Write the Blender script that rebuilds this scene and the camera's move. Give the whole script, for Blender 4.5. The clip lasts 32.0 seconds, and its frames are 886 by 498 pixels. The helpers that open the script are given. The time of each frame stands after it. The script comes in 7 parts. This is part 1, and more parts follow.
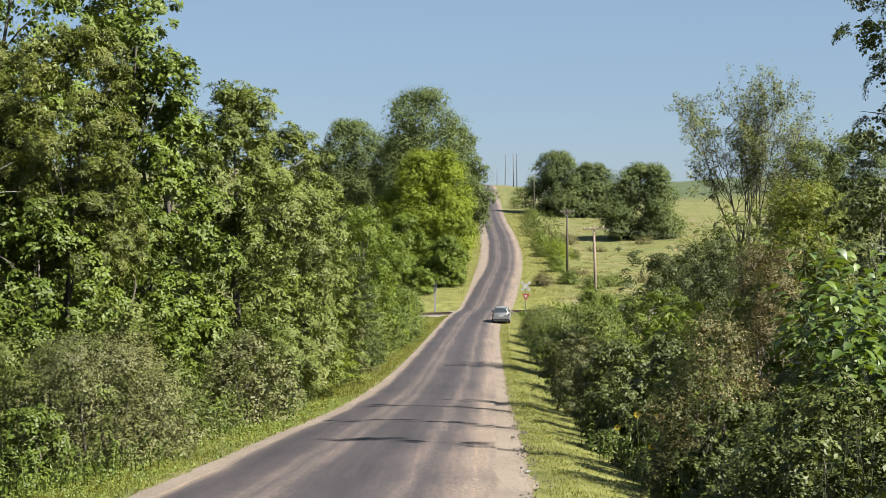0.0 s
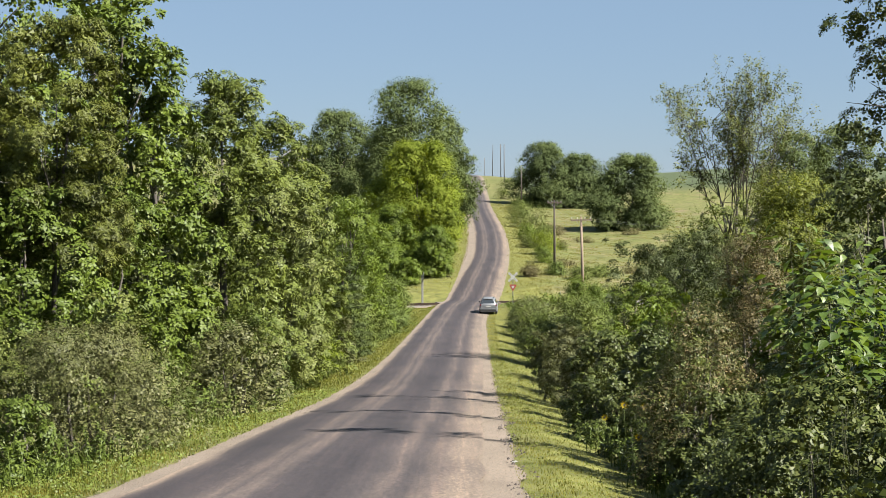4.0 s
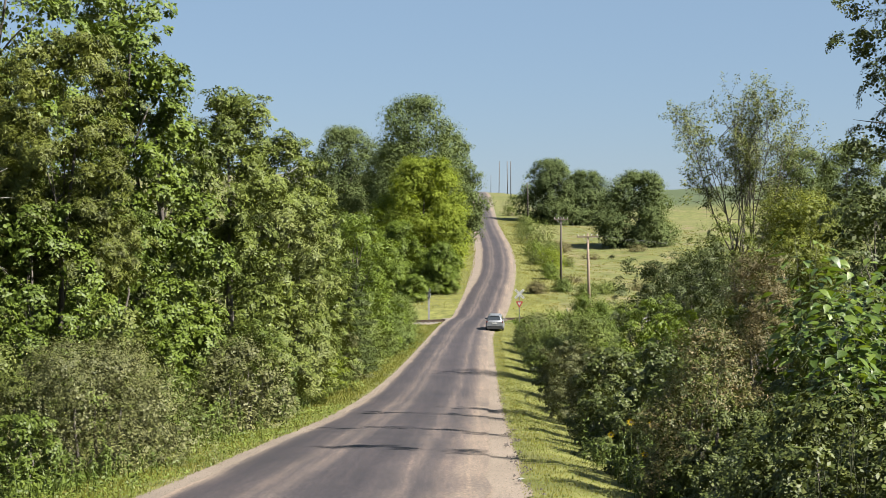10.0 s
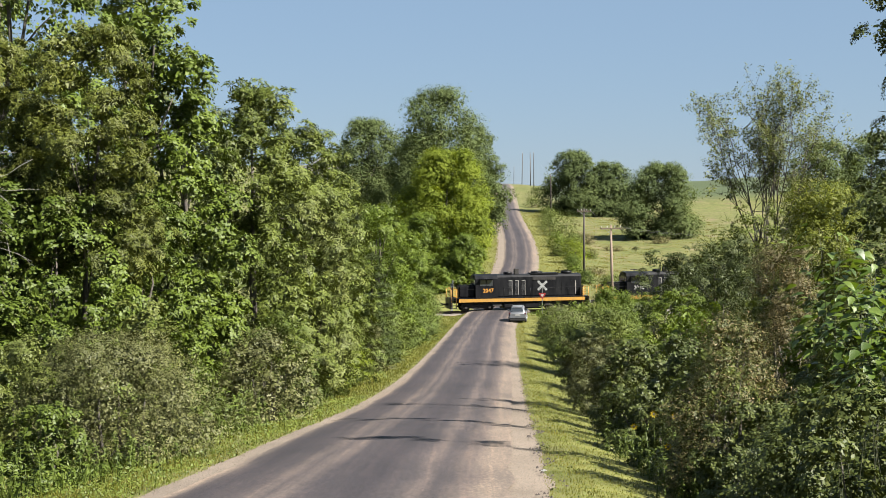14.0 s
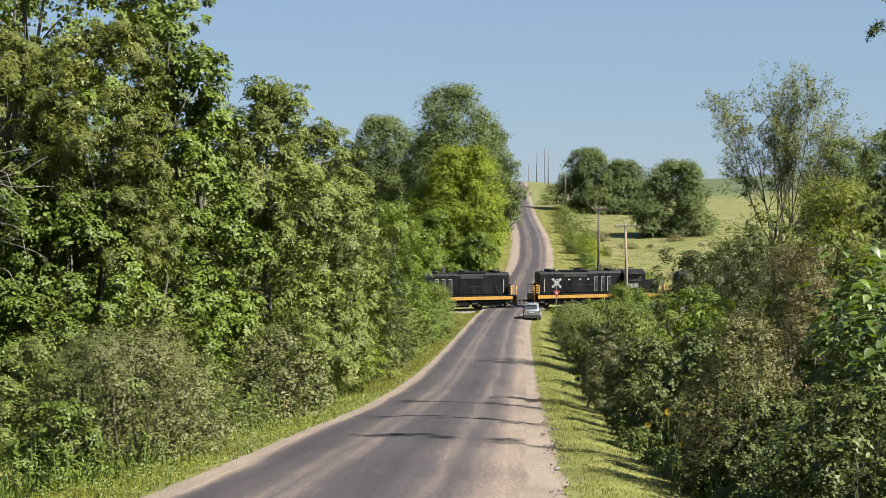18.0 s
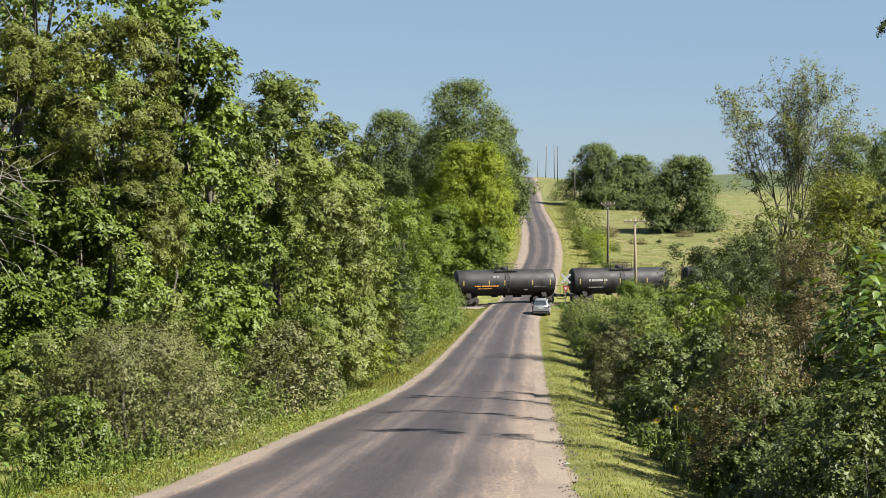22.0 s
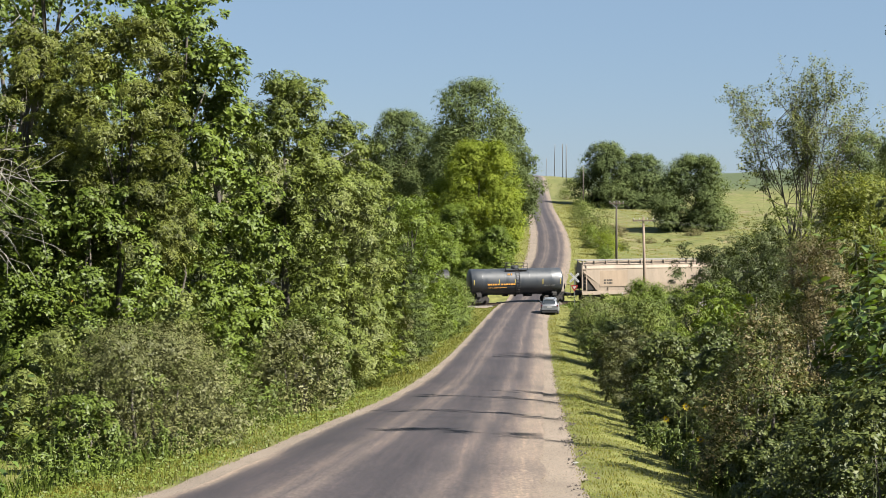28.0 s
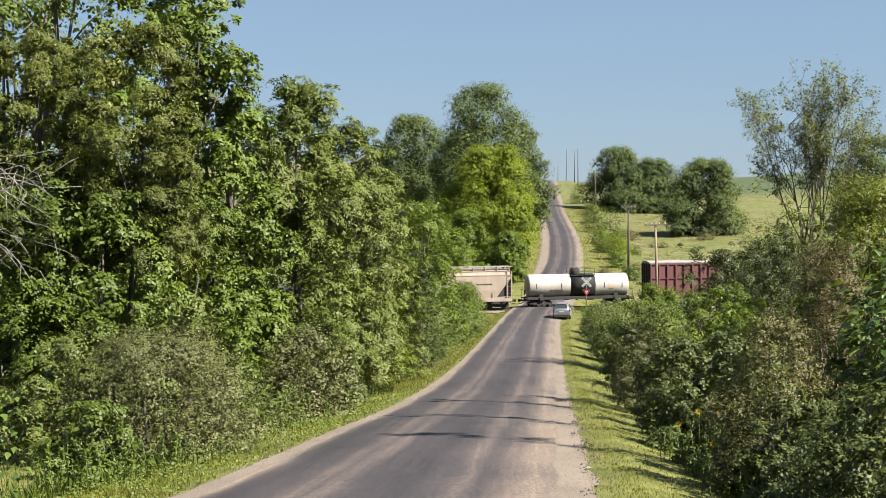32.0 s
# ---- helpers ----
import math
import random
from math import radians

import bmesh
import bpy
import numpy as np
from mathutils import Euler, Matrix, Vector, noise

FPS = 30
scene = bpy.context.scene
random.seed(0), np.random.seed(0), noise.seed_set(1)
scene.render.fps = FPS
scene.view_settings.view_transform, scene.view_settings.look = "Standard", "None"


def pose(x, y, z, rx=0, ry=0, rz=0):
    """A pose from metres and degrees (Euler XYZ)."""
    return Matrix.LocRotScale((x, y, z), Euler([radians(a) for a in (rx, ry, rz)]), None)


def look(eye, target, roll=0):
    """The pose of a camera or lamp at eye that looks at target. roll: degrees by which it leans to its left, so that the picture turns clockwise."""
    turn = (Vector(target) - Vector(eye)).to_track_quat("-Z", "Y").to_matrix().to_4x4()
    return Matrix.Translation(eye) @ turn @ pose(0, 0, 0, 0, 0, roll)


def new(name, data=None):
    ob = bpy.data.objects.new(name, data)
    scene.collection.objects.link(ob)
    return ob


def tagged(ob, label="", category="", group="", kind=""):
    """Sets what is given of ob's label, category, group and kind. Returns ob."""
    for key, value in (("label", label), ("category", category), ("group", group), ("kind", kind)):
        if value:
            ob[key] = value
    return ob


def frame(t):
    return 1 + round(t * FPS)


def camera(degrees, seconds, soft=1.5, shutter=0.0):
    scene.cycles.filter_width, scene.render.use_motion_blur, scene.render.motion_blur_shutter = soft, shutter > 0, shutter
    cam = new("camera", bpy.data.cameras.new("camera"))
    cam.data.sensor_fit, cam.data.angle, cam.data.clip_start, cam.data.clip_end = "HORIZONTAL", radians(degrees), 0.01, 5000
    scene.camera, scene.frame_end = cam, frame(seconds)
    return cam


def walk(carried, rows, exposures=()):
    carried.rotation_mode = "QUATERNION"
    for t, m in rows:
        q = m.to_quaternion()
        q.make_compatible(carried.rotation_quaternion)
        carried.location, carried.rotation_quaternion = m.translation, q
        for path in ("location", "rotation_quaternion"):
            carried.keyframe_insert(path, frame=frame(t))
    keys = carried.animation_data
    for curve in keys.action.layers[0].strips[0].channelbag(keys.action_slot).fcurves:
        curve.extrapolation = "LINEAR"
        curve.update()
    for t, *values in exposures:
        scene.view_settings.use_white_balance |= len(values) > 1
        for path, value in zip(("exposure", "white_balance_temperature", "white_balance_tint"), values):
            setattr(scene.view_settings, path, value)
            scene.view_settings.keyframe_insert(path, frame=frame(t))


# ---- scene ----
# ------------------------------------------------------------------ camera
EYE = (0.0, 0.0, 10.6)
TURNS = (
    (0, 88.8, 0.071, 0.477),
    (0.5, 88.777, 0.102, 0.452),
    (1, 88.734, 0.075, 0.415),
    (1.5, 88.647, 0.052, 0.312),
    (2, 88.481, 0.005, 0.241),
    (2.5, 88.386, -0.004, 0.156),
    (3, 88.417, 0.001, 0.036),
    (3.5, 88.402, 0.039, 0.028),
    (5.5, 88.893, -0.043, -0.074),
    (6, 88.988, -0.002, -0.094),
    (6.5, 89.114, -0.001, -0.188),
    (7, 89.238, -0.003, -0.213),
    (7.5, 89.32, 0.041, -0.219),
    (8, 89.367, -0, -0.187),
    (8.5, 89.241, -0, -0.094),
    (9, 89.146, 0, 0),
    (9.5, 89.114, 0.001, 0.094),
    (10, 89.07, -0.076, 0.251),
    (10.5, 89.023, -0.036, 0.39),
    (11, 88.989, -0.022, 0.515),
    (11.5, 89.006, -0.055, 0.634),
    (12, 88.949, -0.067, 0.762),
    (12.5, 88.891, -0.072, 0.856),
    (13, 88.923, -0.092, 0.973),
    (13.5, 88.825, -0.098, 1.021),
    (14, 88.759, -0.103, 1.095),
    (14.5, 88.707, -0.128, 1.172),
    (16.5, 88.655, -0.126, 1.362),
    (17, 88.649, -0.143, 1.487),
    (17.5, 88.698, -0.098, 1.587),
    (18, 88.66, -0.161, 1.624),
    (18.5, 88.68, -0.185, 1.655),
    (19, 88.654, -0.183, 1.712),
    (19.5, 88.625, -0.195, 1.777),
    (20, 88.546, -0.241, 1.814),
    (20.5, 88.469, -0.203, 1.871),
    (21, 88.451, -0.243, 1.891),
    (21.5, 88.475, -0.199, 1.919),
    (22, 88.488, -0.258, 1.965),
    (22.5, 88.483, -0.249, 2.047),
    (23, 88.482, -0.279, 2.07),
    (23.5, 88.475, -0.313, 2.099),
    (24, 88.516, -0.283, 2.119),
    (24.5, 88.573, -0.34, 2.108),
    (25, 88.564, -0.356, 2.102),
    (25.5, 88.582, -0.298, 2.133),
    (27.5, 88.486, -0.205, 2.218),
    (28, 88.454, -0.18, 2.277),
    (28.5, 88.438, -0.126, 2.34),
    (29, 88.401, -0.101, 2.417),
    (29.5, 88.437, -0.047, 2.556),
    (30, 88.481, -0.035, 2.601),
    (30.5, 88.54, 0.022, 2.664),
    (31, 88.56, 0.034, 2.729),
    (31.5, 88.58, 0.019, 2.741),
    (32, 88.633, -0.027, 2.713),)
cam = camera(31.8, 32.0, soft=0.5)
walk(cam, [(t, pose(*EYE, a, b, c)) for t, a, b, c in TURNS])

# ------------------------------------------------------------------ light
SUN_EL, SUN_AZ = 46.0, 118.0
world = bpy.data.worlds.new("sky")
scene.world = world
world.use_nodes = True
wn, wl = world.node_tree.nodes, world.node_tree.links
sky = wn.new("ShaderNodeTexSky")
sky.sky_type = "NISHITA"
sky.sun_disc = False
sky.sun_elevation = radians(SUN_EL)
sky.sun_rotation = radians(SUN_AZ)
sky.air_density, sky.dust_density, sky.ozone_density = 1.0, 0.15, 5.0
wn["Background"].inputs["Strength"].default_value = 0.0225
tint = wn.new("ShaderNodeMix")
tint.data_type, tint.blend_type = "RGBA", "MULTIPLY"
tint.inputs[0].default_value = 1.0
tint.inputs[7].default_value = (1.0, 0.97, 1.06, 1)
level = wn.new("ShaderNodeMix")
level.data_type = "RGBA"
level.inputs[0].default_value = 0.6
level.inputs[7].default_value = (3.6, 5.3, 6.4, 1)
wl.new(sky.outputs[0], level.inputs[6])
wl.new(level.outputs[2], tint.inputs[6])
wl.new(tint.outputs[2], wn["Background"].inputs["Color"])
ce = math.cos(radians(SUN_EL))
sun_dir = Vector((ce * math.sin(radians(SUN_AZ)), ce * math.cos(radians(SUN_AZ)), math.sin(radians(SUN_EL))))
sun = new("sun", bpy.data.lights.new("sun", "SUN"))
sun.data.energy, sun.data.angle, sun.data.color = 5.0, radians(0.55), (1.0, 0.95, 0.87)
sun.matrix_world = look(sun_dir * 300, (0, 0, 0))
scene.view_settings.exposure = 2.13


# ------------------------------------------------------------------ materials
def mat(name, rough=0.6, metal=0.0, spec=0.5):
    m = bpy.data.materials.new(name)
    m.use_nodes = True
    b = m.node_tree.nodes["Principled BSDF"]
    b.inputs["Roughness"].default_value = rough
    b.inputs["Metallic"].default_value = metal
    b.inputs["Specular IOR Level"].default_value = spec
    return m, m.node_tree.nodes, m.node_tree.links, b


ALBEDO = 0.367


def toned(c):
    return tuple(v * ALBEDO for v in c)


def ramp(nodes, stops):
    r = nodes.new("ShaderNodeValToRGB")
    e = r.color_ramp.elements
    while len(e) < len(stops):
        e.new(0.5)
    for k, (p, c) in zip(e, stops):
        k.position, k.color = p, (*c, 1)
    return r


def noise_tex(nodes, links, scale, detail=4.0, rough=0.55, stretch=None, coord="Object"):
    n = nodes.new("ShaderNodeTexNoise")
    n.inputs["Scale"].default_value = scale
    n.inputs["Detail"].default_value = detail
    n.inputs["Roughness"].default_value = rough
    tc = nodes.new("ShaderNodeTexCoord")
    if stretch:
        mp = nodes.new("ShaderNodeMapping")
        mp.inputs["Scale"].default_value = stretch
        links.new(tc.outputs[coord], mp.inputs[0])
        links.new(mp.outputs[0], n.inputs["Vector"])
    else:
        links.new(tc.outputs[coord], n.inputs["Vector"])
    return n


def mixed(nodes, links, a, b, fac, mode="MIX"):
    x = nodes.new("ShaderNodeMix")
    x.data_type, x.blend_type = "RGBA", mode
    for sock, v in ((x.inputs[0], fac), (x.inputs[6], a), (x.inputs[7], b)):
        if isinstance(v, (int, float)):
            sock.default_value = v
        elif isinstance(v, tuple):
            sock.default_value = (*v, 1)
        else:
            links.new(v, sock)
    return x.outputs[2]


def bump(nodes, links, b, height, strength=0.4, dist=0.02):
    n = nodes.new("ShaderNodeBump")
    n.inputs["Strength"].default_value = strength
    n.inputs["Distance"].default_value = dist
    links.new(height, n.inputs["Height"])
    links.new(n.outputs[0], b.inputs["Normal"])


def leaf_mat(name, dark, mid, light, patch=0.25, trans=0.11, rough=0.55, vary=0.42, spec=0.22):
    """Leaves: colour varies leaf by leaf and in broad patches; thin, so that light passes through."""
    m, n, l, b = mat(name, rough, 0, spec)
    geo = n.new("ShaderNodeNewGeometry")
    dark, light = ([vary * a + (1 - vary) * k for a, k in zip(c, mid)] for c in (dark, light))
    dark, mid, light = ([v * k for v, k in zip(c, (0.284, 0.279, 0.228))] for c in (dark, mid, light))
    r = ramp(n, ((0.0, dark), (0.55, mid), (1.0, light)))
    l.new(geo.outputs["Random Per Island"], r.inputs[0])
    nz = noise_tex(n, l, patch, 3)
    r2 = ramp(n, ((0.35, (0.72, 0.74, 0.7)), (0.65, (1.2, 1.15, 1.05))))
    l.new(nz.outputs[0], r2.inputs[0])
    col = mixed(n, l, r.outputs[0], r2.outputs[0], 1.0, "MULTIPLY")
    l.new(col, b.inputs["Base Color"])
    t = n.new("ShaderNodeBsdfTranslucent")
    tcol = mixed(n, l, col, (1.25, 1.2, 0.5), 1.0, "MULTIPLY")
    l.new(tcol, t.inputs["Color"])
    ms = n.new("ShaderNodeMixShader")
    ms.inputs[0].default_value = trans
    l.new(b.outputs[0], ms.inputs[1])
    l.new(t.outputs[0], ms.inputs[2])
    l.new(ms.outputs[0], n["Material Output"].inputs[0])
    return m


def speckled(name, c1, c2, scale, rough=0.8, metal=0.0, fine=None, fine_amt=0.25, bump_amt=0.2, dist=0.01, stretch=None):
    """A plain surface with broad and fine variation."""
    m, n, l, b = mat(name, rough, metal)
    a = noise_tex(n, l, scale, 4, stretch=stretch)
    r = ramp(n, ((0.3, toned(c1)), (0.7, toned(c2))))
    l.new(a.outputs[0], r.inputs[0])
    f = noise_tex(n, l, fine or scale * 12, 3)
    r2 = ramp(n, ((0.3, (1 - fine_amt,) * 3), (0.7, (1 + fine_amt,) * 3)))
    l.new(f.outputs[0], r2.inputs[0])
    l.new(mixed(n, l, r.outputs[0], r2.outputs[0], 1.0, "MULTIPLY"), b.inputs["Base Color"])
    bump(n, l, b, f.outputs[0], bump_amt, dist)
    return m


M = {}
M["maple"] = leaf_mat("maple_leaf", (0.11, 0.18, 0.022), (0.20, 0.30, 0.038), (0.30, 0.40, 0.065))
M["deep"] = leaf_mat("deep_green_leaf", (0.075, 0.11, 0.032), (0.138, 0.188, 0.055), (0.245, 0.29, 0.095))
M["olive"] = leaf_mat("olive_leaf", (0.14, 0.20, 0.038), (0.238, 0.318, 0.06), (0.355, 0.42, 0.10))
M["willow"] = leaf_mat("willow_leaf", (0.12, 0.16, 0.03), (0.215, 0.262, 0.048), (0.32, 0.355, 0.08))
M["grey"] = leaf_mat("grey_green_leaf", (0.13, 0.152, 0.06), (0.245, 0.268, 0.115), (0.42, 0.42, 0.23))
M["yellow"] = leaf_mat("yellow_green_leaf", (0.33, 0.46, 0.062), (0.46, 0.60, 0.095), (0.58, 0.69, 0.14), trans=0.45, rough=0.7, vary=0.35, spec=0.12)
M["bright"] = leaf_mat("bright_green_leaf", (0.16, 0.255, 0.032), (0.27, 0.40, 0.052), (0.39, 0.50, 0.095), trans=0.3)
M["pale"] = leaf_mat("pale_leaf", (0.16, 0.21, 0.05), (0.27, 0.335, 0.09), (0.42, 0.46, 0.18))
# Aerial haze is put into this leaf colour: paler and bluer.
M["far"] = leaf_mat("haze_paled_leaf", (0.16, 0.235, 0.115), (0.24, 0.325, 0.155), (0.33, 0.41, 0.20), patch=0.12, trans=0.28, rough=0.8, vary=0.25, spec=0.1)
M["seedy"] = leaf_mat("leaf_and_dry_seed_head", (0.11, 0.14, 0.035), (0.21, 0.24, 0.065), (0.54, 0.40, 0.27), vary=1.0)
M["scrub"] = leaf_mat("dry_scrub_leaf", (0.16, 0.15, 0.06), (0.27, 0.245, 0.11), (0.40, 0.34, 0.19))
M["vine"] = leaf_mat("vine_leaf", (0.16, 0.22, 0.03), (0.31, 0.38, 0.045), (0.48, 0.53, 0.07), vary=0.8, trans=0.3)
M["shrub"] = leaf_mat("shrub_leaf", (0.085, 0.125, 0.032), (0.16, 0.215, 0.055), (0.30, 0.34, 0.11), vary=0.75)
M["thicket"] = leaf_mat("thicket_leaf", (0.17, 0.16, 0.078), (0.31, 0.275, 0.145), (0.56, 0.44, 0.31), vary=1.0, trans=0.25)
M["needle"] = leaf_mat("needle_green", (0.10, 0.15, 0.055), (0.17, 0.235, 0.085), (0.25, 0.32, 0.13))
M["weed"] = leaf_mat("weed_leaf", (0.10, 0.16, 0.025), (0.18, 0.27, 0.04), (0.31, 0.38, 0.09))
M["grass"] = leaf_mat("grass_blade", (0.17, 0.23, 0.038), (0.285, 0.35, 0.065), (0.42, 0.46, 0.13), patch=0.6, trans=0.3)
M["bark"] = speckled("bark", (0.09, 0.075, 0.06), (0.19, 0.165, 0.135), 3, 0.9, fine=30, fine_amt=0.4, bump_amt=0.6, dist=0.03, stretch=(1, 1, 0.25))
M["deadwood"] = speckled("dead_wood", (0.30, 0.27, 0.23), (0.45, 0.42, 0.37), 3, 0.9, fine=25)
M["ballast"] = speckled("ballast_stone", (0.20, 0.185, 0.165), (0.32, 0.30, 0.27), 0.7, 0.95, fine=14, fine_amt=0.45, bump_amt=0.8, dist=0.05)
M["steel"] = speckled("rail_steel", (0.10, 0.07, 0.05), (0.19, 0.13, 0.09), 2, 0.6, 0.5)
M["tie"] = speckled("tie_wood", (0.07, 0.055, 0.045), (0.14, 0.11, 0.09), 3, 0.9)


def gravel_mat():
    m, n, l, b = mat("shoulder_gravel", 0.95)
    a = noise_tex(n, l, 0.35, 4)
    r = ramp(n, ((0.3, toned((0.25, 0.197, 0.148))), (0.7, toned((0.345, 0.277, 0.214)))))
    l.new(a.outputs[0], r.inputs[0])
    v = n.new("ShaderNodeTexVoronoi")
    v.inputs["Scale"].default_value = 34
    tc = n.new("ShaderNodeTexCoord")
    l.new(tc.outputs["Object"], v.inputs["Vector"])
    bw = n.new("ShaderNodeRGBToBW")
    l.new(v.outputs["Color"], bw.inputs[0])
    r2 = ramp(n, ((0.1, (0.68, 0.68, 0.68)), (0.9, (1.25, 1.22, 1.18))))
    l.new(bw.outputs[0], r2.inputs[0])
    l.new(mixed(n, l, r.outputs[0], r2.outputs[0], 1.0, "MULTIPLY"), b.inputs["Base Color"])
    bump(n, l, b, v.outputs["Distance"], 0.45, 0.02)
    return m


def asphalt_mat():
    """Chip-sealed road: dark wheel bands of bled tar, pale gravelly strips between and beside them."""
    m, n, l, b = mat("road_surface", 0.78, 0, 0.35)
    at = n.new("ShaderNodeAttribute")
    at.attribute_name = "across"
    wob = noise_tex(n, l, 1.0, 5, 0.6, stretch=(1.2, 0.06, 0.5))
    ad = n.new("ShaderNodeMath")
    ad.operation = "MULTIPLY_ADD"
    l.new(wob.outputs[0], ad.inputs[0])
    ad.inputs[1].default_value = 0.10
    l.new(at.outputs["Fac"], ad.inputs[2])
    tar, wear, dust = (0.058, 0.050, 0.056), (0.24, 0.20, 0.167), (0.355, 0.30, 0.228)
    bands = ((0.115, dust), (0.15, (0.10, 0.086, 0.082)), (0.19, tar), (0.30, (0.085, 0.074, 0.076)), (0.35, (0.185, 0.156, 0.136)), (0.385, (0.115, 0.10, 0.097)), (0.42, (0.19, 0.161, 0.141)),
                 (0.47, (0.082, 0.072, 0.076)), (0.60, tar), (0.68, (0.10, 0.088, 0.088)), (0.725, (0.20, 0.168, 0.146)), (0.765, (0.11, 0.096, 0.094)),
                 (0.80, (0.12, 0.104, 0.098)), (0.83, (0.18, 0.152, 0.130)), (0.86, wear), (0.895, dust))
    r = ramp(n, [(p, toned((c[0] * 0.78, c[1] * 0.745, c[2] * 0.80))) for p, c in bands])
    l.new(ad.outputs[0], r.inputs[0])
    # long thin drag marks of dust along the road
    drag = noise_tex(n, l, 1.0, 6, 0.7, stretch=(7.0, 0.10, 1))
    rd = ramp(n, ((0.30, (0.82, 0.82, 0.83)), (0.50, (0.98, 0.98, 0.98)), (0.70, (1.42, 1.34, 1.26))))
    l.new(drag.outputs[0], rd.inputs[0])
    blotch = noise_tex(n, l, 0.35, 5, 0.65, stretch=(1.4, 0.3, 1))
    r2 = ramp(n, ((0.32, (0.72, 0.72, 0.74)), (0.68, (1.32, 1.28, 1.22))))
    l.new(blotch.outputs[0], r2.inputs[0])
    fine = noise_tex(n, l, 17, 5, 0.8)
    r3 = ramp(n, ((0.32, (0.55, 0.55, 0.55)), (0.68, (1.45, 1.42, 1.37))))
    l.new(fine.outputs[0], r3.inputs[0])
    # loose pale chips lying on the tar
    chip = n.new("ShaderNodeTexVoronoi")
    chip.inputs["Scale"].default_value = 26
    tc = n.new("ShaderNodeTexCoord")
    l.new(tc.outputs["Object"], chip.inputs["Vector"])
    bw = n.new("ShaderNodeRGBToBW")
    l.new(chip.outputs["Color"], bw.inputs[0])
    r4 = ramp(n, ((0.25, (0.78, 0.78, 0.79)), (0.6, (1.0, 1.0, 1.0)), (0.8, (1.34, 1.32, 1.28))))
    l.new(bw.outputs[0], r4.inputs[0])
    c = mixed(n, l, r.outputs[0], rd.outputs[0], 1.0, "MULTIPLY")
    c = mixed(n, l, c, r2.outputs[0], 1.0, "MULTIPLY")
    c = mixed(n, l, c, r4.outputs[0], 1.0, "MULTIPLY")
    l.new(mixed(n, l, c, r3.outputs[0], 1.0, "MULTIPLY"), b.inputs["Base Color"])
    bump(n, l, b, fine.outputs[0], 0.6, 0.012)
    return m


def ground_mat():
    m, n, l, b = mat("meadow_ground", 0.95, 0, 0.2)
    a = noise_tex(n, l, 0.14, 7, 0.72)
    bands = ((0.36, (0.15, 0.18, 0.045)), (0.46, (0.205, 0.22, 0.066)), (0.56, (0.245, 0.235, 0.09)), (0.66, (0.32, 0.25, 0.15)))
    r = ramp(n, [(p, toned(c)) for p, c in bands])
    l.new(a.outputs[0], r.inputs[0])
    f = noise_tex(n, l, 0.8, 7, 0.75)
    r2 = ramp(n, ((0.36, (0.55, 0.58, 0.5)), (0.64, (1.3, 1.28, 1.26))))
    l.new(f.outputs[0], r2.inputs[0])
    c = mixed(n, l, r.outputs[0], r2.outputs[0], 1.0, "MULTIPLY")
    crop = n.new("ShaderNodeAttribute")
    crop.attribute_name = "crop"
    near = n.new("ShaderNodeAttribute")
    near.attribute_name = "verge"
    c = mixed(n, l, c, mixed(n, l, toned((0.105, 0.14, 0.062)), r2.outputs[0], 0.4, "MULTIPLY"), crop.outputs["Fac"])
    soil = mixed(n, l, toned((0.245, 0.25, 0.066)), r2.outputs[0], 1.0, "MULTIPLY")
    c = mixed(n, l, c, soil, near.outputs["Fac"])
    l.new(c, b.inputs["Base Color"])
    bump(n, l, b, f.outputs[0], 0.35, 0.1)
    return m


M["gravel"], M["road"], M["ground"] = gravel_mat(), asphalt_mat(), ground_mat()


# ------------------------------------------------------------------ mesh helpers
def part(name, bm, material, parent=None, label=""):
    """Link a bmesh (or a mesh) as one object, under a thing or part if one is given."""
    if isinstance(bm, bmesh.types.BMesh):
        me = bpy.data.meshes.new(name)
        bm.to_mesh(me)
        bm.free()
    else:
        me = bm
    if material and not me.materials:
        me.materials.append(material)
    ob = new(name, me)
    if parent:
        ob.parent = parent
    if label:
        ob["label"] = label
    return ob


def quads(name, verts, n_per=4, smooth=False):
    """A mesh from an array of separate n-gons: verts is (faces, n_per, 3)."""
    f = len(verts)
    me = bpy.data.meshes.new(name)
    me.vertices.add(f * n_per)
    me.vertices.foreach_set("co", np.ascontiguousarray(verts, dtype=np.float32).ravel())
    me.loops.add(f * n_per)
    me.loops.foreach_set("vertex_index", np.arange(f * n_per, dtype=np.int32))
    me.polygons.add(f)
    me.polygons.foreach_set("loop_start", np.arange(0, f * n_per, n_per, dtype=np.int32))
    me.update(calc_edges=True)
    return me


def grid_mesh(name, px, smooth=True):
    """A mesh from a grid of points (rows, columns, 3)."""
    r, c = px.shape[:2]
    i = np.arange(r * c).reshape(r, c)
    faces = np.stack([i[:-1, :-1], i[:-1, 1:], i[1:, 1:], i[1:, :-1]], -1).reshape(-1, 4)
    me = bpy.data.meshes.new(name)
    me.vertices.add(r * c)
    me.vertices.foreach_set("co", px.astype(np.float32).ravel())
    me.loops.add(faces.size)
    me.loops.foreach_set("vertex_index", faces.astype(np.int32).ravel())
    me.polygons.add(len(faces))
    me.polygons.foreach_set("loop_start", np.arange(0, faces.size, 4, dtype=np.int32))
    me.polygons.foreach_set("use_smooth", np.full(len(faces), smooth))
    me.update(calc_edges=True)
    return me


def unit(v):
    return v / np.maximum(np.linalg.norm(v, axis=-1, keepdims=True), 1e-9)


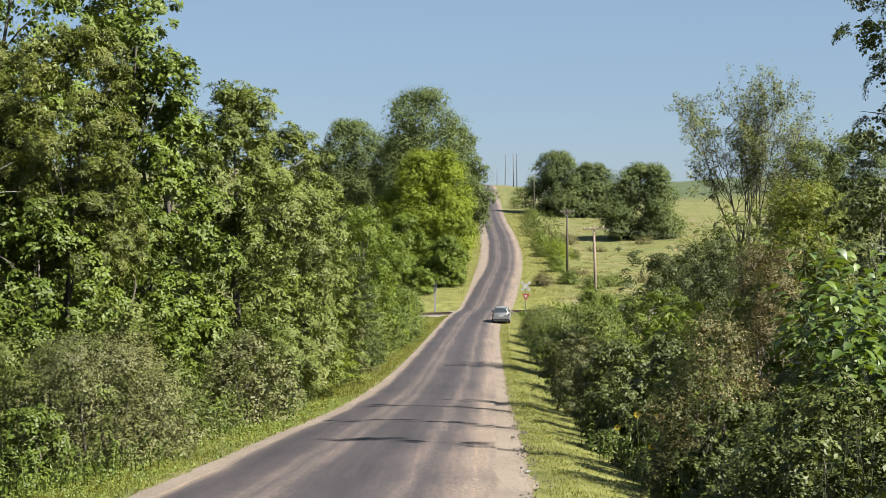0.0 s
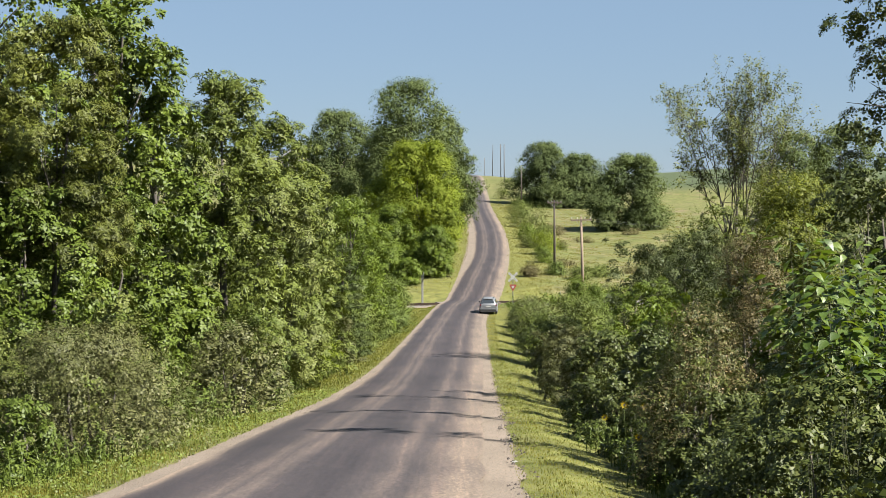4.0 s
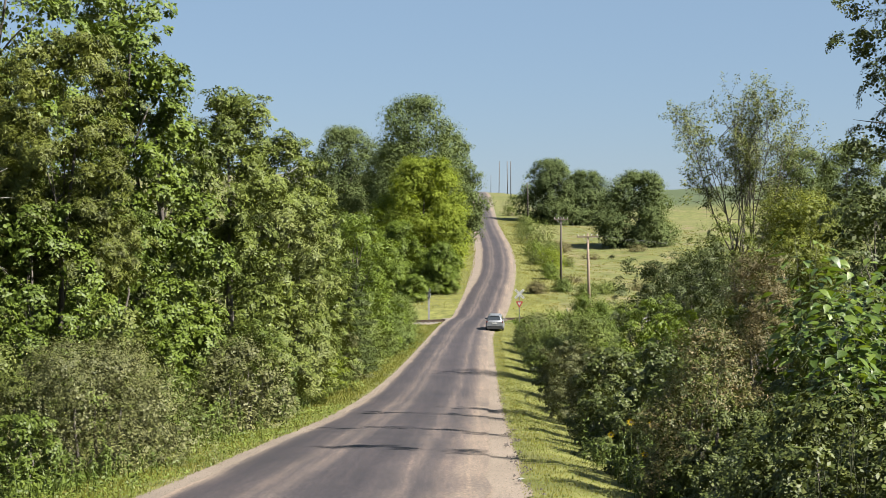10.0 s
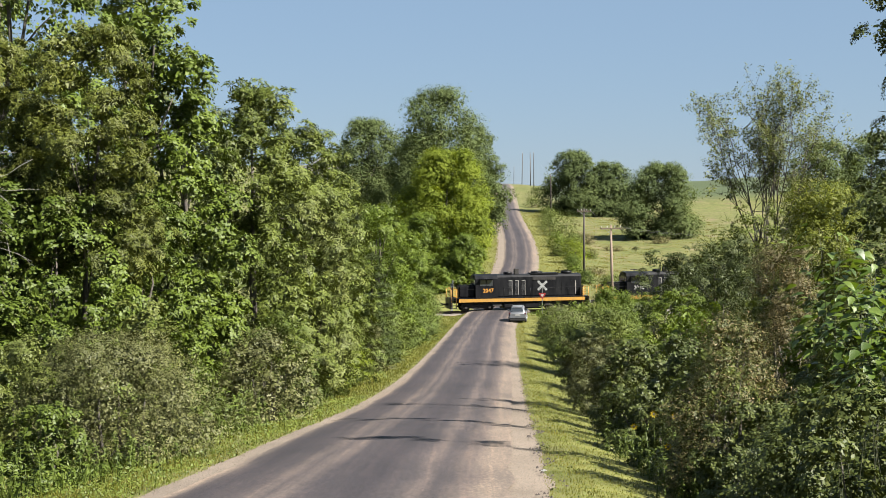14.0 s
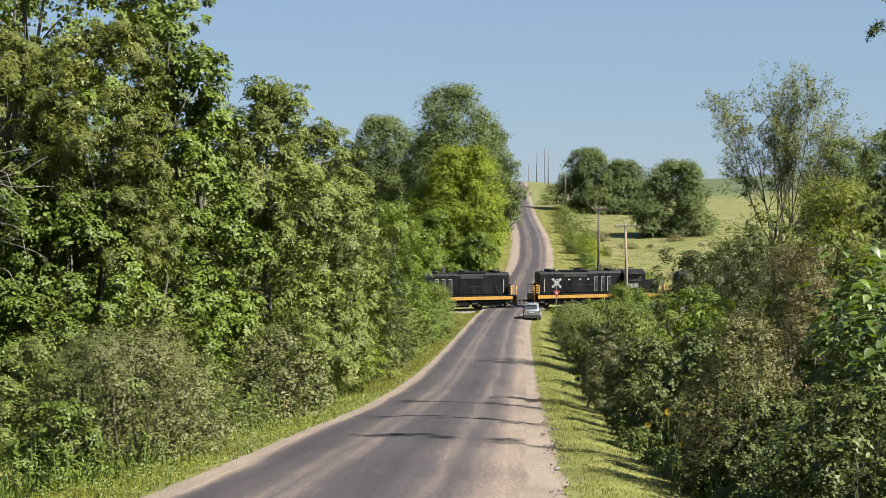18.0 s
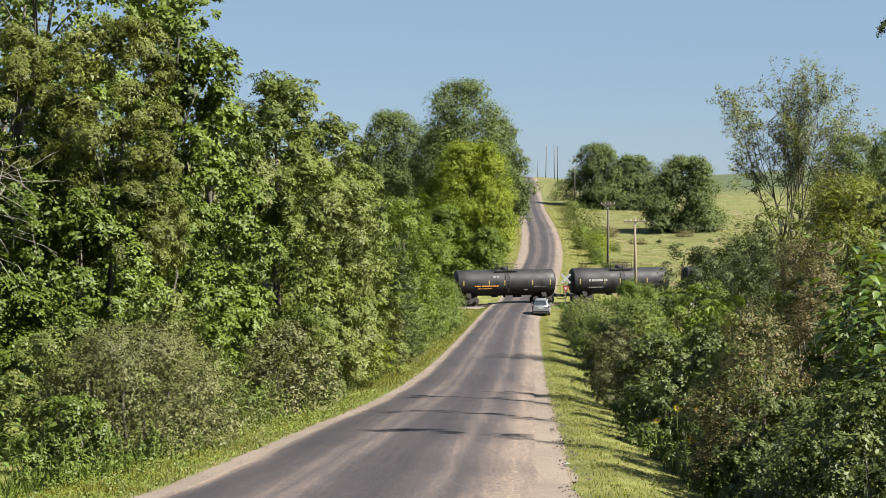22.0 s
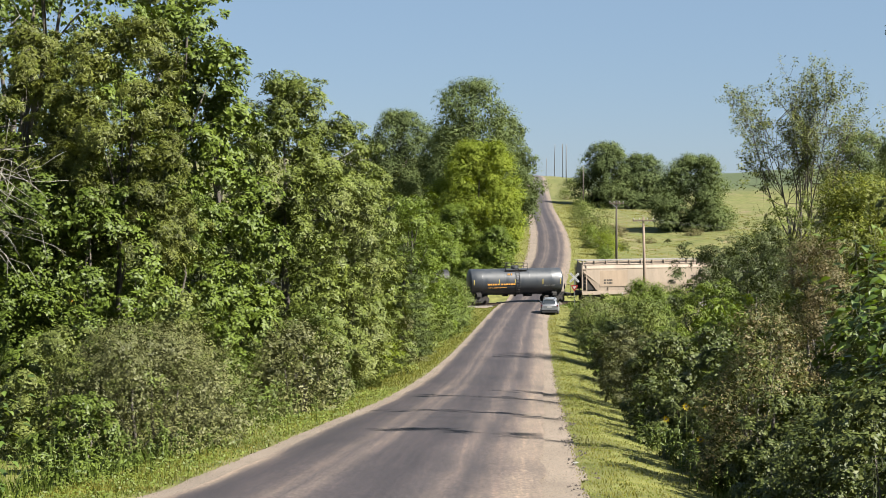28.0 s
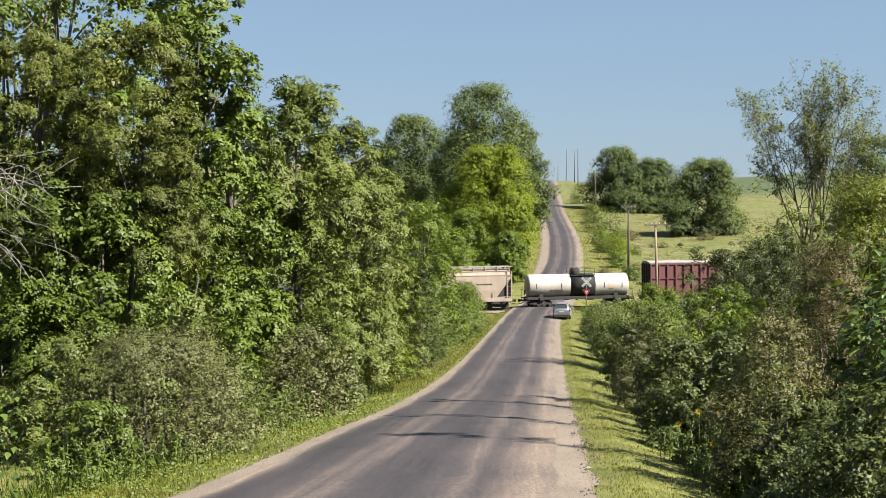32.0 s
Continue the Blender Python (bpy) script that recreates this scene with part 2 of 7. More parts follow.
def tube(bm, pts, radii, sides=7):
    """A tapered tube through points, added to bm."""
    rings = []
    pts = [Vector(p) for p in pts]
    for k, p in enumerate(pts):
        d = (pts[min(k + 1, len(pts) - 1)] - pts[max(k - 1, 0)]).normalized()
        u = d.orthogonal().normalized()
        w = d.cross(u)
        rings.append([bm.verts.new(p + (u * math.cos(a) + w * math.sin(a)) * radii[k]) for a in [2 * math.pi * i / sides for i in range(sides)]])
    for a, b in zip(rings, rings[1:]):
        for i in range(sides):
            f = bm.faces.new((a[i], a[(i + 1) % sides], b[(i + 1) % sides], b[i]))
            f.smooth = True
    bm.faces.new(rings[0][::-1])
    bm.faces.new(rings[-1])


def box(bm, x0, x1, y0, y1, z0, z1, bev=0.0):
    """A box between two corners, added to bm, with bevelled edges if bev is given."""
    vs = [bm.verts.new((x, y, z)) for x in (x0, x1) for y in (y0, y1) for z in (z0, z1)]
    fs = [bm.faces.new([vs[i] for i in q]) for q in ((0, 1, 3, 2), (4, 6, 7, 5), (0, 4, 5, 1), (2, 3, 7, 6), (0, 2, 6, 4), (1, 5, 7, 3))]
    if bev:
        es = list({e for f in fs for e in f.edges})
        bmesh.ops.bevel(bm, geom=es, offset=bev, segments=2, affect="EDGES")


def prism(bm, outline, y0, y1):
    """A side outline [(x, z), ...] pushed from y0 to y1."""
    a = [bm.verts.new((x, y0, z)) for x, z in outline]
    b = [bm.verts.new((x, y1, z)) for x, z in outline]
    n = len(outline)
    bm.faces.new(a)
    bm.faces.new(b[::-1])
    for i in range(n):
        bm.faces.new((a[i], b[i], b[(i + 1) % n], a[(i + 1) % n]))


def B():
    return bmesh.new()


# ------------------------------------------------------------------ lie of the land
def hermite(xs, ys):
    xs, ys = np.array(xs, float), np.array(ys, float)
    d = np.diff(ys) / np.diff(xs)
    m = np.concatenate([[d[0]], (d[1:] * np.diff(xs)[:-1] + d[:-1] * np.diff(xs)[1:]) / (np.diff(xs)[1:] + np.diff(xs)[:-1]), [d[-1]]])

    def f(x):
        x = np.clip(np.asarray(x, float), xs[0], xs[-1])
        i = np.clip(np.searchsorted(xs, x) - 1, 0, len(xs) - 2)
        h = xs[i + 1] - xs[i]
        t = (x - xs[i]) / h
        return (2 * t**3 - 3 * t**2 + 1) * ys[i] + (t**3 - 2 * t**2 + t) * h * m[i] + (3 * t**2 - 2 * t**3) * ys[i + 1] + (t**3 - t**2) * h * m[i + 1]

    return f


road_fall = hermite((-80, 0, 12, 25, 36, 54, 74, 101, 129, 150, 168, 173, 181, 187, 200, 222, 285, 380, 577, 640, 760, 1000, 3000),
                    (-4.5, 1.95, 3.1, 4.36, 5.25, 6.72, 8.05, 9.28, 10.25, 10.84, 10.86, 10.80, 10.79, 10.14, 9.0, 7.95, 5.1, 0, -11.5, -13.0, -13.2, -11, -8))
road_mid = hermite((-80, 0, 40, 101, 129, 150, 168, 177, 185, 200, 222, 285, 380, 577, 760, 3000),
                   (-4.3, -2.44, -1.52, -0.12, 0.52, 1.1, 2.1, 2.9, 3.8, 4.95, 6.2, 8.0, 8.4, 10.7, 9.0, -20.0))


def road_z(y):
    return 10.6 - road_fall(y)


def smooth01(t):
    t = np.clip(t, 0, 1)
    return t * t * (3 - 2 * t)


PHI, GRADE, DROP = radians(12.0), 0.013, -0.23
CROSS = np.array((2.9, 177.0))
ALONG = np.array((math.cos(PHI), math.sin(PHI)))
ACROSS = np.array((math.sin(PHI), -math.cos(PHI)))


def land(x, y):
    """Height of the ground."""
    x, y = np.asarray(x, float), np.asarray(y, float)
    z = road_z(y)
    off = x - road_mid(y)
    d = np.abs(off) - 3.15
    near = 1 - smooth01((y - 135) / 30)
    far = smooth01((y - 190) / 30)
    right = off > 0
    dip = np.where(right, 0.55, 0.35) * smooth01(d / 3.2)
    z = z - dip * near - 0.25 * smooth01(d / 2.5) * far
    z = z + near * np.where(right, 0.0, 1.0) * 0.8 * smooth01((d - 5) / 14)
    z = z + far * np.where(right, -0.8 * smooth01((d - 4) / 10), 0.9 * smooth01((d - 2) / 10))
    z = z + 6.0 * smooth01((-x - 12) / 20) * smooth01((y - 230) / 80)
    z = z + 3.6 * smooth01((x - 45) / 90) * smooth01((y - 300) / 240)
    z = z + 0.25 * np.sin(x * 0.11 + y * 0.05) * smooth01((d - 5) / 20) + 0.5 * np.sin(x * 0.031 - y * 0.043 + 1) * smooth01((d - 8) / 40)
    s = (x - CROSS[0]) * ALONG[0] + (y - CROSS[1]) * ALONG[1]
    n = np.abs((x - CROSS[0]) * ACROSS[0] + (y - CROSS[1]) * ACROSS[1])
    bed = GRADE * np.clip(s, -150, 300) + DROP - 0.62
    k = (1 - smooth01((n - 2.8) / 7)) * smooth01(d / 3 + 0.25)
    z = np.where(d > -1, z * (1 - k) + bed * k, z)
    return z


def height_at(x, y):
    return float(land(x, y))


ys = np.concatenate([np.array([-600, -400, -250, -150, -110, -90]), np.arange(-70, 20, 3.0), np.arange(20, 240, 1.5), np.arange(240, 420, 4.0), np.arange(420, 760, 10.0), np.array([790, 850, 950, 1200, 1700, 2600, 4000])])
xs_half = np.concatenate([np.arange(0, 14, 0.8), np.arange(14, 40, 2.0), np.arange(40, 160, 6.0), np.array([170, 200, 260, 400, 700, 1300, 2500])])
offs = np.concatenate([-xs_half[:0:-1], xs_half])
gy, go = np.meshgrid(ys, offs, indexing="ij")
gx = road_mid(gy) + go
gz = land(gx, gy)
gz = gz - 0.10 * (np.abs(go) < 3.4)
ground = part("ground", grid_mesh("ground", np.stack([gx, gy, gz], -1)), M["ground"])
tagged(ground, "rolling grassy roadside ground and pale green meadow hills", "ground", kind="structure")
crop = smooth01((gy - 450) / 30) * smooth01((go - 12) / 4)
lush = (1 - smooth01((gy - 165) / 12)) * smooth01((np.abs(go) - 2.9) / 0.6)
lush = np.maximum(lush, 0.85 * smooth01((gy - 178) / 8) * (1 - smooth01((gy - 330) / 120)) * (1 - smooth01((np.abs(go) - 5.5) / 5)))
for nm, val in (("crop", crop), ("verge", lush)):
    at = ground.data.attributes.new(nm, "FLOAT", "POINT")
    at.data.foreach_set("value", val.astype(np.float32).ravel())


def strip(name, lo, hi, lift, cols, material, y0=-78, y1=700, crown=0.10, ragged=0.0, step=1.5):
    """A ribbon along the road between two offsets from its middle."""
    yy = np.concatenate([np.arange(y0, 240, step), np.arange(240, y1, 5.0)])
    u = np.linspace(0, 1, cols)
    Y, U = np.meshgrid(yy, u, indexing="ij")
    lo_, hi_ = lo(yy), hi(yy)
    if ragged:
        wob = np.array([noise.noise((0, y * 0.45, 3.1)) + 0.6 * noise.noise((4, y * 1.6, 0)) for y in yy])
        wob2 = np.array([noise.noise((9, y * 0.4, 7.1)) + 0.6 * noise.noise((5, y * 1.5, 2)) for y in yy])
        lo_, hi_ = lo_ + wob * ragged, hi_ + wob2 * ragged
    off = lo_[:, None] + (hi_ - lo_)[:, None] * U
    X = road_mid(Y) + off
    Z = road_z(Y) + lift + crown * (1 - (off / 3.0) ** 2)
    me = grid_mesh(name, np.stack([X, Y, Z], -1))
    at = me.attributes.new("across", "FLOAT", "POINT")
    at.data.foreach_set("value", (U * 0.85 + 0.065).astype(np.float32).ravel())
    ob = part(name, me, material)
    return ob


left_extra = lambda y: 0.45 * smooth01((y - 196) / 30) * (1 - smooth01((y - 330) / 60))
shoulder = strip("gravel_shoulder", lambda y: -3.15 - left_extra(y), lambda y: 3.15 + 0.5 * smooth01((y - 220) / 60), -0.035, 15, M["gravel"], ragged=0.13, step=0.5)
tagged(shoulder, "pale tan gravel shoulders beside the road", "shoulder", kind="structure")
road = strip("road", lambda y: -2.62 - 0.12 * smooth01((y - 40) / 60) + 0.6 * smooth01((y - 188) / 50), lambda y: 2.5 + 0.15 * smooth01((y - 25) / 60) + 0.5 * smooth01((y - 215) / 60), 0.0, 21, M["road"], ragged=0.11)
tagged(road, "worn grey chip-sealed country road with dark tar bands", "road", kind="structure")


# ------------------------------------------------------------------ plants
def leaves(rng, pos, facing, length, width=0.55, droop=0.0, unrest=0.27):
    """Pointed leaves, slightly folded: (n, 4, 3) corners."""
    n = len(pos)
    f = unit(facing + rng.normal(0, unrest, (n, 3)))
    a = unit(np.cross(f, rng.normal(0, 1, (n, 3))))
    a[:, 2] -= droop
    a = unit(a)
    b = unit(np.cross(f, a))
    L = (length * rng.uniform(0.65, 1.3, n))[:, None]
    w = L * width * 0.5
    mid = pos + a * L * 0.45
    fold = f * L * 0.10
    return np.stack([pos, mid + b * w - fold, pos + a * L, mid - b * w - fold], 1)


def lobes(rng, h0, h1, r, n, lean=(0, 0), full=1.0, spread=0.75, domed=False):
    """Rounded masses that make up a crown from height h0 to h1: centres, radii and the way out from the trunk."""
    out = []
    for i in range(n):
        t = (i + rng.uniform(0.1, 0.9)) / n
        prof = math.sin(math.pi * (0.2 + 0.74 * t)) ** 0.55 * (1.08 - 0.3 * t)
        if domed:
            prof = max(0.1, 1 - ((t - 0.3) / 0.74) ** 2) ** 0.62 if t > 0.3 else 0.78 + 0.22 * t / 0.3
        a = i * 2.399 + rng.uniform(-0.6, 0.6)
        inside = rng.random() < 0.2
        rad = r * prof * spread * (rng.uniform(0.1, 0.4) if inside else rng.uniform(0.7, 1.08))
        size = full * r * rng.uniform(0.32, 0.52) * (1.1 - 0.4 * t) * (16 / max(16, n)) ** 0.25
        if domed:
            rad *= 1 + 0.16 * math.sin(3 * a + h1) + 0.1 * math.sin(5 * a + 7 * t)
            size = r * rng.uniform(0.16, 0.40) * (1.15 - 0.45 * t)
        z = h0 + (h1 - h0) * t
        z = min(max(z, h0 + size * 0.2), h1 - size * 0.6)
        out.append((rad * math.cos(a) + lean[0] * t, rad * math.sin(a) + lean[1] * t, z, size, math.cos(a), math.sin(a)))
    return np.array(out)


def inner_leaves(rng, lob, leaf, m, flat, closed=False):
    """The older leaf masses deep inside each lobe; in a closed crown they lie just under its skin."""
    w = lob[:, 3] ** 2
    pk = rng.choice(len(lob), m, p=w / w.sum())
    dd = unit(rng.normal(0, 1, (m, 3)) + (np.array((0, 0, 0.35)) if closed else 0))
    lo, hi = (0.55, 0.9) if closed else (0.2, 0.62)
    cp = lob[pk, :3] + dd * (lob[pk, 3] * rng.uniform(lo, hi, m))[:, None] * np.array((1, 1, flat))
    if closed:
        size = math.sqrt(4.0 * float(w.sum()) / (0.4 * m))
        return leaves(rng, cp, dd, min(size, 0.5), 0.8, unrest=0.2)
    return leaves(rng, cp, unit(dd + rng.normal(0, 0.35, (m, 3))), 1.25 * leaf, 0.7)


def sprig_foliage(rng, lob, leaf, n, hang=0.0, inner=0.12, width=0.55, sprig=7, flat=0.75, rough=0.07, unrest=0.27):
    """Leaves in short sprigs on the upper and outer sides of the lobes: (faces, 4, 3)."""
    k = max(1, n // sprig)
    w = lob[:, 3] ** 2
    pick = rng.choice(len(lob), k, p=w / w.sum())
    c, rad = lob[pick, :3], lob[pick, 3]
    out = np.concatenate([lob[pick, 4:6], np.zeros((k, 1))], 1)
    d = unit(unit(rng.normal(0, 1, (k, 3))) + out * 0.45 + np.array((0, 0, 0.62)))
    # each lobe is knobbly: smaller tufts stand out from it
    knob = np.sin(d[:, 0] * 7 + pick * 1.7) * np.sin(d[:, 1] * 8 + pick * 2.3) * np.sin(d[:, 2] * 7 + pick)
    depth = 1 + rng.normal(0, rough, k) + 0.26 * knob
    deep = rng.random(k) < inner
    depth[deep] *= rng.uniform(0.35, 0.8, deep.sum())
    stray = rng.random(k) < 0.05
    depth[stray] += rng.uniform(0.1, 0.4, stray.sum())
    base = c + d * (rad * depth)[:, None] * np.array((1, 1, flat))
    way = unit(d + rng.normal(0, 0.5, (k, 3)) + np.array((0, 0, 0.1 - hang)))
    step = leaf * 0.5
    j = np.arange(sprig)
    pos = base[:, None, :] + way[:, None, :] * (j * step)[None, :, None] + rng.normal(0, leaf * 0.25, (k, sprig, 3))
    pos[..., 2] -= (hang * 0.5 * (j * step) ** 2 / max(leaf, 0.05))[None, :]
    face = unit(d * 0.8 + np.array((0, 0, 0.55)))
    face = np.repeat(face[:, None, :], sprig, 1).reshape(-1, 3)
    return leaves(rng, pos.reshape(-1, 3), face, leaf, width, droop=0.25 + hang, unrest=unrest)


def spray_foliage(rng, lob, leaf, n, hang=0.0, width=0.55, flat=0.75, spray=0.32, cover=0.85):
    """Leaves in flat, slightly domed sprays that overlap like tiles, with gaps between them: (faces, 4, 3)."""
    mean_r = float(np.sqrt((lob[:, 3] ** 2).mean()))
    p = max(leaf * 2.2, mean_r * spray)
    per = max(8, int(cover * math.pi * p * p / (0.5 * leaf * leaf * width)))
    k = max(6, n // per)
    w = lob[:, 3] ** 2
    pick = rng.choice(len(lob), k, p=w / w.sum())
    c, rad = lob[pick, :3], lob[pick, 3]
    out = np.concatenate([lob[pick, 4:6], np.zeros((k, 1))], 1)
    d = unit(unit(rng.normal(0, 1, (k, 3))) + out * 0.55 + np.array((0, 0, 0.45)))
    depth = 0.92 + rng.normal(0, 0.19, k)
    base = c + d * (rad * depth)[:, None] * np.array((1, 1, flat))
    nrm = unit(d * 0.68 + np.array((0, 0, 0.64)) + rng.normal(0, 0.24, (k, 3)))
    u = unit(np.cross(nrm, rng.normal(0, 1, (k, 3))))
    v = np.cross(nrm, u)
    size = p * rng.uniform(0.6, 1.35, k)
    # a ragged outline: each spray has a few lobes of its own
    ang = rng.uniform(0, 2 * math.pi, (k, per))
    lobed = 0.72 + 0.28 * np.cos(ang * rng.integers(2, 5, (k, 1)) + rng.uniform(0, 6, (k, 1)))
    rr = np.sqrt(rng.random((k, per))) * lobed
    dist = rr * size[:, None]
    radial = np.cos(ang)[..., None] * u[:, None, :] + np.sin(ang)[..., None] * v[:, None, :]
    pos = base[:, None, :] + radial * dist[..., None] - nrm[:, None, :] * (dist * rr * 0.55)[..., None] + rng.normal(0, 0.10, (k, per, 1)) * nrm[:, None, :] * p
    pos[..., 2] -= hang * dist * rr
    face = unit(nrm[:, None, :] + radial * (rr * 0.5)[..., None])
    return leaves(rng, pos.reshape(-1, 3), face.reshape(-1, 3), leaf, width, droop=0.22 + hang)


def foliage(rng, lob, leaf, n, hang, inner, width, flat, rough, core, sprays, spray, sprig=7):
    if sprays:
        f = spray_foliage(rng, lob, leaf, n, hang, width, flat, spray)
    else:
        f = sprig_foliage(rng, lob, leaf, n, hang, inner, width, sprig, flat=flat, rough=rough, unrest=0.14 if sprig < 7 else 0.24)
    return np.concatenate([f, inner_leaves(rng, lob, leaf, int(core * n), flat, sprig < 7)]) if core else f


def slim(f):
    """Small leaves as single three-cornered blades: (faces, 3, 3)."""
    half = (f[:, 1] - f[:, 3]) * 0.42
    return np.stack([f[:, 0] + half, f[:, 2], f[:, 0] - half], 1)


def branches(rng, root, ends, r0, name="limb", material=None, fork=0.35):
    """Limbs from the trunk out to some of the lobes, one mesh each."""
    for (x, y, z), start in ends:
        bm = B()
        s = Vector(start)
        e = s.lerp(Vector((x, y, z)), 0.86)
        mid = s.lerp(e, 0.5) + Vector(rng.normal(0, 0.06, 3)) * (e - s).length + Vector((0, 0, -0.06)) * (e - s).length
        q1, q3 = s.lerp(mid, 0.5), mid.lerp(e, 0.55)
        tube(bm, [s, q1, mid, q3, e], [r0, r0 * 0.8, r0 * 0.6, r0 * 0.4, r0 * 0.15], 5)
        for _ in range(2):
            t = Vector(rng.normal(0, 1, 3)).normalized() * (e - s).length * fork
            t.z = abs(t.z)
            tube(bm, [mid, mid + t * 0.5 + Vector((0, 0, 0.1)), mid + t], [r0 * 0.45, r0 * 0.3, r0 * 0.08], 4)
        part(name, bm, material or M["bark"], root)


def tree(kind, x, y, h, r, leaf_mat_name, seed, base=0.15, leaf=None, dense=1.0, lean=(0, 0), n_lobes=None, label="", category="tree",
         hang=0.0, inner=0.12, trunk_r=None, width=0.55, flat=0.75, spread=0.75, rough=0.07, core=0.17, cap=None, sink=0.0, stems=1, limbs=6, bare=None, group="", sprays=None, full=None, spray=None, fine=None):
    """A broad-leaved tree or bush: tapered trunk or stems, limbs, and a crown of leaf sprigs."""
    rng = np.random.default_rng(seed)
    root = new(kind)
    root.location = (x, y, height_at(x, y) - sink)
    dist = math.hypot(x, y)
    remote = dist > 190 and category == "tree"
    sprays = not remote if sprays is None else sprays
    leaf = leaf or max(0.10, dist * (0.0015 if dist < 190 else 0.0013))
    n_lobes = n_lobes or max(9, int(14 + h * 0.9))
    if remote:  # a closed crown of many small masses
        n_lobes, core, width, spread, leaf = n_lobes * 4, 0.35, 0.75, max(spread, 0.84), leaf * 0.66
    lob = lobes(rng, h * base, h, r, n_lobes, lean, full or (1.0 if remote else 1.3 if dist > 52 else 1.08), spread=spread, domed=remote)
    area = float((lob[:, 3] ** 2).sum()) * 4 * math.pi * 0.6
    n = int(dense * 1.45 * area / (leaf * leaf * width))
    cap = cap or (9500 if dist < 60 else 6600 if dist < 190 else 11000)
    fine = dist > 53 if fine is None else fine
    cap = int(cap * (2.2 if remote else 1.45 if fine else 0.83))
    leaf *= 0.8 if fine and not remote else 1.0
    core = max(core, 0.4) if 50 < dist < 190 and core else core
    n = int(n * (2.2 if fine else 1.0))
    if n > cap:
        leaf, n = leaf * min(1.25, (n / cap) ** 0.27), cap
    tr = trunk_r or max(0.03, h * 0.013)
    for k in range(stems):
        bm = B()
        a = k * 2.4 + seed
        o = 0.0 if stems == 1 else r * 0.18
        topx, topy = lean[0] * 0.8 + (0 if stems == 1 else math.cos(a) * r * 0.3), lean[1] * 0.8 + (0 if stems == 1 else math.sin(a) * r * 0.3)
        pts = []
        for i in range(6):
            t = i / 5
            pts.append((math.cos(a) * o * (1 - t) + topx * t + rng.normal(0, 0.02) * h * t, math.sin(a) * o * (1 - t) + topy * t + rng.normal(0, 0.02) * h * t, -0.3 + (h * (0.82 if stems == 1 else 0.55) + 0.3) * t))
        tube(bm, pts, [tr * (1.25 - 1.1 * i / 5) + 0.012 for i in range(6)], 8)
        part("trunk" if stems == 1 else "stem", bm, bare or M["bark"], root)
    order = rng.permutation(len(lob))[:limbs]
    ends = []
    for i in order:
        lx, ly, lz = lob[i, :3]
        t = max(0.12, min(0.8, (lz / h) * 0.62))
        k = min(4, int(t * 5))
        p, q = Vector(pts[k]), Vector(pts[k + 1])
        ends.append(((lx, ly, lz), p.lerp(q, t * 5 - k)))
    branches(rng, root, ends, tr * 0.5, material=bare)
    me = foliage(rng, lob, leaf, n, hang, inner, width, flat, rough, core, sprays, spray or (0.32 if dist < 190 else 0.2), 4 if remote else 7)
    me = quads("crown", slim(me), 3) if fine else quads("crown", me)
    part("crown", me, M[leaf_mat_name], root)
    return tagged(root, label, category, group)


def conifer(x, y, h, r, seed, label):
    rng = np.random.default_rng(seed)
    root = new("conifer")
    root.location = (x, y, height_at(x, y))
    bm = B()
    tube(bm, [(0, 0, -0.2), (0, 0, h * 0.5), (0, 0, h * 0.97)], [0.14, 0.09, 0.015], 8)
    part("trunk", bm, M["bark"], root)
    faces = []
    for tier in range(13):
        t = tier / 12
        z, rr = h * (0.08 + 0.88 * t), r * (1 - t) ** 0.8 + 0.15
        for k in range(9):
            a = k * 0.7 + tier * 1.3 + rng.uniform(-0.2, 0.2)
            L = rr * rng.uniform(0.75, 1.15)
            m = int(170 * L)
            u = rng.random(m) ** 0.7
            c = np.stack([np.cos(a) * L * u, np.sin(a) * L * u, z - 0.10 * L * u + 0.12 * L * u * u], 1) + rng.normal(0, 0.13, (m, 3)) * np.array((1, 1, 0.45))
            faces.append(leaves(rng, c, np.tile((0, 0, 1.0), (m, 1)) + rng.normal(0, 0.3, (m, 3)), 0.2, 0.3))
    part("crown", quads("crown", np.concatenate(faces)), M["needle"], root)
    return tagged(root, label, "tree")


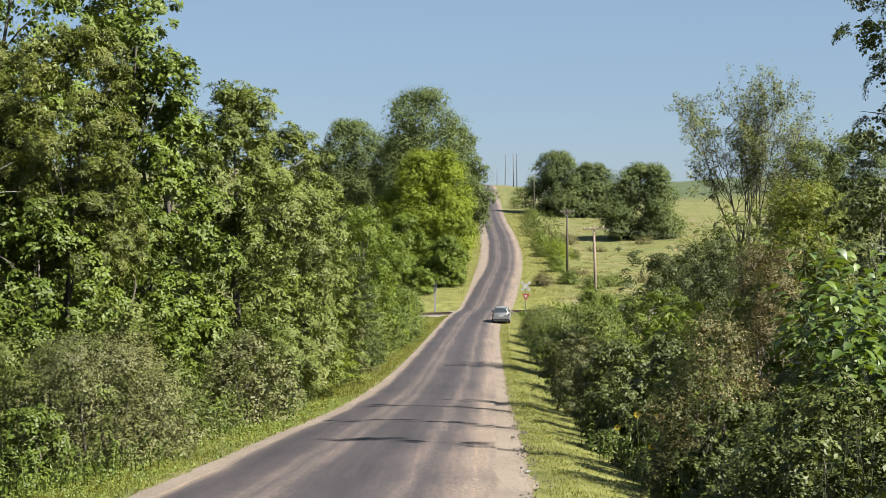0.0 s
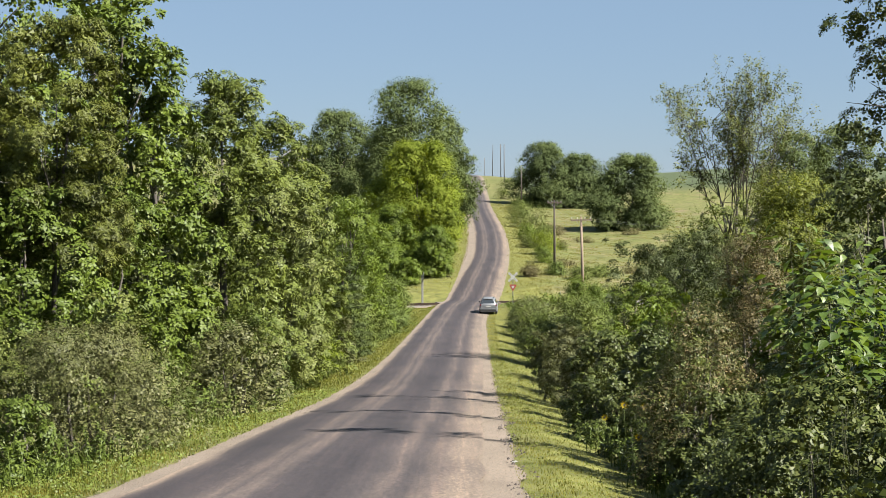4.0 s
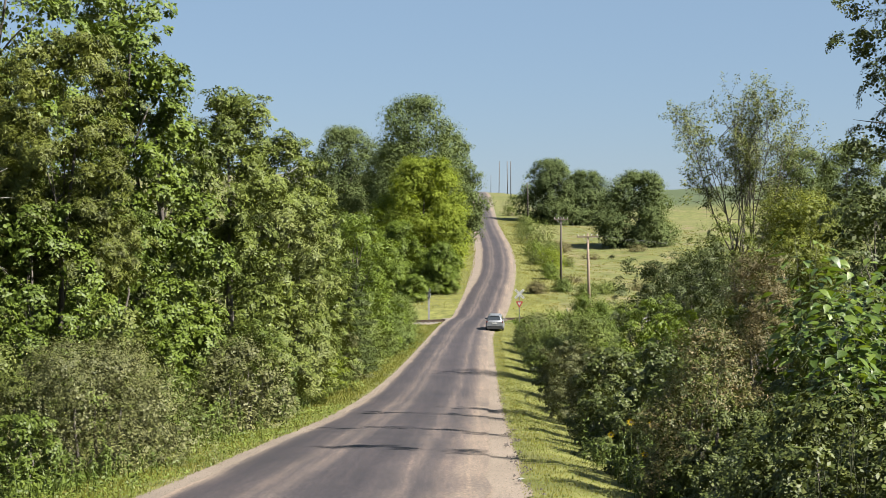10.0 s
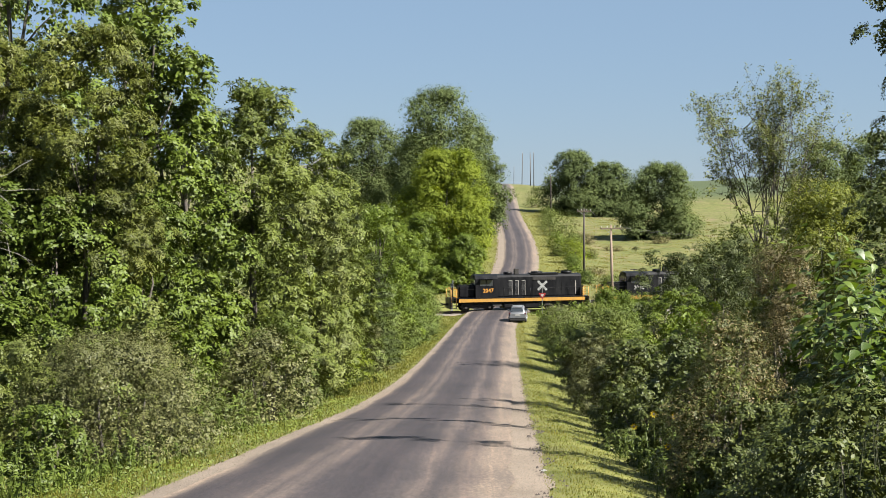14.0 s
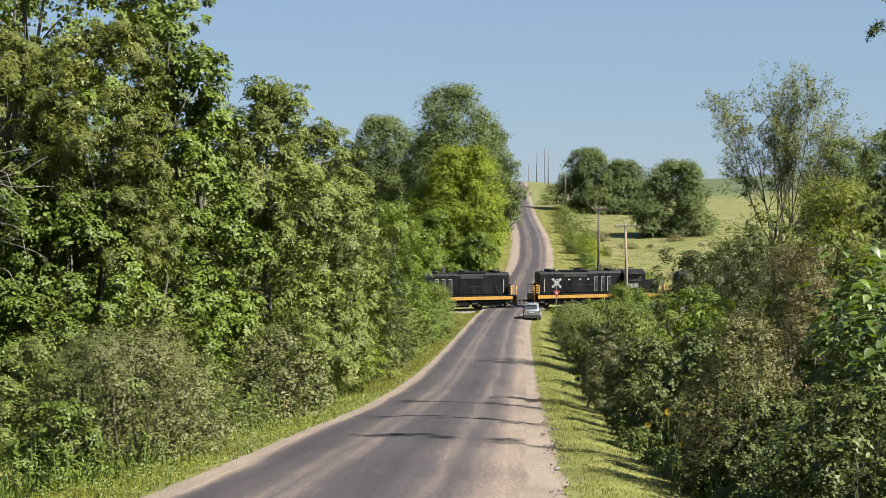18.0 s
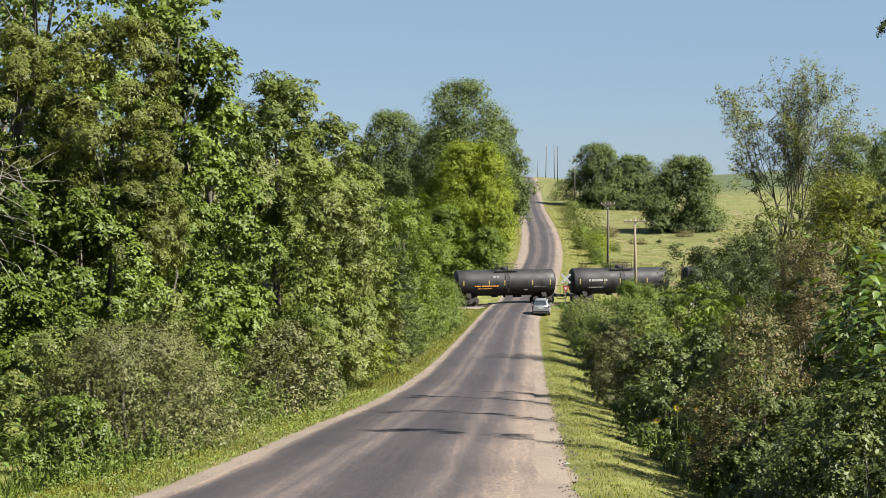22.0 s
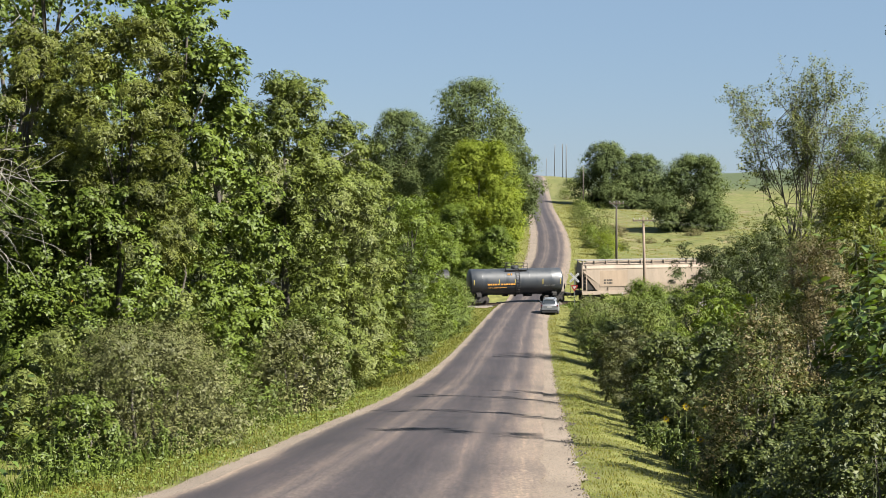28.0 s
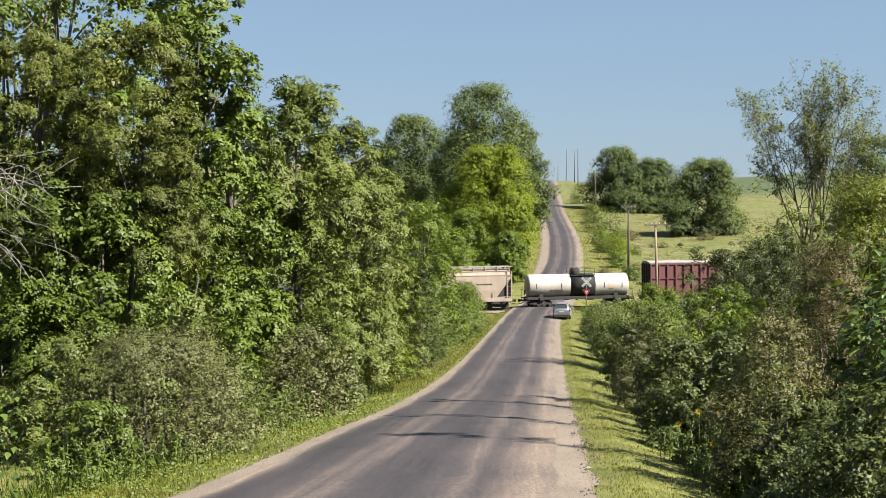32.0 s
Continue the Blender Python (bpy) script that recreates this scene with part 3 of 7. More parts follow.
def airy_tree(x, y, h, seed, label):
    """A slender tree forking into a vase of thin limbs, with loose leaves on the outer twigs."""
    rng = np.random.default_rng(seed)
    root = new("ash_tree")
    root.location = (x, y, height_at(x, y))
    fork = h * 0.53
    spots = []

    def grow(bm, p, way, length, rad, level):
        steps = 5 if level == 0 else 3
        pts, d = [p], way
        for k in range(steps):
            d = unit(d + rng.normal(0, 0.10, 3) + np.array((0, 0, 0.07)))
            p = p + d * length / steps
            pts.append(p)
            if level < 2 and k >= (1 if level == 0 else 0):
                for _ in range(2):
                    side = unit(d * 0.75 + rng.normal(0, 0.42, 3) + np.array((0, 0, 0.1)))
                    grow(bm, p, side, length * rng.uniform(0.26, 0.42) * (1.15 if level else 1), rad * 0.5, level + 1)
            if (level == 2 and k > 0) or (level == 1 and k == steps - 1):
                spots.append(np.concatenate([p, d]))
        tube(bm, pts, [rad * (1 - 0.8 * k / steps) for k in range(steps + 1)], 6 if level == 0 else 4)

    for k, (dx, dy) in enumerate(((0.0, 0.0), (0.5, 0.35), (-0.45, 0.3))):
        bm = B()
        top = (dx * 1.3, dy * 1.3, fork + 0.4)
        tube(bm, [(dx * 0.3, dy * 0.3, -0.3), (dx * 0.6, dy * 0.7, fork * 0.5), top], [0.13, 0.10, 0.07], 8)
        part("trunk", bm, M["bark"], root)
    for k in range(14):
        a = k * 2.399 + rng.uniform(-0.3, 0.3)
        tilt = radians(4 + 32 * ((k + 0.5) / 14) ** 0.75)
        reach = (h - fork) * (0.93 - 0.22 * tilt) * rng.uniform(0.88, 1.04)
        way = np.array((math.sin(tilt) * math.cos(a), math.sin(tilt) * math.sin(a), math.cos(tilt)))
        bm = B()
        start = np.array((0.55 * math.sin(a * 3), 0.3 * math.cos(a * 2), fork * rng.uniform(0.80, 1.0)))
        grow(bm, start, way, reach + fork - start[2], 0.048, 0)
        part("limb", bm, M["bark"], root)
    q = np.array(spots)
    top = (q[:, 2] - fork) / (h - fork)
    q = q[rng.random(len(q)) < 0.6 + 0.6 * np.clip(top, 0, 1)]
    per = 14
    pos = np.repeat(q[:, :3], per, 0) + rng.normal(0, 0.12, (len(q) * per, 3))
    face = np.repeat(q[:, 3:], per, 0) * 0.3 + np.array((0, -0.2, 0.8)) + rng.normal(0, 0.35, (len(pos), 3))
    part("crown", quads("crown", leaves(rng, pos, unit(face), 0.16, 0.42, droop=0.4)), M["willow"], root)
    return tagged(root, label, "tree")


# Beside the road, going down: the wooded west side.
MAPLE = "tall broad-leaved roadside tree with yellow-green sunlit leaves"
tree("tree", -13.4, 43, 15.2, 5.0, "maple", 11, cap=60000, base=0.04, leaf=0.105, label=MAPLE, n_lobes=95, limbs=9)
tree("tree", -11.0, 50, 15.8, 3.6, "maple", 12, cap=32000, base=0.05, leaf=0.115, label=MAPLE, n_lobes=75)
tree("tree", -10.0, 37.2, 6.2, 2.3, "maple", 28, cap=27000, trunk_r=0.05, full=1.35, base=0.04, leaf=0.085, label="young broad-leaved tree with yellow-green leaves", n_lobes=38)
tree("tree", -9.5, 50.5, 12.0, 2.4, "maple", 33, cap=24000, base=0.05, leaf=0.125, label=MAPLE, n_lobes=60)
tree("tree", -16.5, 47, 15.6, 4.0, "maple", 13, cap=14000, base=0.04, leaf=0.16, label=MAPLE, n_lobes=60)
tree("tree", -12.2, 56, 17.0, 4.0, "deep", 14, cap=9000, base=0.1, leaf=0.17, label="tall dark green tree in the roadside wood", n_lobes=30)
tree("tree", -11.4, 37.0, 6.4, 2.0, "maple", 29, cap=27000, trunk_r=0.05, full=1.35, base=0.03, leaf=0.085, label="young broad-leaved tree with yellow-green leaves", n_lobes=34)
tree("tree", -9.0, 42.5, 6.6, 1.9, "maple", 30, cap=27000, trunk_r=0.05, full=1.35, base=0.03, leaf=0.085, label="young broad-leaved tree with yellow-green leaves", n_lobes=34)
WILLOW = "olive-green tree with narrow hanging leaves"
tree("willow", -9.5, 38.3, 10.5, 2.3, "willow", 15, cap=40000, base=0.42, leaf=0.10, hang=0.2, width=0.34, n_lobes=46, trunk_r=0.07, core=0.3, spray=0.42, flat=0.65, full=1.0, rough=0.05, fine=True, label=WILLOW)
tree("willow", -12.0, 38.8, 10.4, 2.0, "willow", 34, cap=28000, base=0.46, leaf=0.10, hang=0.2, width=0.34, n_lobes=38, trunk_r=0.07, core=0.3, spray=0.42, flat=0.65, full=1.0, rough=0.05, fine=True, label=WILLOW)
tree("tree", -8.3, 59, 12.5, 2.9, "olive", 16, cap=34000, base=0.08, leaf=0.14, width=0.5, spray=0.34, full=1.45, label="olive-green roadside tree with thin upper twigs", n_lobes=80)
tree("tree", -7.6, 70, 12.2, 2.9, "olive", 17, cap=30000, base=0.06, leaf=0.14, width=0.5, spray=0.34, full=1.45, label="olive-green roadside tree with thin upper twigs", n_lobes=72)
tree("tree", -6.8, 64, 8.6, 2.0, "pale", 18, cap=18000, base=0.12, leaf=0.14, width=0.5, spray=0.34, full=1.5, label="pale-leaved roadside tree with whitish undersides", n_lobes=26)
tree("tree", -11.0, 67, 12.0, 3.2, "olive", 32, full=1.5, cap=12000, base=0.05, label="leafy green tree in the roadside wood", n_lobes=36)
tree("tree", -6.9, 76, 10.9, 2.5, "olive", 35, cap=16000, base=0.06, leaf=0.14, spray=0.34, full=1.45, label="olive-green roadside tree with thin upper twigs", n_lobes=60)
tree("tree", -8.4, 84, 11.2, 3.2, "olive", 19, cap=12000, full=1.5, base=0.03, label="leafy green tree beside the road", n_lobes=26)
tree("tree", -6.7, 111, 11.0, 3.4, "bright", 20, cap=11000, full=1.5, base=0.03, label="fresh green roadside tree with upright shoots", n_lobes=26)
tree("tree", -11.0, 104, 12.0, 3.5, "bright", 21, cap=10000, full=1.5, base=0.04, label="green tree in the roadside wood", n_lobes=24)
tree("tree", -14.0, 75, 15.0, 4.0, "deep", 22, cap=7000, base=0.06, label="green tree in the roadside wood", n_lobes=26)
tree("tree", -20.0, 62, 18.0, 5.0, "deep", 23, cap=7000, base=0.05, label="green tree in the roadside wood", n_lobes=26)
tree("tree", -21.0, 40, 15.0, 4.5, "deep", 24, cap=7000, base=0.03, leaf=0.17, label="green tree in the roadside wood", n_lobes=30)
tree("tree", -18.0, 95, 13.0, 4.5, "far", 25, cap=7000, base=0.06, label="green tree in the roadside wood", n_lobes=24)
tree("tree", -8.5, 138, 9.5, 3.4, "bright", 26, cap=10000, full=1.5, base=0.03, label="fresh green tree by the railway", n_lobes=24)
tree("tree", -14.5, 133, 11.0, 3.6, "deep", 27, cap=7000, base=0.05, label="green tree by the railway", n_lobes=22)
conifer(-5.9, 91, 7.6, 1.9, 31, "small dark conifer among the roadside bushes")
BUSH = "dense leafy roadside bush"
tree("bush", -7.3, 32.0, 2.65, 2.2, "grey", 41, cap=42000, base=0.02, leaf=0.048, width=0.4, label="big grey-olive roadside bush with small narrow leaves", category="bush", stems=4, n_lobes=34, limbs=5, sprays=False)
tree("bush", -9.2, 32.4, 2.7, 1.9, "pale", 42, cap=26000, base=0.02, leaf=0.055, width=0.45, label="big pale green roadside bush with small leaves", category="bush", stems=4, n_lobes=34, limbs=5)
tree("bush", -7.9, 28.6, 1.5, 0.9, "weed", 45, cap=9000, base=0.02, leaf=0.06, label="low fresh green bush at the verge", category="bush", stems=4, n_lobes=24, limbs=4)
tree("bush", -7.7, 36.0, 3.6, 0.9, "pale", 43, base=0.3, leaf=0.09, label="pale grey-green bush top behind others", category="bush", stems=3, n_lobes=18, limbs=4)
tree("bush", -6.4, 47.5, 2.7, 1.4, "grey", 44, base=0.02, leaf=0.09, width=0.4, label="rounded grey-green bush at the verge", category="bush", stems=4, n_lobes=26, limbs=5, sprays=False)
for i, (bx, by, bh, br, mm) in enumerate(((-8.4, 52, 4.2, 1.7, "olive"), (-6.9, 56, 3.6, 1.6, "weed"), (-6.3, 65, 3.8, 1.6, "weed"), (-6.0, 74, 3.2, 1.5, "yellow"), (-6.4, 80, 4.4, 1.8, "olive"),
                                            (-5.6, 88, 3.2, 1.6, "grey"), (-5.9, 97, 4.2, 1.8, "weed"), (-5.0, 106, 3.4, 1.7, "olive"), (-4.9, 117, 3.8, 1.9, "weed"), (-4.3, 127, 3.4, 1.8, "weed"),
                                            (-4.3, 138, 4.0, 1.9, "weed"), (-4.8, 149, 3.8, 2.0, "olive"), (-4.6, 158, 3.4, 1.8, "weed"), (-9.0, 155, 6.0, 2.6, "deep"), (-10.5, 41, 4.5, 1.9, "weed"), (-11.5, 36, 3.6, 1.8, "weed"), (-8.6, 44, 3.6, 1.5, "weed"))):
    tree("bush", bx - (0.8 if by > 60 else 0.2), by, bh, br, mm, 60 + i, base=0.02, leaf=max(0.075, 0.0012 * by), sprays=by < 95, spray=0.3, width=0.5, label=BUSH, category="bush", stems=3, n_lobes=20, limbs=4, group="bushes along the west verge")

# The east side, from the camera down to the railway.
tree("bush", 4.1, 17.5, 2.2, 1.1, "shrub", 101, cap=30000, base=0.02, leaf=0.04, label="dark leafy bush beside the verge", category="bush", stems=4, n_lobes=24, limbs=5)
tree("bush", 5.3, 15.8, 3.0, 1.3, "shrub", 102, cap=20000, base=0.02, leaf=0.045, label="dark leafy bush beside the verge", category="bush", stems=4, n_lobes=24, limbs=5)
tree("bush", 3.75, 12.8, 2.2, 0.95, "shrub", 113, cap=18000, sprays=False, base=0.02, leaf=0.034, label="dark leafy bush close by the roadside", category="bush", stems=5, n_lobes=30, limbs=5)
tree("bush", 3.3, 15.6, 1.9, 0.8, "shrub", 114, cap=18000, sprays=False, base=0.02, leaf=0.036, label="dark leafy bush close by the roadside", category="bush", stems=5, n_lobes=26, limbs=5)
tree("bush", 3.9, 21.5, 1.35, 0.7, "shrub", 115, cap=12000, base=0.02, leaf=0.045, label="low leafy bush at the verge", category="bush", stems=5, n_lobes=22, limbs=4)
# This bush and the next two trees are unseen, added to shade their neighbours.
tree("bush", 5.0, 9.6, 3.6, 1.2, "shrub", 116, cap=8000, base=0.02, leaf=0.08, label="dark leafy bush close by the roadside", category="bush", stems=5, n_lobes=24, limbs=4)
tree("tree", 7.7, 11.4, 5.2, 2.3, "shrub", 118, cap=12000, base=0.1, leaf=0.12, label="unseen young tree that shades the roadside bushes", n_lobes=26)
tree("tree", 8.0, 6.6, 7.3, 2.4, "shrub", 122, cap=8000, base=0.05, leaf=0.13, label="unseen young tree that shades the roadside bushes", n_lobes=26)
tree("bush", 2.8, 8.5, 2.35, 0.85, "shrub", 123, cap=17000, base=0.02, leaf=0.036, label="dark leafy bush close by the roadside", category="bush", stems=5, n_lobes=26, limbs=4)
tree("bush", 2.65, 10.6, 2.15, 0.7, "shrub", 121, cap=15000, base=0.02, leaf=0.036, label="dark leafy bush close by the roadside", category="bush", stems=5, n_lobes=26, limbs=4)
# Out-of-view bush, added to throw shade on the plants beside it.
tree("bush", 5.5, 12.8, 3.8, 1.3, "shrub", 117, cap=8000, base=0.02, leaf=0.08, label="dark leafy bush close by the roadside", category="bush", stems=5, n_lobes=24, limbs=4)
tree("bush", 5.7, 22.5, 3.3, 1.3, "shrub", 103, cap=26000, base=0.02, leaf=0.048, label=BUSH, category="bush", stems=4, n_lobes=26, limbs=5)
tree("bush", 6.7, 19.5, 4.0, 1.5, "shrub", 124, cap=9000, base=0.02, leaf=0.08, label="dark leafy bush behind others", category="bush", stems=4, n_lobes=26, limbs=5)
tree("bush", 4.5, 24.8, 1.95, 0.95, "shrub", 126, cap=14000, base=0.02, leaf=0.048, label="dark leafy bush beside the verge", category="bush", stems=4, n_lobes=24, limbs=5)
tree("bush", 6.5, 25.2, 4.0, 1.5, "shrub", 125, cap=12000, base=0.02, leaf=0.075, label="dark leafy bush behind others", category="bush", stems=4, n_lobes=26, limbs=5)
tree("bush", 4.7, 30.5, 2.8, 1.1, "olive", 119, base=0.02, leaf=0.085, label=BUSH, category="bush", stems=4, n_lobes=24, limbs=4)
tree("bush", 4.5, 27.6, 3.3, 1.1, "seedy", 104, cap=26000, sprays=False, base=0.02, leaf=0.042, width=0.4, rough=0.14, label="bush with browning flower heads", category="bush", stems=4, n_lobes=26, limbs=5)
tree("bush", 7.3, 31, 3.8, 1.7, "weed", 105, cap=16000, base=0.02, leaf=0.09, label=BUSH, category="bush", stems=4, n_lobes=28, limbs=5)
tree("bush", 9.5, 46, 5.4, 1.6, "olive", 120, base=0.03, leaf=0.1, label=BUSH, category="bush", stems=4, n_lobes=24, limbs=5)
tree("bush", 8.2, 41, 5.3, 1.2, "thicket", 106, cap=26000, sprays=False, base=0.03, leaf=0.06, width=0.3, rough=0.16, label="tall browning bush with dry twigs", category="bush", stems=4, n_lobes=28, limbs=7)
tree("bush", 5.2, 38, 3.0, 1.3, "deep", 107, base=0.02, leaf=0.09, label=BUSH, category="bush", stems=4, n_lobes=24)
tree("bush", 4.95, 47, 3.0, 1.4, "shrub", 108, base=0.02, leaf=0.095, label=BUSH, category="bush", stems=4, n_lobes=24)
tree("tree", 13.4, 60, 8.8, 2.4, "vine", 109, cap=22000, base=0.25, leaf=0.10, sprays=False, label="slender tree draped with yellow-green vine", n_lobes=40)
tree("tree", 15.8, 52, 16.8, 3.7, "deep", 110, cap=34000, fine=False, base=0.12, leaf=0.095, core=0.45, label="unseen tall tree that shades the one beside it with ragged outer branches", n_lobes=34, limbs=4, dense=0.9, spread=0.85)
# The next two stand out of view, added to darken the tree above.
tree("tree", 20.5, 43, 15.0, 3.8, "deep", 127, cap=9000, base=0.05, leaf=0.16, label="unseen tall tree that shades the one beside it", n_lobes=40)
tree("tree", 22.5, 53, 16.5, 4.2, "deep", 128, cap=9000, base=0.05, leaf=0.17, label="unseen tall tree that shades the one beside it", n_lobes=40)
tree("tree", 12.6, 44, 7.5, 2.5, "deep", 111, base=0.03, leaf=0.12, label="dark green tree beside the road", n_lobes=28)
airy_tree(16.2, 86, 15.4, 112, "slender airy tree with thin upright limbs")
for i, (bx, by, bh, br, mm) in enumerate(((5.3, 56, 2.7, 1.6, "grey"), (7.2, 52, 4.1, 1.8, "bright"), (5.5, 66, 2.8, 1.7, "grey"), (8.3, 62, 5.0, 2.0, "bright"), (5.9, 78, 2.8, 1.7, "grey"),
                                            (9.3, 74, 7.0, 2.5, "deep"), (6.5, 90, 2.8, 1.8, "olive"), (6.5, 102, 3.0, 1.8, "olive"), (7.0, 114, 2.75, 1.9, "grey"), (7.4, 126, 2.7, 1.9, "olive"),
                                            (10.0, 120, 3.4, 2.2, "olive"), (7.9, 140, 2.6, 1.8, "grey"), (12.9, 138, 2.7, 2.0, "weed"), (17.2, 112, 6.6, 2.6, "deep"), (14.8, 92, 6.8, 2.5, "deep"),
                                            (14.7, 80, 9.6, 2.6, "olive"), (18.0, 104, 9.6, 3.2, "olive"), (24.8, 96, 9.2, 3.2, "olive"), (10.9, 66, 7.4, 2.4, "deep"), (12.4, 76, 7.6, 2.6, "deep"), (19.4, 75, 8.6, 2.8, "deep"),
                                            (10.2, 52, 5.0, 1.8, "deep"), (19.5, 62, 10.5, 3.4, "deep"), (24, 80, 11, 4, "deep"), (13.4, 157, 3.6, 1.2, "bright"), (15.3, 158, 3.0, 1.2, "bright"), (17.4, 159, 2.6, 1.4, "bright"), (15.2, 100, 8.0, 2.0, "deep"), (21, 148, 6.5, 2.8, "deep"), (26, 140, 8.5, 3.6, "deep"), (33, 150, 9.5, 4.2, "deep"), (40, 160, 10, 4.5, "deep"))):
    tree("bush" if bh < 6 else "tree", bx, by, bh, br, mm, 130 + i, base=0.02, cap=3600 if bx > 17 else 14000 if bx > 8 and by < 90 else 7600, leaf=max(0.08, 0.0013 * by), sprays=by < 85, spray=0.3, width=0.45 if mm == "grey" else 0.5, label=BUSH if bh < 6 else "small bushy roadside tree", category="bush" if bh < 6 else "tree", stems=3, n_lobes=22, limbs=4, group="bushes along the east verge")

for i, (bx, by, bh, br) in enumerate(((4.35, 25.4, 1.3, 0.65), (4.3, 29.0, 1.4, 0.7), (4.2, 33.4, 1.6, 0.8), (4.05, 38.0, 1.8, 0.95), (4.3, 43.5, 1.8, 1.0))):
    tree("bush", bx, by, bh, br, "shrub", 180 + i, base=0.0, cap=9000, leaf=0.06, label="low dark shrub at the edge of the verge", category="bush", stems=4, n_lobes=22, limbs=3, group="low verge shrubs")

# Tall slender trees out of view; their trunks cast the shadows across the road.
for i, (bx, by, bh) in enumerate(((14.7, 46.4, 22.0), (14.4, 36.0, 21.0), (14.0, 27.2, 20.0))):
    tree("slender_tree", bx, by, bh, 1.1, "deep", 190 + i, base=0.72, leaf=0.2, dense=0.5, trunk_r=0.24, cap=2000, n_lobes=10, limbs=5, label="unseen tall slender tree with a long bare trunk")

# Beyond the railway.
tree("tree", -3.6, 218, 17.0, 6.7, "yellow", 201, cap=20000, sprays=False, base=0.08, label="yellow-green roadside tree beyond the railway", n_lobes=34)
tree("tree", -6.9, 205, 8.6, 3.4, "bright", 202, base=0.04, label="green roadside tree beyond the railway", n_lobes=24)
tree("tree", -1.2, 201, 6.5, 2.6, "bright", 203, base=0.02, label="bushy green tree beside the verge", n_lobes=20)
for i, (bx, by, bh, br) in enumerate(((-7.4, 195, 4.4, 2.4), (-4.4, 193, 3.2, 1.8), (-2.6, 207, 3.6, 1.6), (-10.5, 192, 5.0, 2.6), (-1.0, 226, 4.5, 2.0), (0.4, 246, 5.0, 2.2))):
    tree("bush", bx, by, bh, br, "bright", 240 + i, base=0.02, cap=5000, leaf=0.24, label="fresh green bush on the far bank", category="bush", stems=3, n_lobes=18, limbs=3, group="far bank bushes")
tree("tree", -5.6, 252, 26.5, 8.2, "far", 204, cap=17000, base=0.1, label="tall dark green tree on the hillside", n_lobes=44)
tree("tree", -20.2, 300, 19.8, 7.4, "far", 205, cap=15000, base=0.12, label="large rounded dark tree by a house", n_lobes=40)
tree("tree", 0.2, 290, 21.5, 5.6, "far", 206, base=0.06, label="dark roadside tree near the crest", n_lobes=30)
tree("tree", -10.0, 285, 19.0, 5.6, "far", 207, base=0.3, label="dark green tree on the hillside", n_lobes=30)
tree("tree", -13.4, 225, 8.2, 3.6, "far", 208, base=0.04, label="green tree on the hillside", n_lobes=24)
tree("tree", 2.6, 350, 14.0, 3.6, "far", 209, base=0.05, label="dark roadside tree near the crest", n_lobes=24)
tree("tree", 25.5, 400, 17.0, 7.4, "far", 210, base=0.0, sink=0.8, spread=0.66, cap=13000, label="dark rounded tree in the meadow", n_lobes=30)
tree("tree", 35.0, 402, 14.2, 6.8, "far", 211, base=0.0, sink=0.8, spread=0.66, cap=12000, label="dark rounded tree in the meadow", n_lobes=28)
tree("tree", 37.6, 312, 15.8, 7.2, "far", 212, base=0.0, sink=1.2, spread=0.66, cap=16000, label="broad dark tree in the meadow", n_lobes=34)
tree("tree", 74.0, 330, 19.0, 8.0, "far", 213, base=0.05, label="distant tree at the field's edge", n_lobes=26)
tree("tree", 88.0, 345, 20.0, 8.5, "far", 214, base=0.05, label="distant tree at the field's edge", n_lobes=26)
for i, (bx, by, bh, br, mm) in enumerate(((15.9, 312, 3.4, 2.6, "olive"), (19.0, 322, 4.2, 3.2, "olive"), (14.9, 278, 2.5, 1.8, "bright"), (15.6, 241, 3.4, 1.9, "yellow"), (14.2, 256, 1.8, 1.4, "olive"), (17.8, 372, 2.6, 2.2, "olive"), (16.4, 420, 2.6, 2.2, "olive"), (19.5, 470, 3.2, 2.8, "olive"), (14.9, 204, 1.5, 1.1, "weed"),
                                            (11.2, 201, 1.3, 1.1, "scrub"), (17.6, 199, 1.4, 1.2, "olive"), (21.0, 296, 1.6, 1.8, "scrub"), (20.5, 204, 1.2, 1.4, "olive"), (17.0, 262, 2.6, 1.8, "olive"), (14.6, 226, 2.2, 1.3, "bright"), (16.8, 340, 3.0, 2.4, "olive"), (18.4, 288, 2.0, 1.8, "olive"), (43.5, 316, 4.0, 3.0, "far"), (30.5, 398, 6.0, 4.2, "far"))):
    tree("bush", bx, by, bh, br, mm, 230 + i, base=0.02, leaf=0.2, cap=2600, width=0.42, sprays=False, label="low bush in the meadow by the road", category="bush", stems=3, n_lobes=16, limbs=3, group="meadow bushes")
scrub = random.Random(77)
for i in range(12):
    by = scrub.uniform(205, 300)
    bx = float(road_mid(by)) + scrub.uniform(9, 34)
    tree("bush", bx, by, scrub.uniform(0.5, 1.1), scrub.uniform(0.9, 2.0), ("scrub", "olive", "scrub")[i % 3], 260 + i, base=0.0, leaf=0.18, cap=1200, width=0.42, sprays=False, label="low dry scrub in the meadow", category="bush", stems=3, n_lobes=12, limbs=2, group="meadow scrub")


# ------------------------------------------------------------------ railway
def on_track(s, n=0.0, z=0.0):
    p = CROSS + ALONG * s + ACROSS * n
    return (float(p[0]), float(p[1]), GRADE * s + DROP + z)


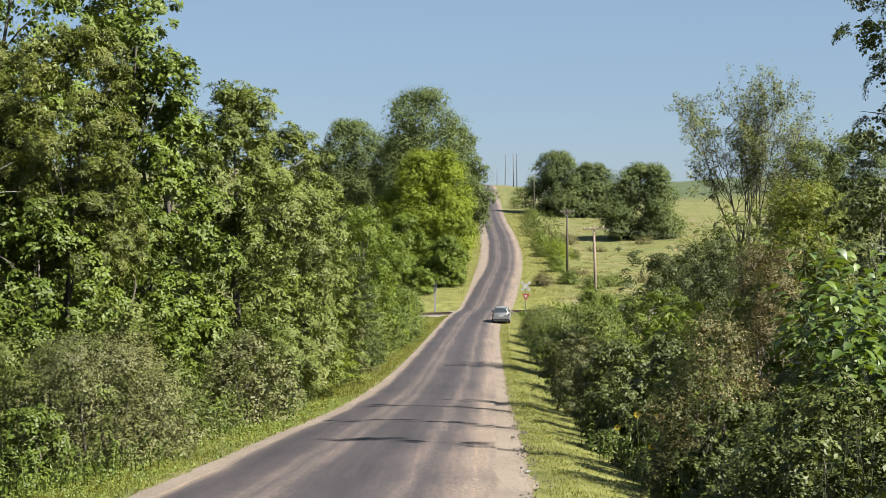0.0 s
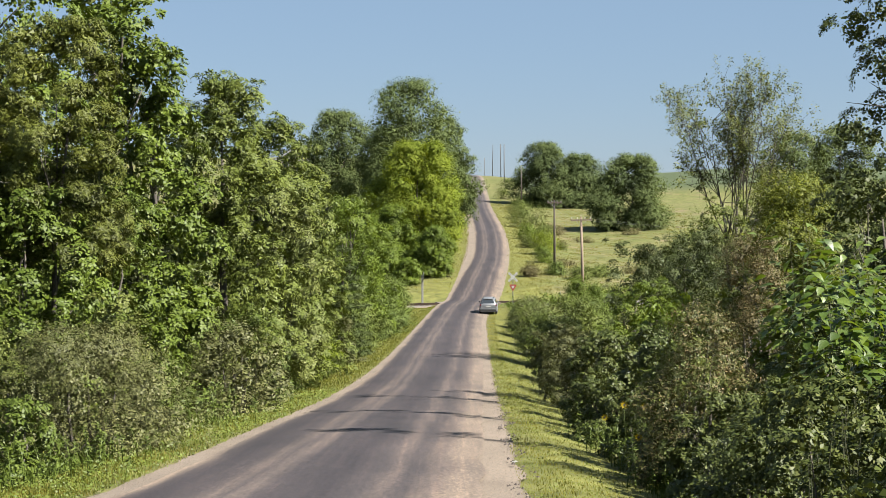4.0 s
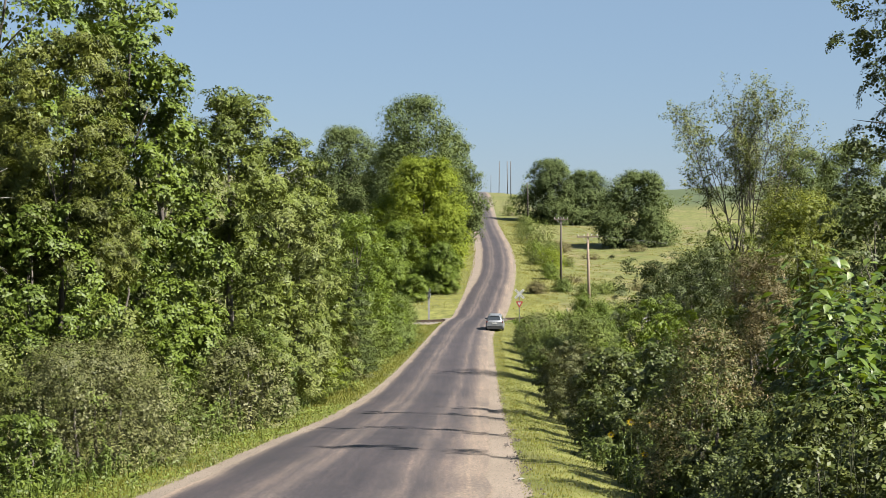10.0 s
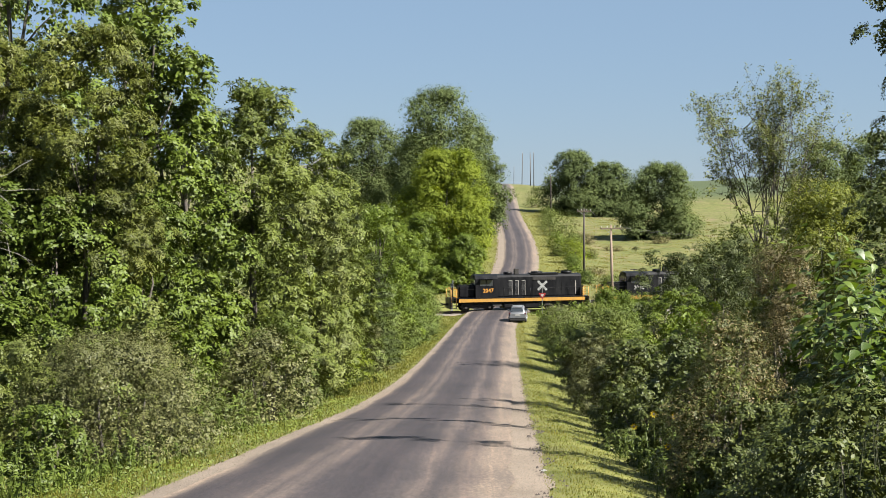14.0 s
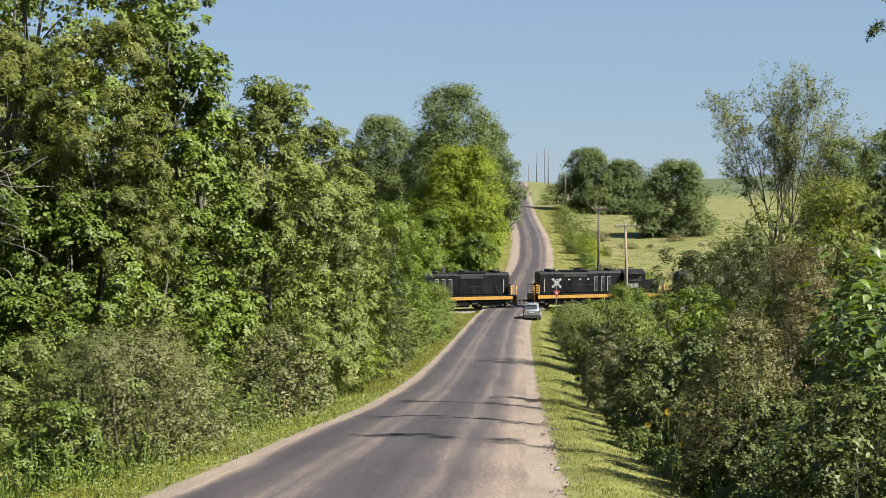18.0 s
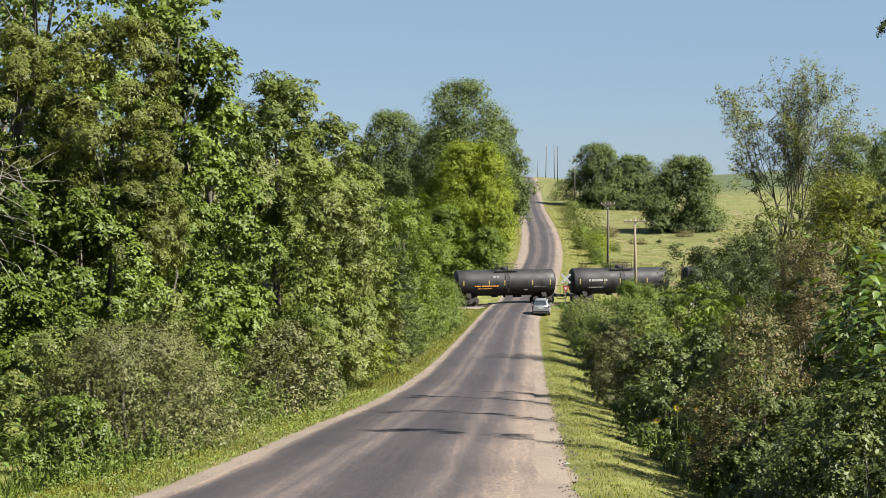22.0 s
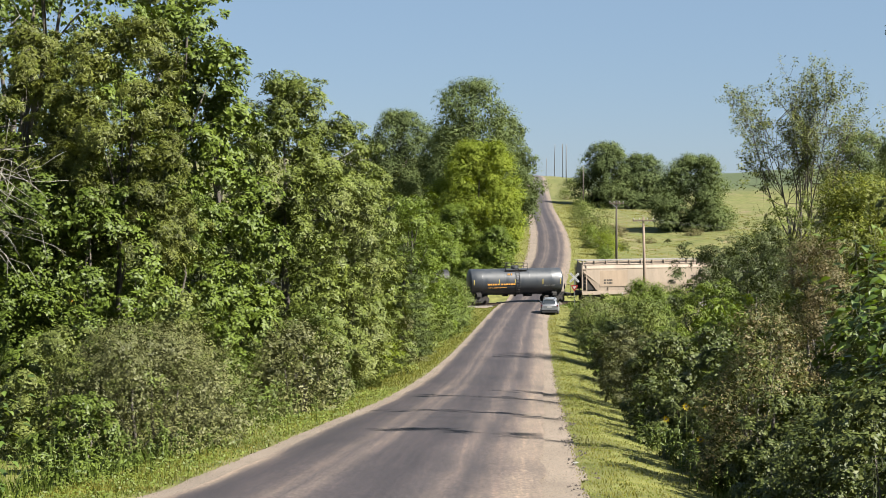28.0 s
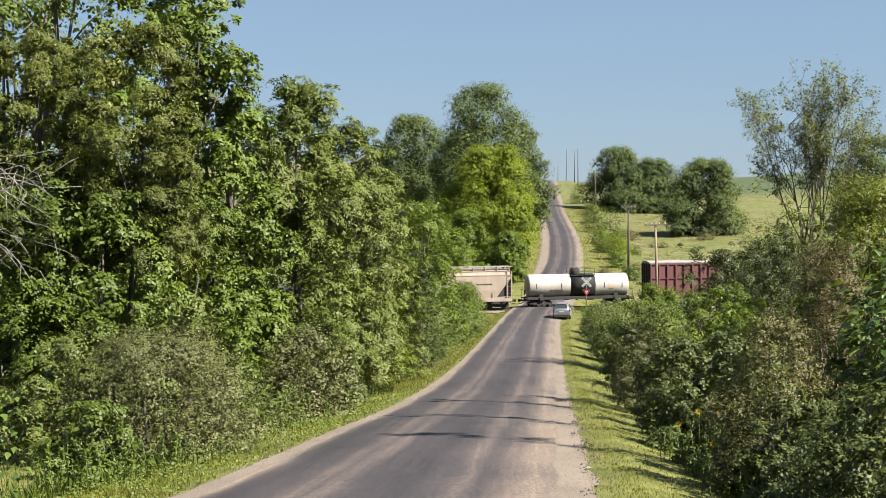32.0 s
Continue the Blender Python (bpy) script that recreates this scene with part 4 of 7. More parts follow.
def paint(name, c, rough=0.45, dirt=0.35, metal=0.0, streak=True, scale=0.8, spec=0.5):
    """Weathered paint: base colour with grime in broad, down-running patches and fine speckle."""
    c = toned(c)
    m, n, l, b = mat(name, rough, metal, spec)
    a = noise_tex(n, l, scale, 5, 0.6, stretch=(1.6, 1.6, 0.35) if streak else None)
    r = ramp(n, ((0.35, tuple(v * (1 - dirt) + 0.03 * dirt for v in c)), (0.62, c)))
    l.new(a.outputs[0], r.inputs[0])
    f = noise_tex(n, l, 18, 3)
    r2 = ramp(n, ((0.3, (0.88,) * 3), (0.7, (1.1,) * 3)))
    l.new(f.outputs[0], r2.inputs[0])
    l.new(mixed(n, l, r.outputs[0], r2.outputs[0], 1.0, "MULTIPLY"), b.inputs["Base Color"])
    rr = ramp(n, ((0.3, (min(1, rough + 0.25),) * 3), (0.7, (rough,) * 3)))
    l.new(a.outputs[0], rr.inputs[0])
    l.new(rr.outputs[0], b.inputs["Roughness"])
    return m


M["loco_black"] = paint("locomotive_black", (0.0075, 0.008, 0.0105), 0.34, 0.12, spec=0.16)
M["louvre_grey"] = paint("louvre_grey", (0.045, 0.045, 0.048), 0.6, 0.3)
M["tank_black"] = paint("tank_black", (0.013, 0.0125, 0.0135), 0.5, 0.35, spec=0.3)
M["tank_grey"] = paint("tank_blue_grey", (0.045, 0.055, 0.070), 0.36, 0.35)
M["loco_yellow"] = paint("locomotive_yellow", (0.72, 0.36, 0.025), 0.5, 0.3)
M["tan"] = paint("hopper_tan", (0.60, 0.475, 0.36), 0.62, 0.24, scale=0.5)
M["tan_rust"] = paint("hopper_tan_rusty", (0.60, 0.45, 0.315), 0.65, 0.25, scale=0.7)
M["tan_dark"] = paint("hopper_tan_grimy", (0.38, 0.29, 0.21), 0.7, 0.4)
M["car_red"] = paint("oxide_red", (0.20, 0.042, 0.042), 0.65, 0.35)
M["tank_white"] = paint("tank_cream", (0.72, 0.665, 0.58), 0.5, 0.22)
M["grime"] = paint("running_gear_grime", (0.030, 0.025, 0.021), 0.85, 0.5)
M["wheel"] = paint("wheel_steel", (0.06, 0.045, 0.036), 0.7, 0.4, 0.3)
M["roofgrey"] = paint("roof_grey", (0.50, 0.48, 0.45), 0.6, 0.3)
M["letter_white"] = paint("lettering_white", (0.60, 0.59, 0.56), 0.6, 0.2)
M["letter_orange"] = paint("lettering_orange", (0.85, 0.38, 0.03), 0.6, 0.15)
M["letter_dark"] = paint("lettering_dark", (0.10, 0.08, 0.06), 0.7, 0.2)
M["reflect"] = paint("reflector_yellow", (0.55, 0.43, 0.09), 0.5, 0.2)
M["glass"] = mat("dark_glass", 0.08, 0, 0.6)[0]
M["glass"].node_tree.nodes["Principled BSDF"].inputs["Base Color"].default_value = (0.02, 0.024, 0.028, 1)


def text_part(word, size, material, parent, m, name="number"):
    cu = bpy.data.curves.new(name, "FONT")
    cu.body, cu.size, cu.extrude, cu.align_x, cu.align_y = word, size, 0.008, "CENTER", "CENTER"
    cu.offset = size * 0.02
    ob = bpy.data.objects.new(name, cu)
    scene.collection.objects.link(ob)
    me = bpy.data.meshes.new_from_object(ob.evaluated_get(bpy.context.evaluated_depsgraph_get()))
    bpy.data.objects.remove(ob)
    o = part(name, me, material, parent)
    o.matrix_basis = m
    return o


def disc(bm, x, y, z, r, w, sides=18, axis="y", hub=0.0):
    """A wheel-like disc with its axle along y (or x, z)."""
    rings = []
    for o, rr in ((-w / 2, r * 0.93), (-w / 2 * 0.8, r), (w / 2 * 0.8, r), (w / 2, r * 0.93)):
        ring = []
        for i in range(sides):
            a = 2 * math.pi * i / sides
            p = {"y": (x + rr * math.cos(a), y + o, z + rr * math.sin(a)), "x": (x + o, y + rr * math.cos(a), z + rr * math.sin(a)), "z": (x + rr * math.cos(a), y + rr * math.sin(a), z + o)}[axis]
            ring.append(bm.verts.new(p))
        rings.append(ring)
    for a, b in zip(rings, rings[1:]):
        for i in range(sides):
            bm.faces.new((a[i], a[(i + 1) % sides], b[(i + 1) % sides], b[i])).smooth = True
    bm.faces.new(rings[0][::-1])
    bm.faces.new(rings[-1])
    if hub:
        tube(bm, [(x, y - w / 2 - hub, z), (x, y + w / 2 + hub, z)], [r * 0.22, r * 0.22], 8)


WHEELS = []
WHEELSET = {}


def wheelset_mesh(r):
    if r not in WHEELSET:
        bm = B()
        for y in (-0.75, 0.75):
            disc(bm, 0, y, 0, r, 0.13, 18, hub=0.08)
            for k in range(4):  # web ribs
                a = k * math.pi / 2
                box(bm, -0.03 + 0.5 * r * math.cos(a), 0.03 + 0.5 * r * math.cos(a), y - 0.08, y + 0.08, -0.03 + 0.5 * r * math.sin(a), 0.03 + 0.5 * r * math.sin(a))
        tube(bm, [(0, -1.05, 0), (0, 1.05, 0)], [0.08, 0.08], 10)
        me = bpy.data.meshes.new("wheelset")
        bm.to_mesh(me)
        bm.free()
        me.materials.append(M["wheel"])
        WHEELSET[r] = me
    return WHEELSET[r]


def truck(parent, x, base, r, heavy=False):
    """A two-axle truck: side frames, springs and bolster, with two wheelsets that roll."""
    bm = B()
    hb = base / 2
    for y in (-1.0, 1.0):
        t = 0.09
        if heavy:
            prism(bm, [(-hb - 0.6, r - 0.05), (-hb - 0.4, r + 0.42), (hb + 0.4, r + 0.42), (hb + 0.6, r - 0.05), (hb + 0.2, r - 0.16), (hb - 0.35, r - 0.1), (0.35, r - 0.24), (-0.35, r - 0.24), (-hb + 0.35, r - 0.1), (-hb - 0.2, r - 0.16)], y - t, y + t)
            for sx in (-hb, hb):
                box(bm, sx - 0.17, sx + 0.17, y * 1.12 - 0.06, y * 1.12 + 0.06, r - 0.17, r + 0.17, 0.03)
            tube(bm, [(-0.5, y * 1.1, r + 0.2), (0.5, y * 1.1, r + 0.2)], [0.11, 0.11], 8)
        else:
            prism(bm, [(-hb - 0.22, r + 0.14), (-hb + 0.25, r + 0.18), (-0.32, r + 0.36), (0.32, r + 0.36), (hb - 0.25, r + 0.18), (hb + 0.22, r + 0.14), (hb + 0.2, r - 0.1), (hb - 0.25, r - 0.02), (0.4, r - 0.28), (-0.4, r - 0.28), (-hb + 0.25, r - 0.02), (-hb - 0.2, r - 0.1)], y - t, y + t)
            for sx in (-hb, hb):
                disc(bm, sx, y * 1.1, r, 0.12, 0.1, 10)
        for sx in (-0.16, 0.0, 0.16):
            tube(bm, [(sx, y * 1.06, r - 0.2), (sx, y * 1.06, r + 0.1)], [0.07, 0.07], 8)
    box(bm, -0.25, 0.25, -1.0, 1.0, r + 0.02, r + 0.34, 0.03)
    tr = part("truck", bm, M["grime"], parent)
    tr.location = (x, 0, 0)
    for sx in (-hb, hb):
        w = part("wheelset", wheelset_mesh(r), None, tr)
        w.location = (sx, 0, r)
        WHEELS.append((w, sx, r))
    return tr


def coupler(parent, x, sign, ext=0.0):
    bm = B()
    if ext:
        box(bm, min(x, x + sign * ext), max(x, x + sign * ext), -0.12, 0.12, 0.7, 0.96, 0.02)
        x += sign * ext
    box(bm, min(x, x + sign * 0.55), max(x, x + sign * 0.55), -0.09, 0.09, 0.72, 0.94, 0.03)
    box(bm, min(x + sign * 0.48, x + sign * 0.74), max(x + sign * 0.48, x + sign * 0.74), -0.17, 0.17, 0.66, 1.0, 0.05)
    tube(bm, [(x, 0.3, 0.7), (x + sign * 0.3, 0.28, 0.45), (x + sign * 0.7, 0.2, 0.5)], [0.03, 0.03, 0.03], 6)
    part("coupler", bm, M["grime"], parent)


def rail_line(bm, pts, r=0.022):
    for a, b in zip(pts, pts[1:]):
        tube(bm, [a, b], [r, r], 5)


def locomotive(word, lettering, label, flip=False, dynamic=True, pale=True):
    """Four-axle road switcher, cab towards -x (towards +x if flip)."""
    root = new("locomotive")
    f = -1 if flip else 1

    def bx(bm, x0, x1, y0, y1, z0, z1, bev=0.0):
        a, b = sorted((x0 * f, x1 * f))
        box(bm, a, b, y0, y1, z0, z1, bev)

    bm = B()
    bx(bm, -8.3, 7.6, -1.5, 1.5, 1.46, 1.58, 0.02)
    bx(bm, -7.9, 7.2, -0.7, 0.7, 0.95, 1.46)
    part("frame", bm, M["loco_black"], root)
    for y in (-1.5, 1.5):
        bm = B()
        bx(bm, -7.5, 7.15, y - 0.03, y + 0.03, 1.08, 1.455, 0.01)
        part("side_sill", bm, M["loco_yellow"], root, "yellow side sill")
    # hoods
    bm = B()
    prof = [(-0.86, 1.58), (0.86, 1.58), (0.86, 3.8), (0.64, 4.06), (0.25, 4.14), (-0.25, 4.14), (-0.64, 4.06), (-0.86, 3.8)]
    a = [bm.verts.new((-2.95 * f, y, z)) for y, z in prof]
    b = [bm.verts.new((6.75 * f, y, z)) for y, z in prof]
    c = [bm.verts.new((6.98 * f, y * 0.86, 1.58 + (z - 1.58) * 0.97)) for y, z in prof]
    for p, q in ((a, b), (b, c)):
        for i in range(8):
            bm.faces.new((p[i], p[(i + 1) % 8], q[(i + 1) % 8], q[i]))
    bm.faces.new(a)
    bm.faces.new(c[::-1])
    bmesh.ops.recalc_face_normals(bm, faces=bm.faces)
    part("long_hood", bm, M["loco_black"], root)
    bm = B()
    bx(bm, -7.35, -5.5, -0.86, 0.86, 1.58, 3.0, 0.14)
    part("short_hood", bm, M["loco_black"], root)
    # access doors, grilles and louvres on both sides of the long hood
    for y in (-1, 1):
        x = -2.2
        for k, w in enumerate((0.62, 0.62, 0.62, 0.62, 0.62, 0.62, 0.62, 0.62, 0.62, 0.62, 0.62, 0.62)):
            bm = B()
            bx(bm, x, x + w, y * 0.862 - 0.012, y * 0.862 + 0.012, 1.7, 3.35 if k > 3 else 3.1, 0.008)
            bx(bm, x + w - 0.1, x + w - 0.05, y * 0.89 - 0.012, y * 0.89 + 0.012, 2.3, 2.45)
            part("hood_door", bm, M["loco_black"], root)
            x += w + 0.06
        for gx in (-1.6, -0.86, -0.08):
            bm = B()
            for k in range(13):
                bx(bm, gx, gx + 0.38, y * 0.885 - 0.01, y * 0.885 + 0.01, 1.82 + k * 0.125, 1.88 + k * 0.125)
            lv = part("louvre", bm, M["louvre_grey"] if pale else M["loco_black"], root, "grimy grey louvre" if pale else "")
            if pale:
                bm = B()
                bx(bm, gx + 0.38, gx + 0.43, y * 0.89 - 0.02, y * 0.89 + 0.02, 1.75, 3.45)
                bx(bm, gx, gx + 0.38, y * 0.89 - 0.02, y * 0.89 + 0.02, 3.40, 3.45)
                part("louvre_frame", bm, M["roofgrey"], lv, "bare pale edge")
        if flip:
            for gx in (0.95, 1.9, 3.2, 4.6):
                bm = B()
                bx(bm, gx, gx + 0.26, y * 0.885 - 0.012, y * 0.885 + 0.012, 3.1, 3.24, 0.01)
                part("hood_lamp", bm, M["letter_white"], root, "small white marker")
        bm = B()
        bx(bm, 1.2, 3.9, y * 0.87 - 0.03, y * 0.87 + 0.03, 3.42, 3.78, 0.01)
        for k in range(12):
            bx(bm, 1.3 + k * 0.21, 1.36 + k * 0.21, y * 0.91 - 0.02, y * 0.91 + 0.02, 3.45, 3.76)
        part("radiator_grille", bm, M["grime"], root)
        bm = B()
        bx(bm, 6.2, 6.3, y * 0.9 - 0.02, y * 0.9 + 0.02, 1.75, 3.3)
        part("door_strip", bm, M["roofgrey"], root, "bare grey strip")
    # cab
    bm = B()
    cabp = [(-1.46, 1.58), (1.46, 1.58), (1.46, 3.66), (1.0, 4.05), (0.4, 4.18), (-0.4, 4.18), (-1.0, 4.05), (-1.46, 3.66)]
    a = [bm.verts.new((-5.55 * f, y, z)) for y, z in cabp]
    b = [bm.verts.new((-2.98 * f, y, z)) for y, z in cabp]
    for i in range(8):
        bm.faces.new((a[i], a[(i + 1) % 8], b[(i + 1) % 8], b[i]))
    bm.faces.new(a)
    bm.faces.new(b[::-1])
    bmesh.ops.recalc_face_normals(bm, faces=bm.faces)
    cab = part("cab", bm, M["loco_black"], root)
    for y in (-1, 1):
        for x0, x1 in ((-5.0, -4.36), (-4.26, -3.62)):
            bm = B()
            bx(bm, x0, x1, y * 1.465 - 0.012, y * 1.465 + 0.012, 2.92, 3.55, 0.02)
            part("cab_window", bm, M["glass"], cab, "dark side window")
            bm = B()
            for q in ((x0 - 0.03, x0, 2.89, 3.58), (x1, x1 + 0.03, 2.89, 3.58), (x0, x1, 2.89, 2.92), (x0, x1, 3.55, 3.58)):
                bx(bm, q[0], q[1], y * 1.47 - 0.02, y * 1.47 + 0.02, q[2], q[3])
            part("window_frame", bm, M["louvre_grey"], cab, "grey metal frame")
        bm = B()
        bx(bm, -5.1, -3.5, min(y * 1.47, y * 1.85), max(y * 1.47, y * 1.85), 3.66, 3.70)
        part("sunshade", bm, M["loco_black"], cab)
    for y0, y1 in ((-1.25, -0.75), (0.75, 1.25)):
        bm = B()
        bx(bm, -5.575, -5.545, y0, y1, 3.0, 3.6)
        part("windscreen", bm, M["glass"], cab)
    for y0, y1 in ((-0.6, -0.05), (0.05, 0.6)):
        bm = B()
        bx(bm, -5.575, -5.545, y0, y1, 3.2, 3.7)
        part("windscreen", bm, M["glass"], cab)
    bm = B()
    bx(bm, -5.62, -5.3, -0.5, 0.5, 3.8, 4.1, 0.05)
    part("headlight_box", bm, M["loco_black"], cab)
    text_part(word, 0.62, lettering, root, pose(-4.1 * f, -1.475, 2.35, 90, 0, 0))
    text_part(word, 0.62, lettering, root, pose(-4.1 * f, 1.475, 2.35, 90, 0, 180))
    # roof
    for x, w in ((1.9, 1.3), (5.4, 1.25), (-1.5, 0.95)):
        bm = B()
        disc(bm, x * f, 0, 4.24, w / 2, 0.26, 20, "z")
        for k in range(6):
            bx(bm, x - w / 2 + 0.1 + k * (w - 0.2) / 5, x - w / 2 + 0.13 + k * (w - 0.2) / 5, -w * 0.35, w * 0.35, 4.37, 4.40)
        part("roof_fan", bm, M["loco_black"], root)
    if dynamic:
        bm = B()
        bx(bm, 1.0, 4.3, -0.75, 0.75, 4.02, 4.24, 0.06)
        part("brake_hatch", bm, M["loco_black"], root)
    bm = B()
    bx(bm, -0.75, -0.25, -0.22, 0.22, 4.1, 4.75, 0.03)
    part("exhaust_stack", bm, M["grime"], root)
    bm = B()
    for x, l_ in ((-4.2, 0.6), (-4.05, 0.5), (-4.45, 0.44)):
        bx(bm, x - l_ / 2, x + l_ / 2, -0.05, 0.05, 4.36, 4.44, 0.02)
    bx(bm, -4.25, -4.15, -0.04, 0.04, 4.17, 4.38)
    part("horn", bm, M["grime"], root)
    # fuel tank, air reservoirs, trucks
    bm = B()
    bx(bm, -2.35, 2.35, -1.35, 1.35, 0.26, 1.02, 0.16)
    part("fuel_tank", bm, M["loco_black"], root)
    for y in (-1, 1):
        for x0, x1 in ((-3.6, -2.5), (2.5, 3.2), (6.35, 6.9)):
            bm = B()
            bx(bm, x0, x1, min(y * 0.8, y * 1.32), max(y * 0.8, y * 1.32), 0.55, 1.06, 0.04)
            part("equipment_box", bm, M["grime"], root)
        bm = B()
        for x0 in (-6.85, -3.7, 3.1, 6.2):
            tube(bm, [(x0 * f, y * 1.15, 1.1), (x0 * f, y * 1.15, 0.6), ((x0 - 0.1) * f, y * 0.95, 0.2)], [0.03] * 3, 6)
        part("sand_pipe", bm, M["grime"], root)
    for y in (-1.2, 1.2):
        bm = B()
        tube(bm, [(-2.6, y, 1.2), (2.3, y, 1.2)], [0.14, 0.14], 10)
        part("air_tank", bm, M["grime"], root)
    for x in (-5.25, 4.72):
        truck(root, x * f, 2.74, 0.51, True)
    # ends: pilot, steps, striped wing plates, rails
    for s in (-1, 1):
        o = 0.75 if s * f < 0 else 0.0  # the cab end stands further out
        bm = B()
        a, b = sorted((s * (7.6 + o), s * (7.72 + o)))
        box(bm, a, b, -1.45, 1.45, 0.35, 1.55, 0.02)
        part("pilot", bm, M["loco_black"], root)
        for y in (-1, 1):
            bm = B()
            for k in range(4):
                y0, y1 = sorted((y * 1.05, y * 1.5))
                a, b = sorted((s * (7.0 + o), s * (7.58 + o)))
                box(bm, a, b, y0, y1, 0.42 + k * 0.3, 0.46 + k * 0.3)
            for xx in (6.98, 7.58):
                y0, y1 = sorted((y * 1.05, y * 1.5))
                a, b = sorted((s * (xx + o), s * (xx + 0.02 + o)))
                box(bm, a, b, y0, y1, 0.38, 1.5)
            part("steps", bm, M["loco_black"], root)
            wing = B()
            y0, y1 = sorted((y * 0.95, y * 1.48))
            a, b = sorted((s * (6.93 + o), s * (6.98 + o)))
            box(wing, a, b, y0, y1, 1.6, 2.75)
            w = part("wing_plate", wing, M["loco_black"], root)
            for k in range(4):
                bm = B()
                z = 1.62 + k * 0.27
                for sx in (6.90, 7.01):
                    vs = [bm.verts.new((s * (sx + o), yy, zz)) for yy, zz in ((y * 0.95, z + 0.16), (y * 1.48, z), (y * 1.48, z + 0.13), (y * 0.95, z + 0.29))]
                    bm.faces.new(vs)
                vv = [bm.verts.new((s * (xx + o), y * 1.487, zz)) for xx, zz in ((6.90, z), (7.35, z - 0.16 + 0.3), (7.35, z + 0.27), (6.90, z + 0.13))]
                bm.faces.new(vv)
                part("stripe", bm, M["loco_yellow"], w, "yellow stripe")
            bm = B()
            for xx in (7.02, 7.58):
                rail_line(bm, [(s * (xx + o), y * 1.47, 0.6), (s * (xx + o), y * 1.47, 2.55)], 0.028)
            part("grab_rail", bm, M["loco_yellow"], root, "yellow grab rail")
        bm = B()
        rail_line(bm, [(s * (7.66 + o), -1.3, 1.6), (s * (7.66 + o), -1.3, 2.6), (s * (7.66 + o), 1.3, 2.6), (s * (7.66 + o), 1.3, 1.6)], 0.025)
        part("end_rail", bm, M["loco_yellow"], root, "yellow end rail")
        coupler(root, s * (7.72 + o), s, 0.1)
    for y in (-1.46, 1.46):
        bm = B()
        pts = [(-7.6 * f, y, 2.55), (-5.6 * f, y, 2.55)]
        rail_line(bm, pts, 0.02)
        pts = [(-2.4 * f, y, 2.6), (6.9 * f, y, 2.6)]
        rail_line(bm, pts, 0.02)
        for k in range(7):
            xx = (-2.2 + k * 1.5) * f
            rail_line(bm, [(xx, y, 1.58), (xx, y, 2.6)], 0.018)
        part("handrail", bm, M["loco_black"], root)
    return tagged(root, label, "locomotive", "train")


def bars(parent, rows, material, y, name="lettering"):
    """Unreadable writing as rows of plain bars: (x0, x1, z0, z1), broken into short blocks."""
    rng = random.Random(len(rows) * 7 + int(rows[0][0] * 10))
    for x0, x1, z0, z1 in rows:
        x = x0
        w = (z1 - z0) * 0.62
        while x + w * 0.7 < x1:
            bm = B()
            box(bm, x, min(x + w, x1), y - 0.006, y + 0.006, z0, z1)
            part(name, bm, material, parent)
            x += w * (1.28 if rng.random() > 0.18 else 2.0)


def shell_part(parent, x0, x1, cz, r, material, name="tank_shell", sides=36, head=0.36):
    bm = B()
    prof = [(x0 + head - head * math.cos(k / 6 * math.pi / 2), max(0.03, r * math.sin(k / 6 * math.pi / 2))) for k in range(7)]
    n_mid = 8
    prof += [(x0 + head + (x1 - x0 - 2 * head) * k / n_mid, r) for k in range(1, n_mid)]
    prof += [(x1 - head + head * math.cos(k / 6 * math.pi / 2), max(0.03, r * math.sin(k / 6 * math.pi / 2))) for k in range(6, -1, -1)]
    rings = [[bm.verts.new((x, rr * math.cos(2 * math.pi * i / sides), cz + rr * math.sin(2 * math.pi * i / sides))) for i in range(sides)] for x, rr in prof]
    for a, b in zip(rings, rings[1:]):
        for i in range(sides):
            bm.faces.new((a[i], b[i], b[(i + 1) % sides], a[(i + 1) % sides])).smooth = True
    bm.faces.new(rings[0][::-1])
    bm.faces.new(rings[-1])
    bmesh.ops.recalc_face_normals(bm, faces=bm.faces)
    return part(name, bm, material, parent)


def on_shell(r, cz, z):
    return -math.sqrt(max(0.01, r * r - (z - cz) ** 2)) - 0.012


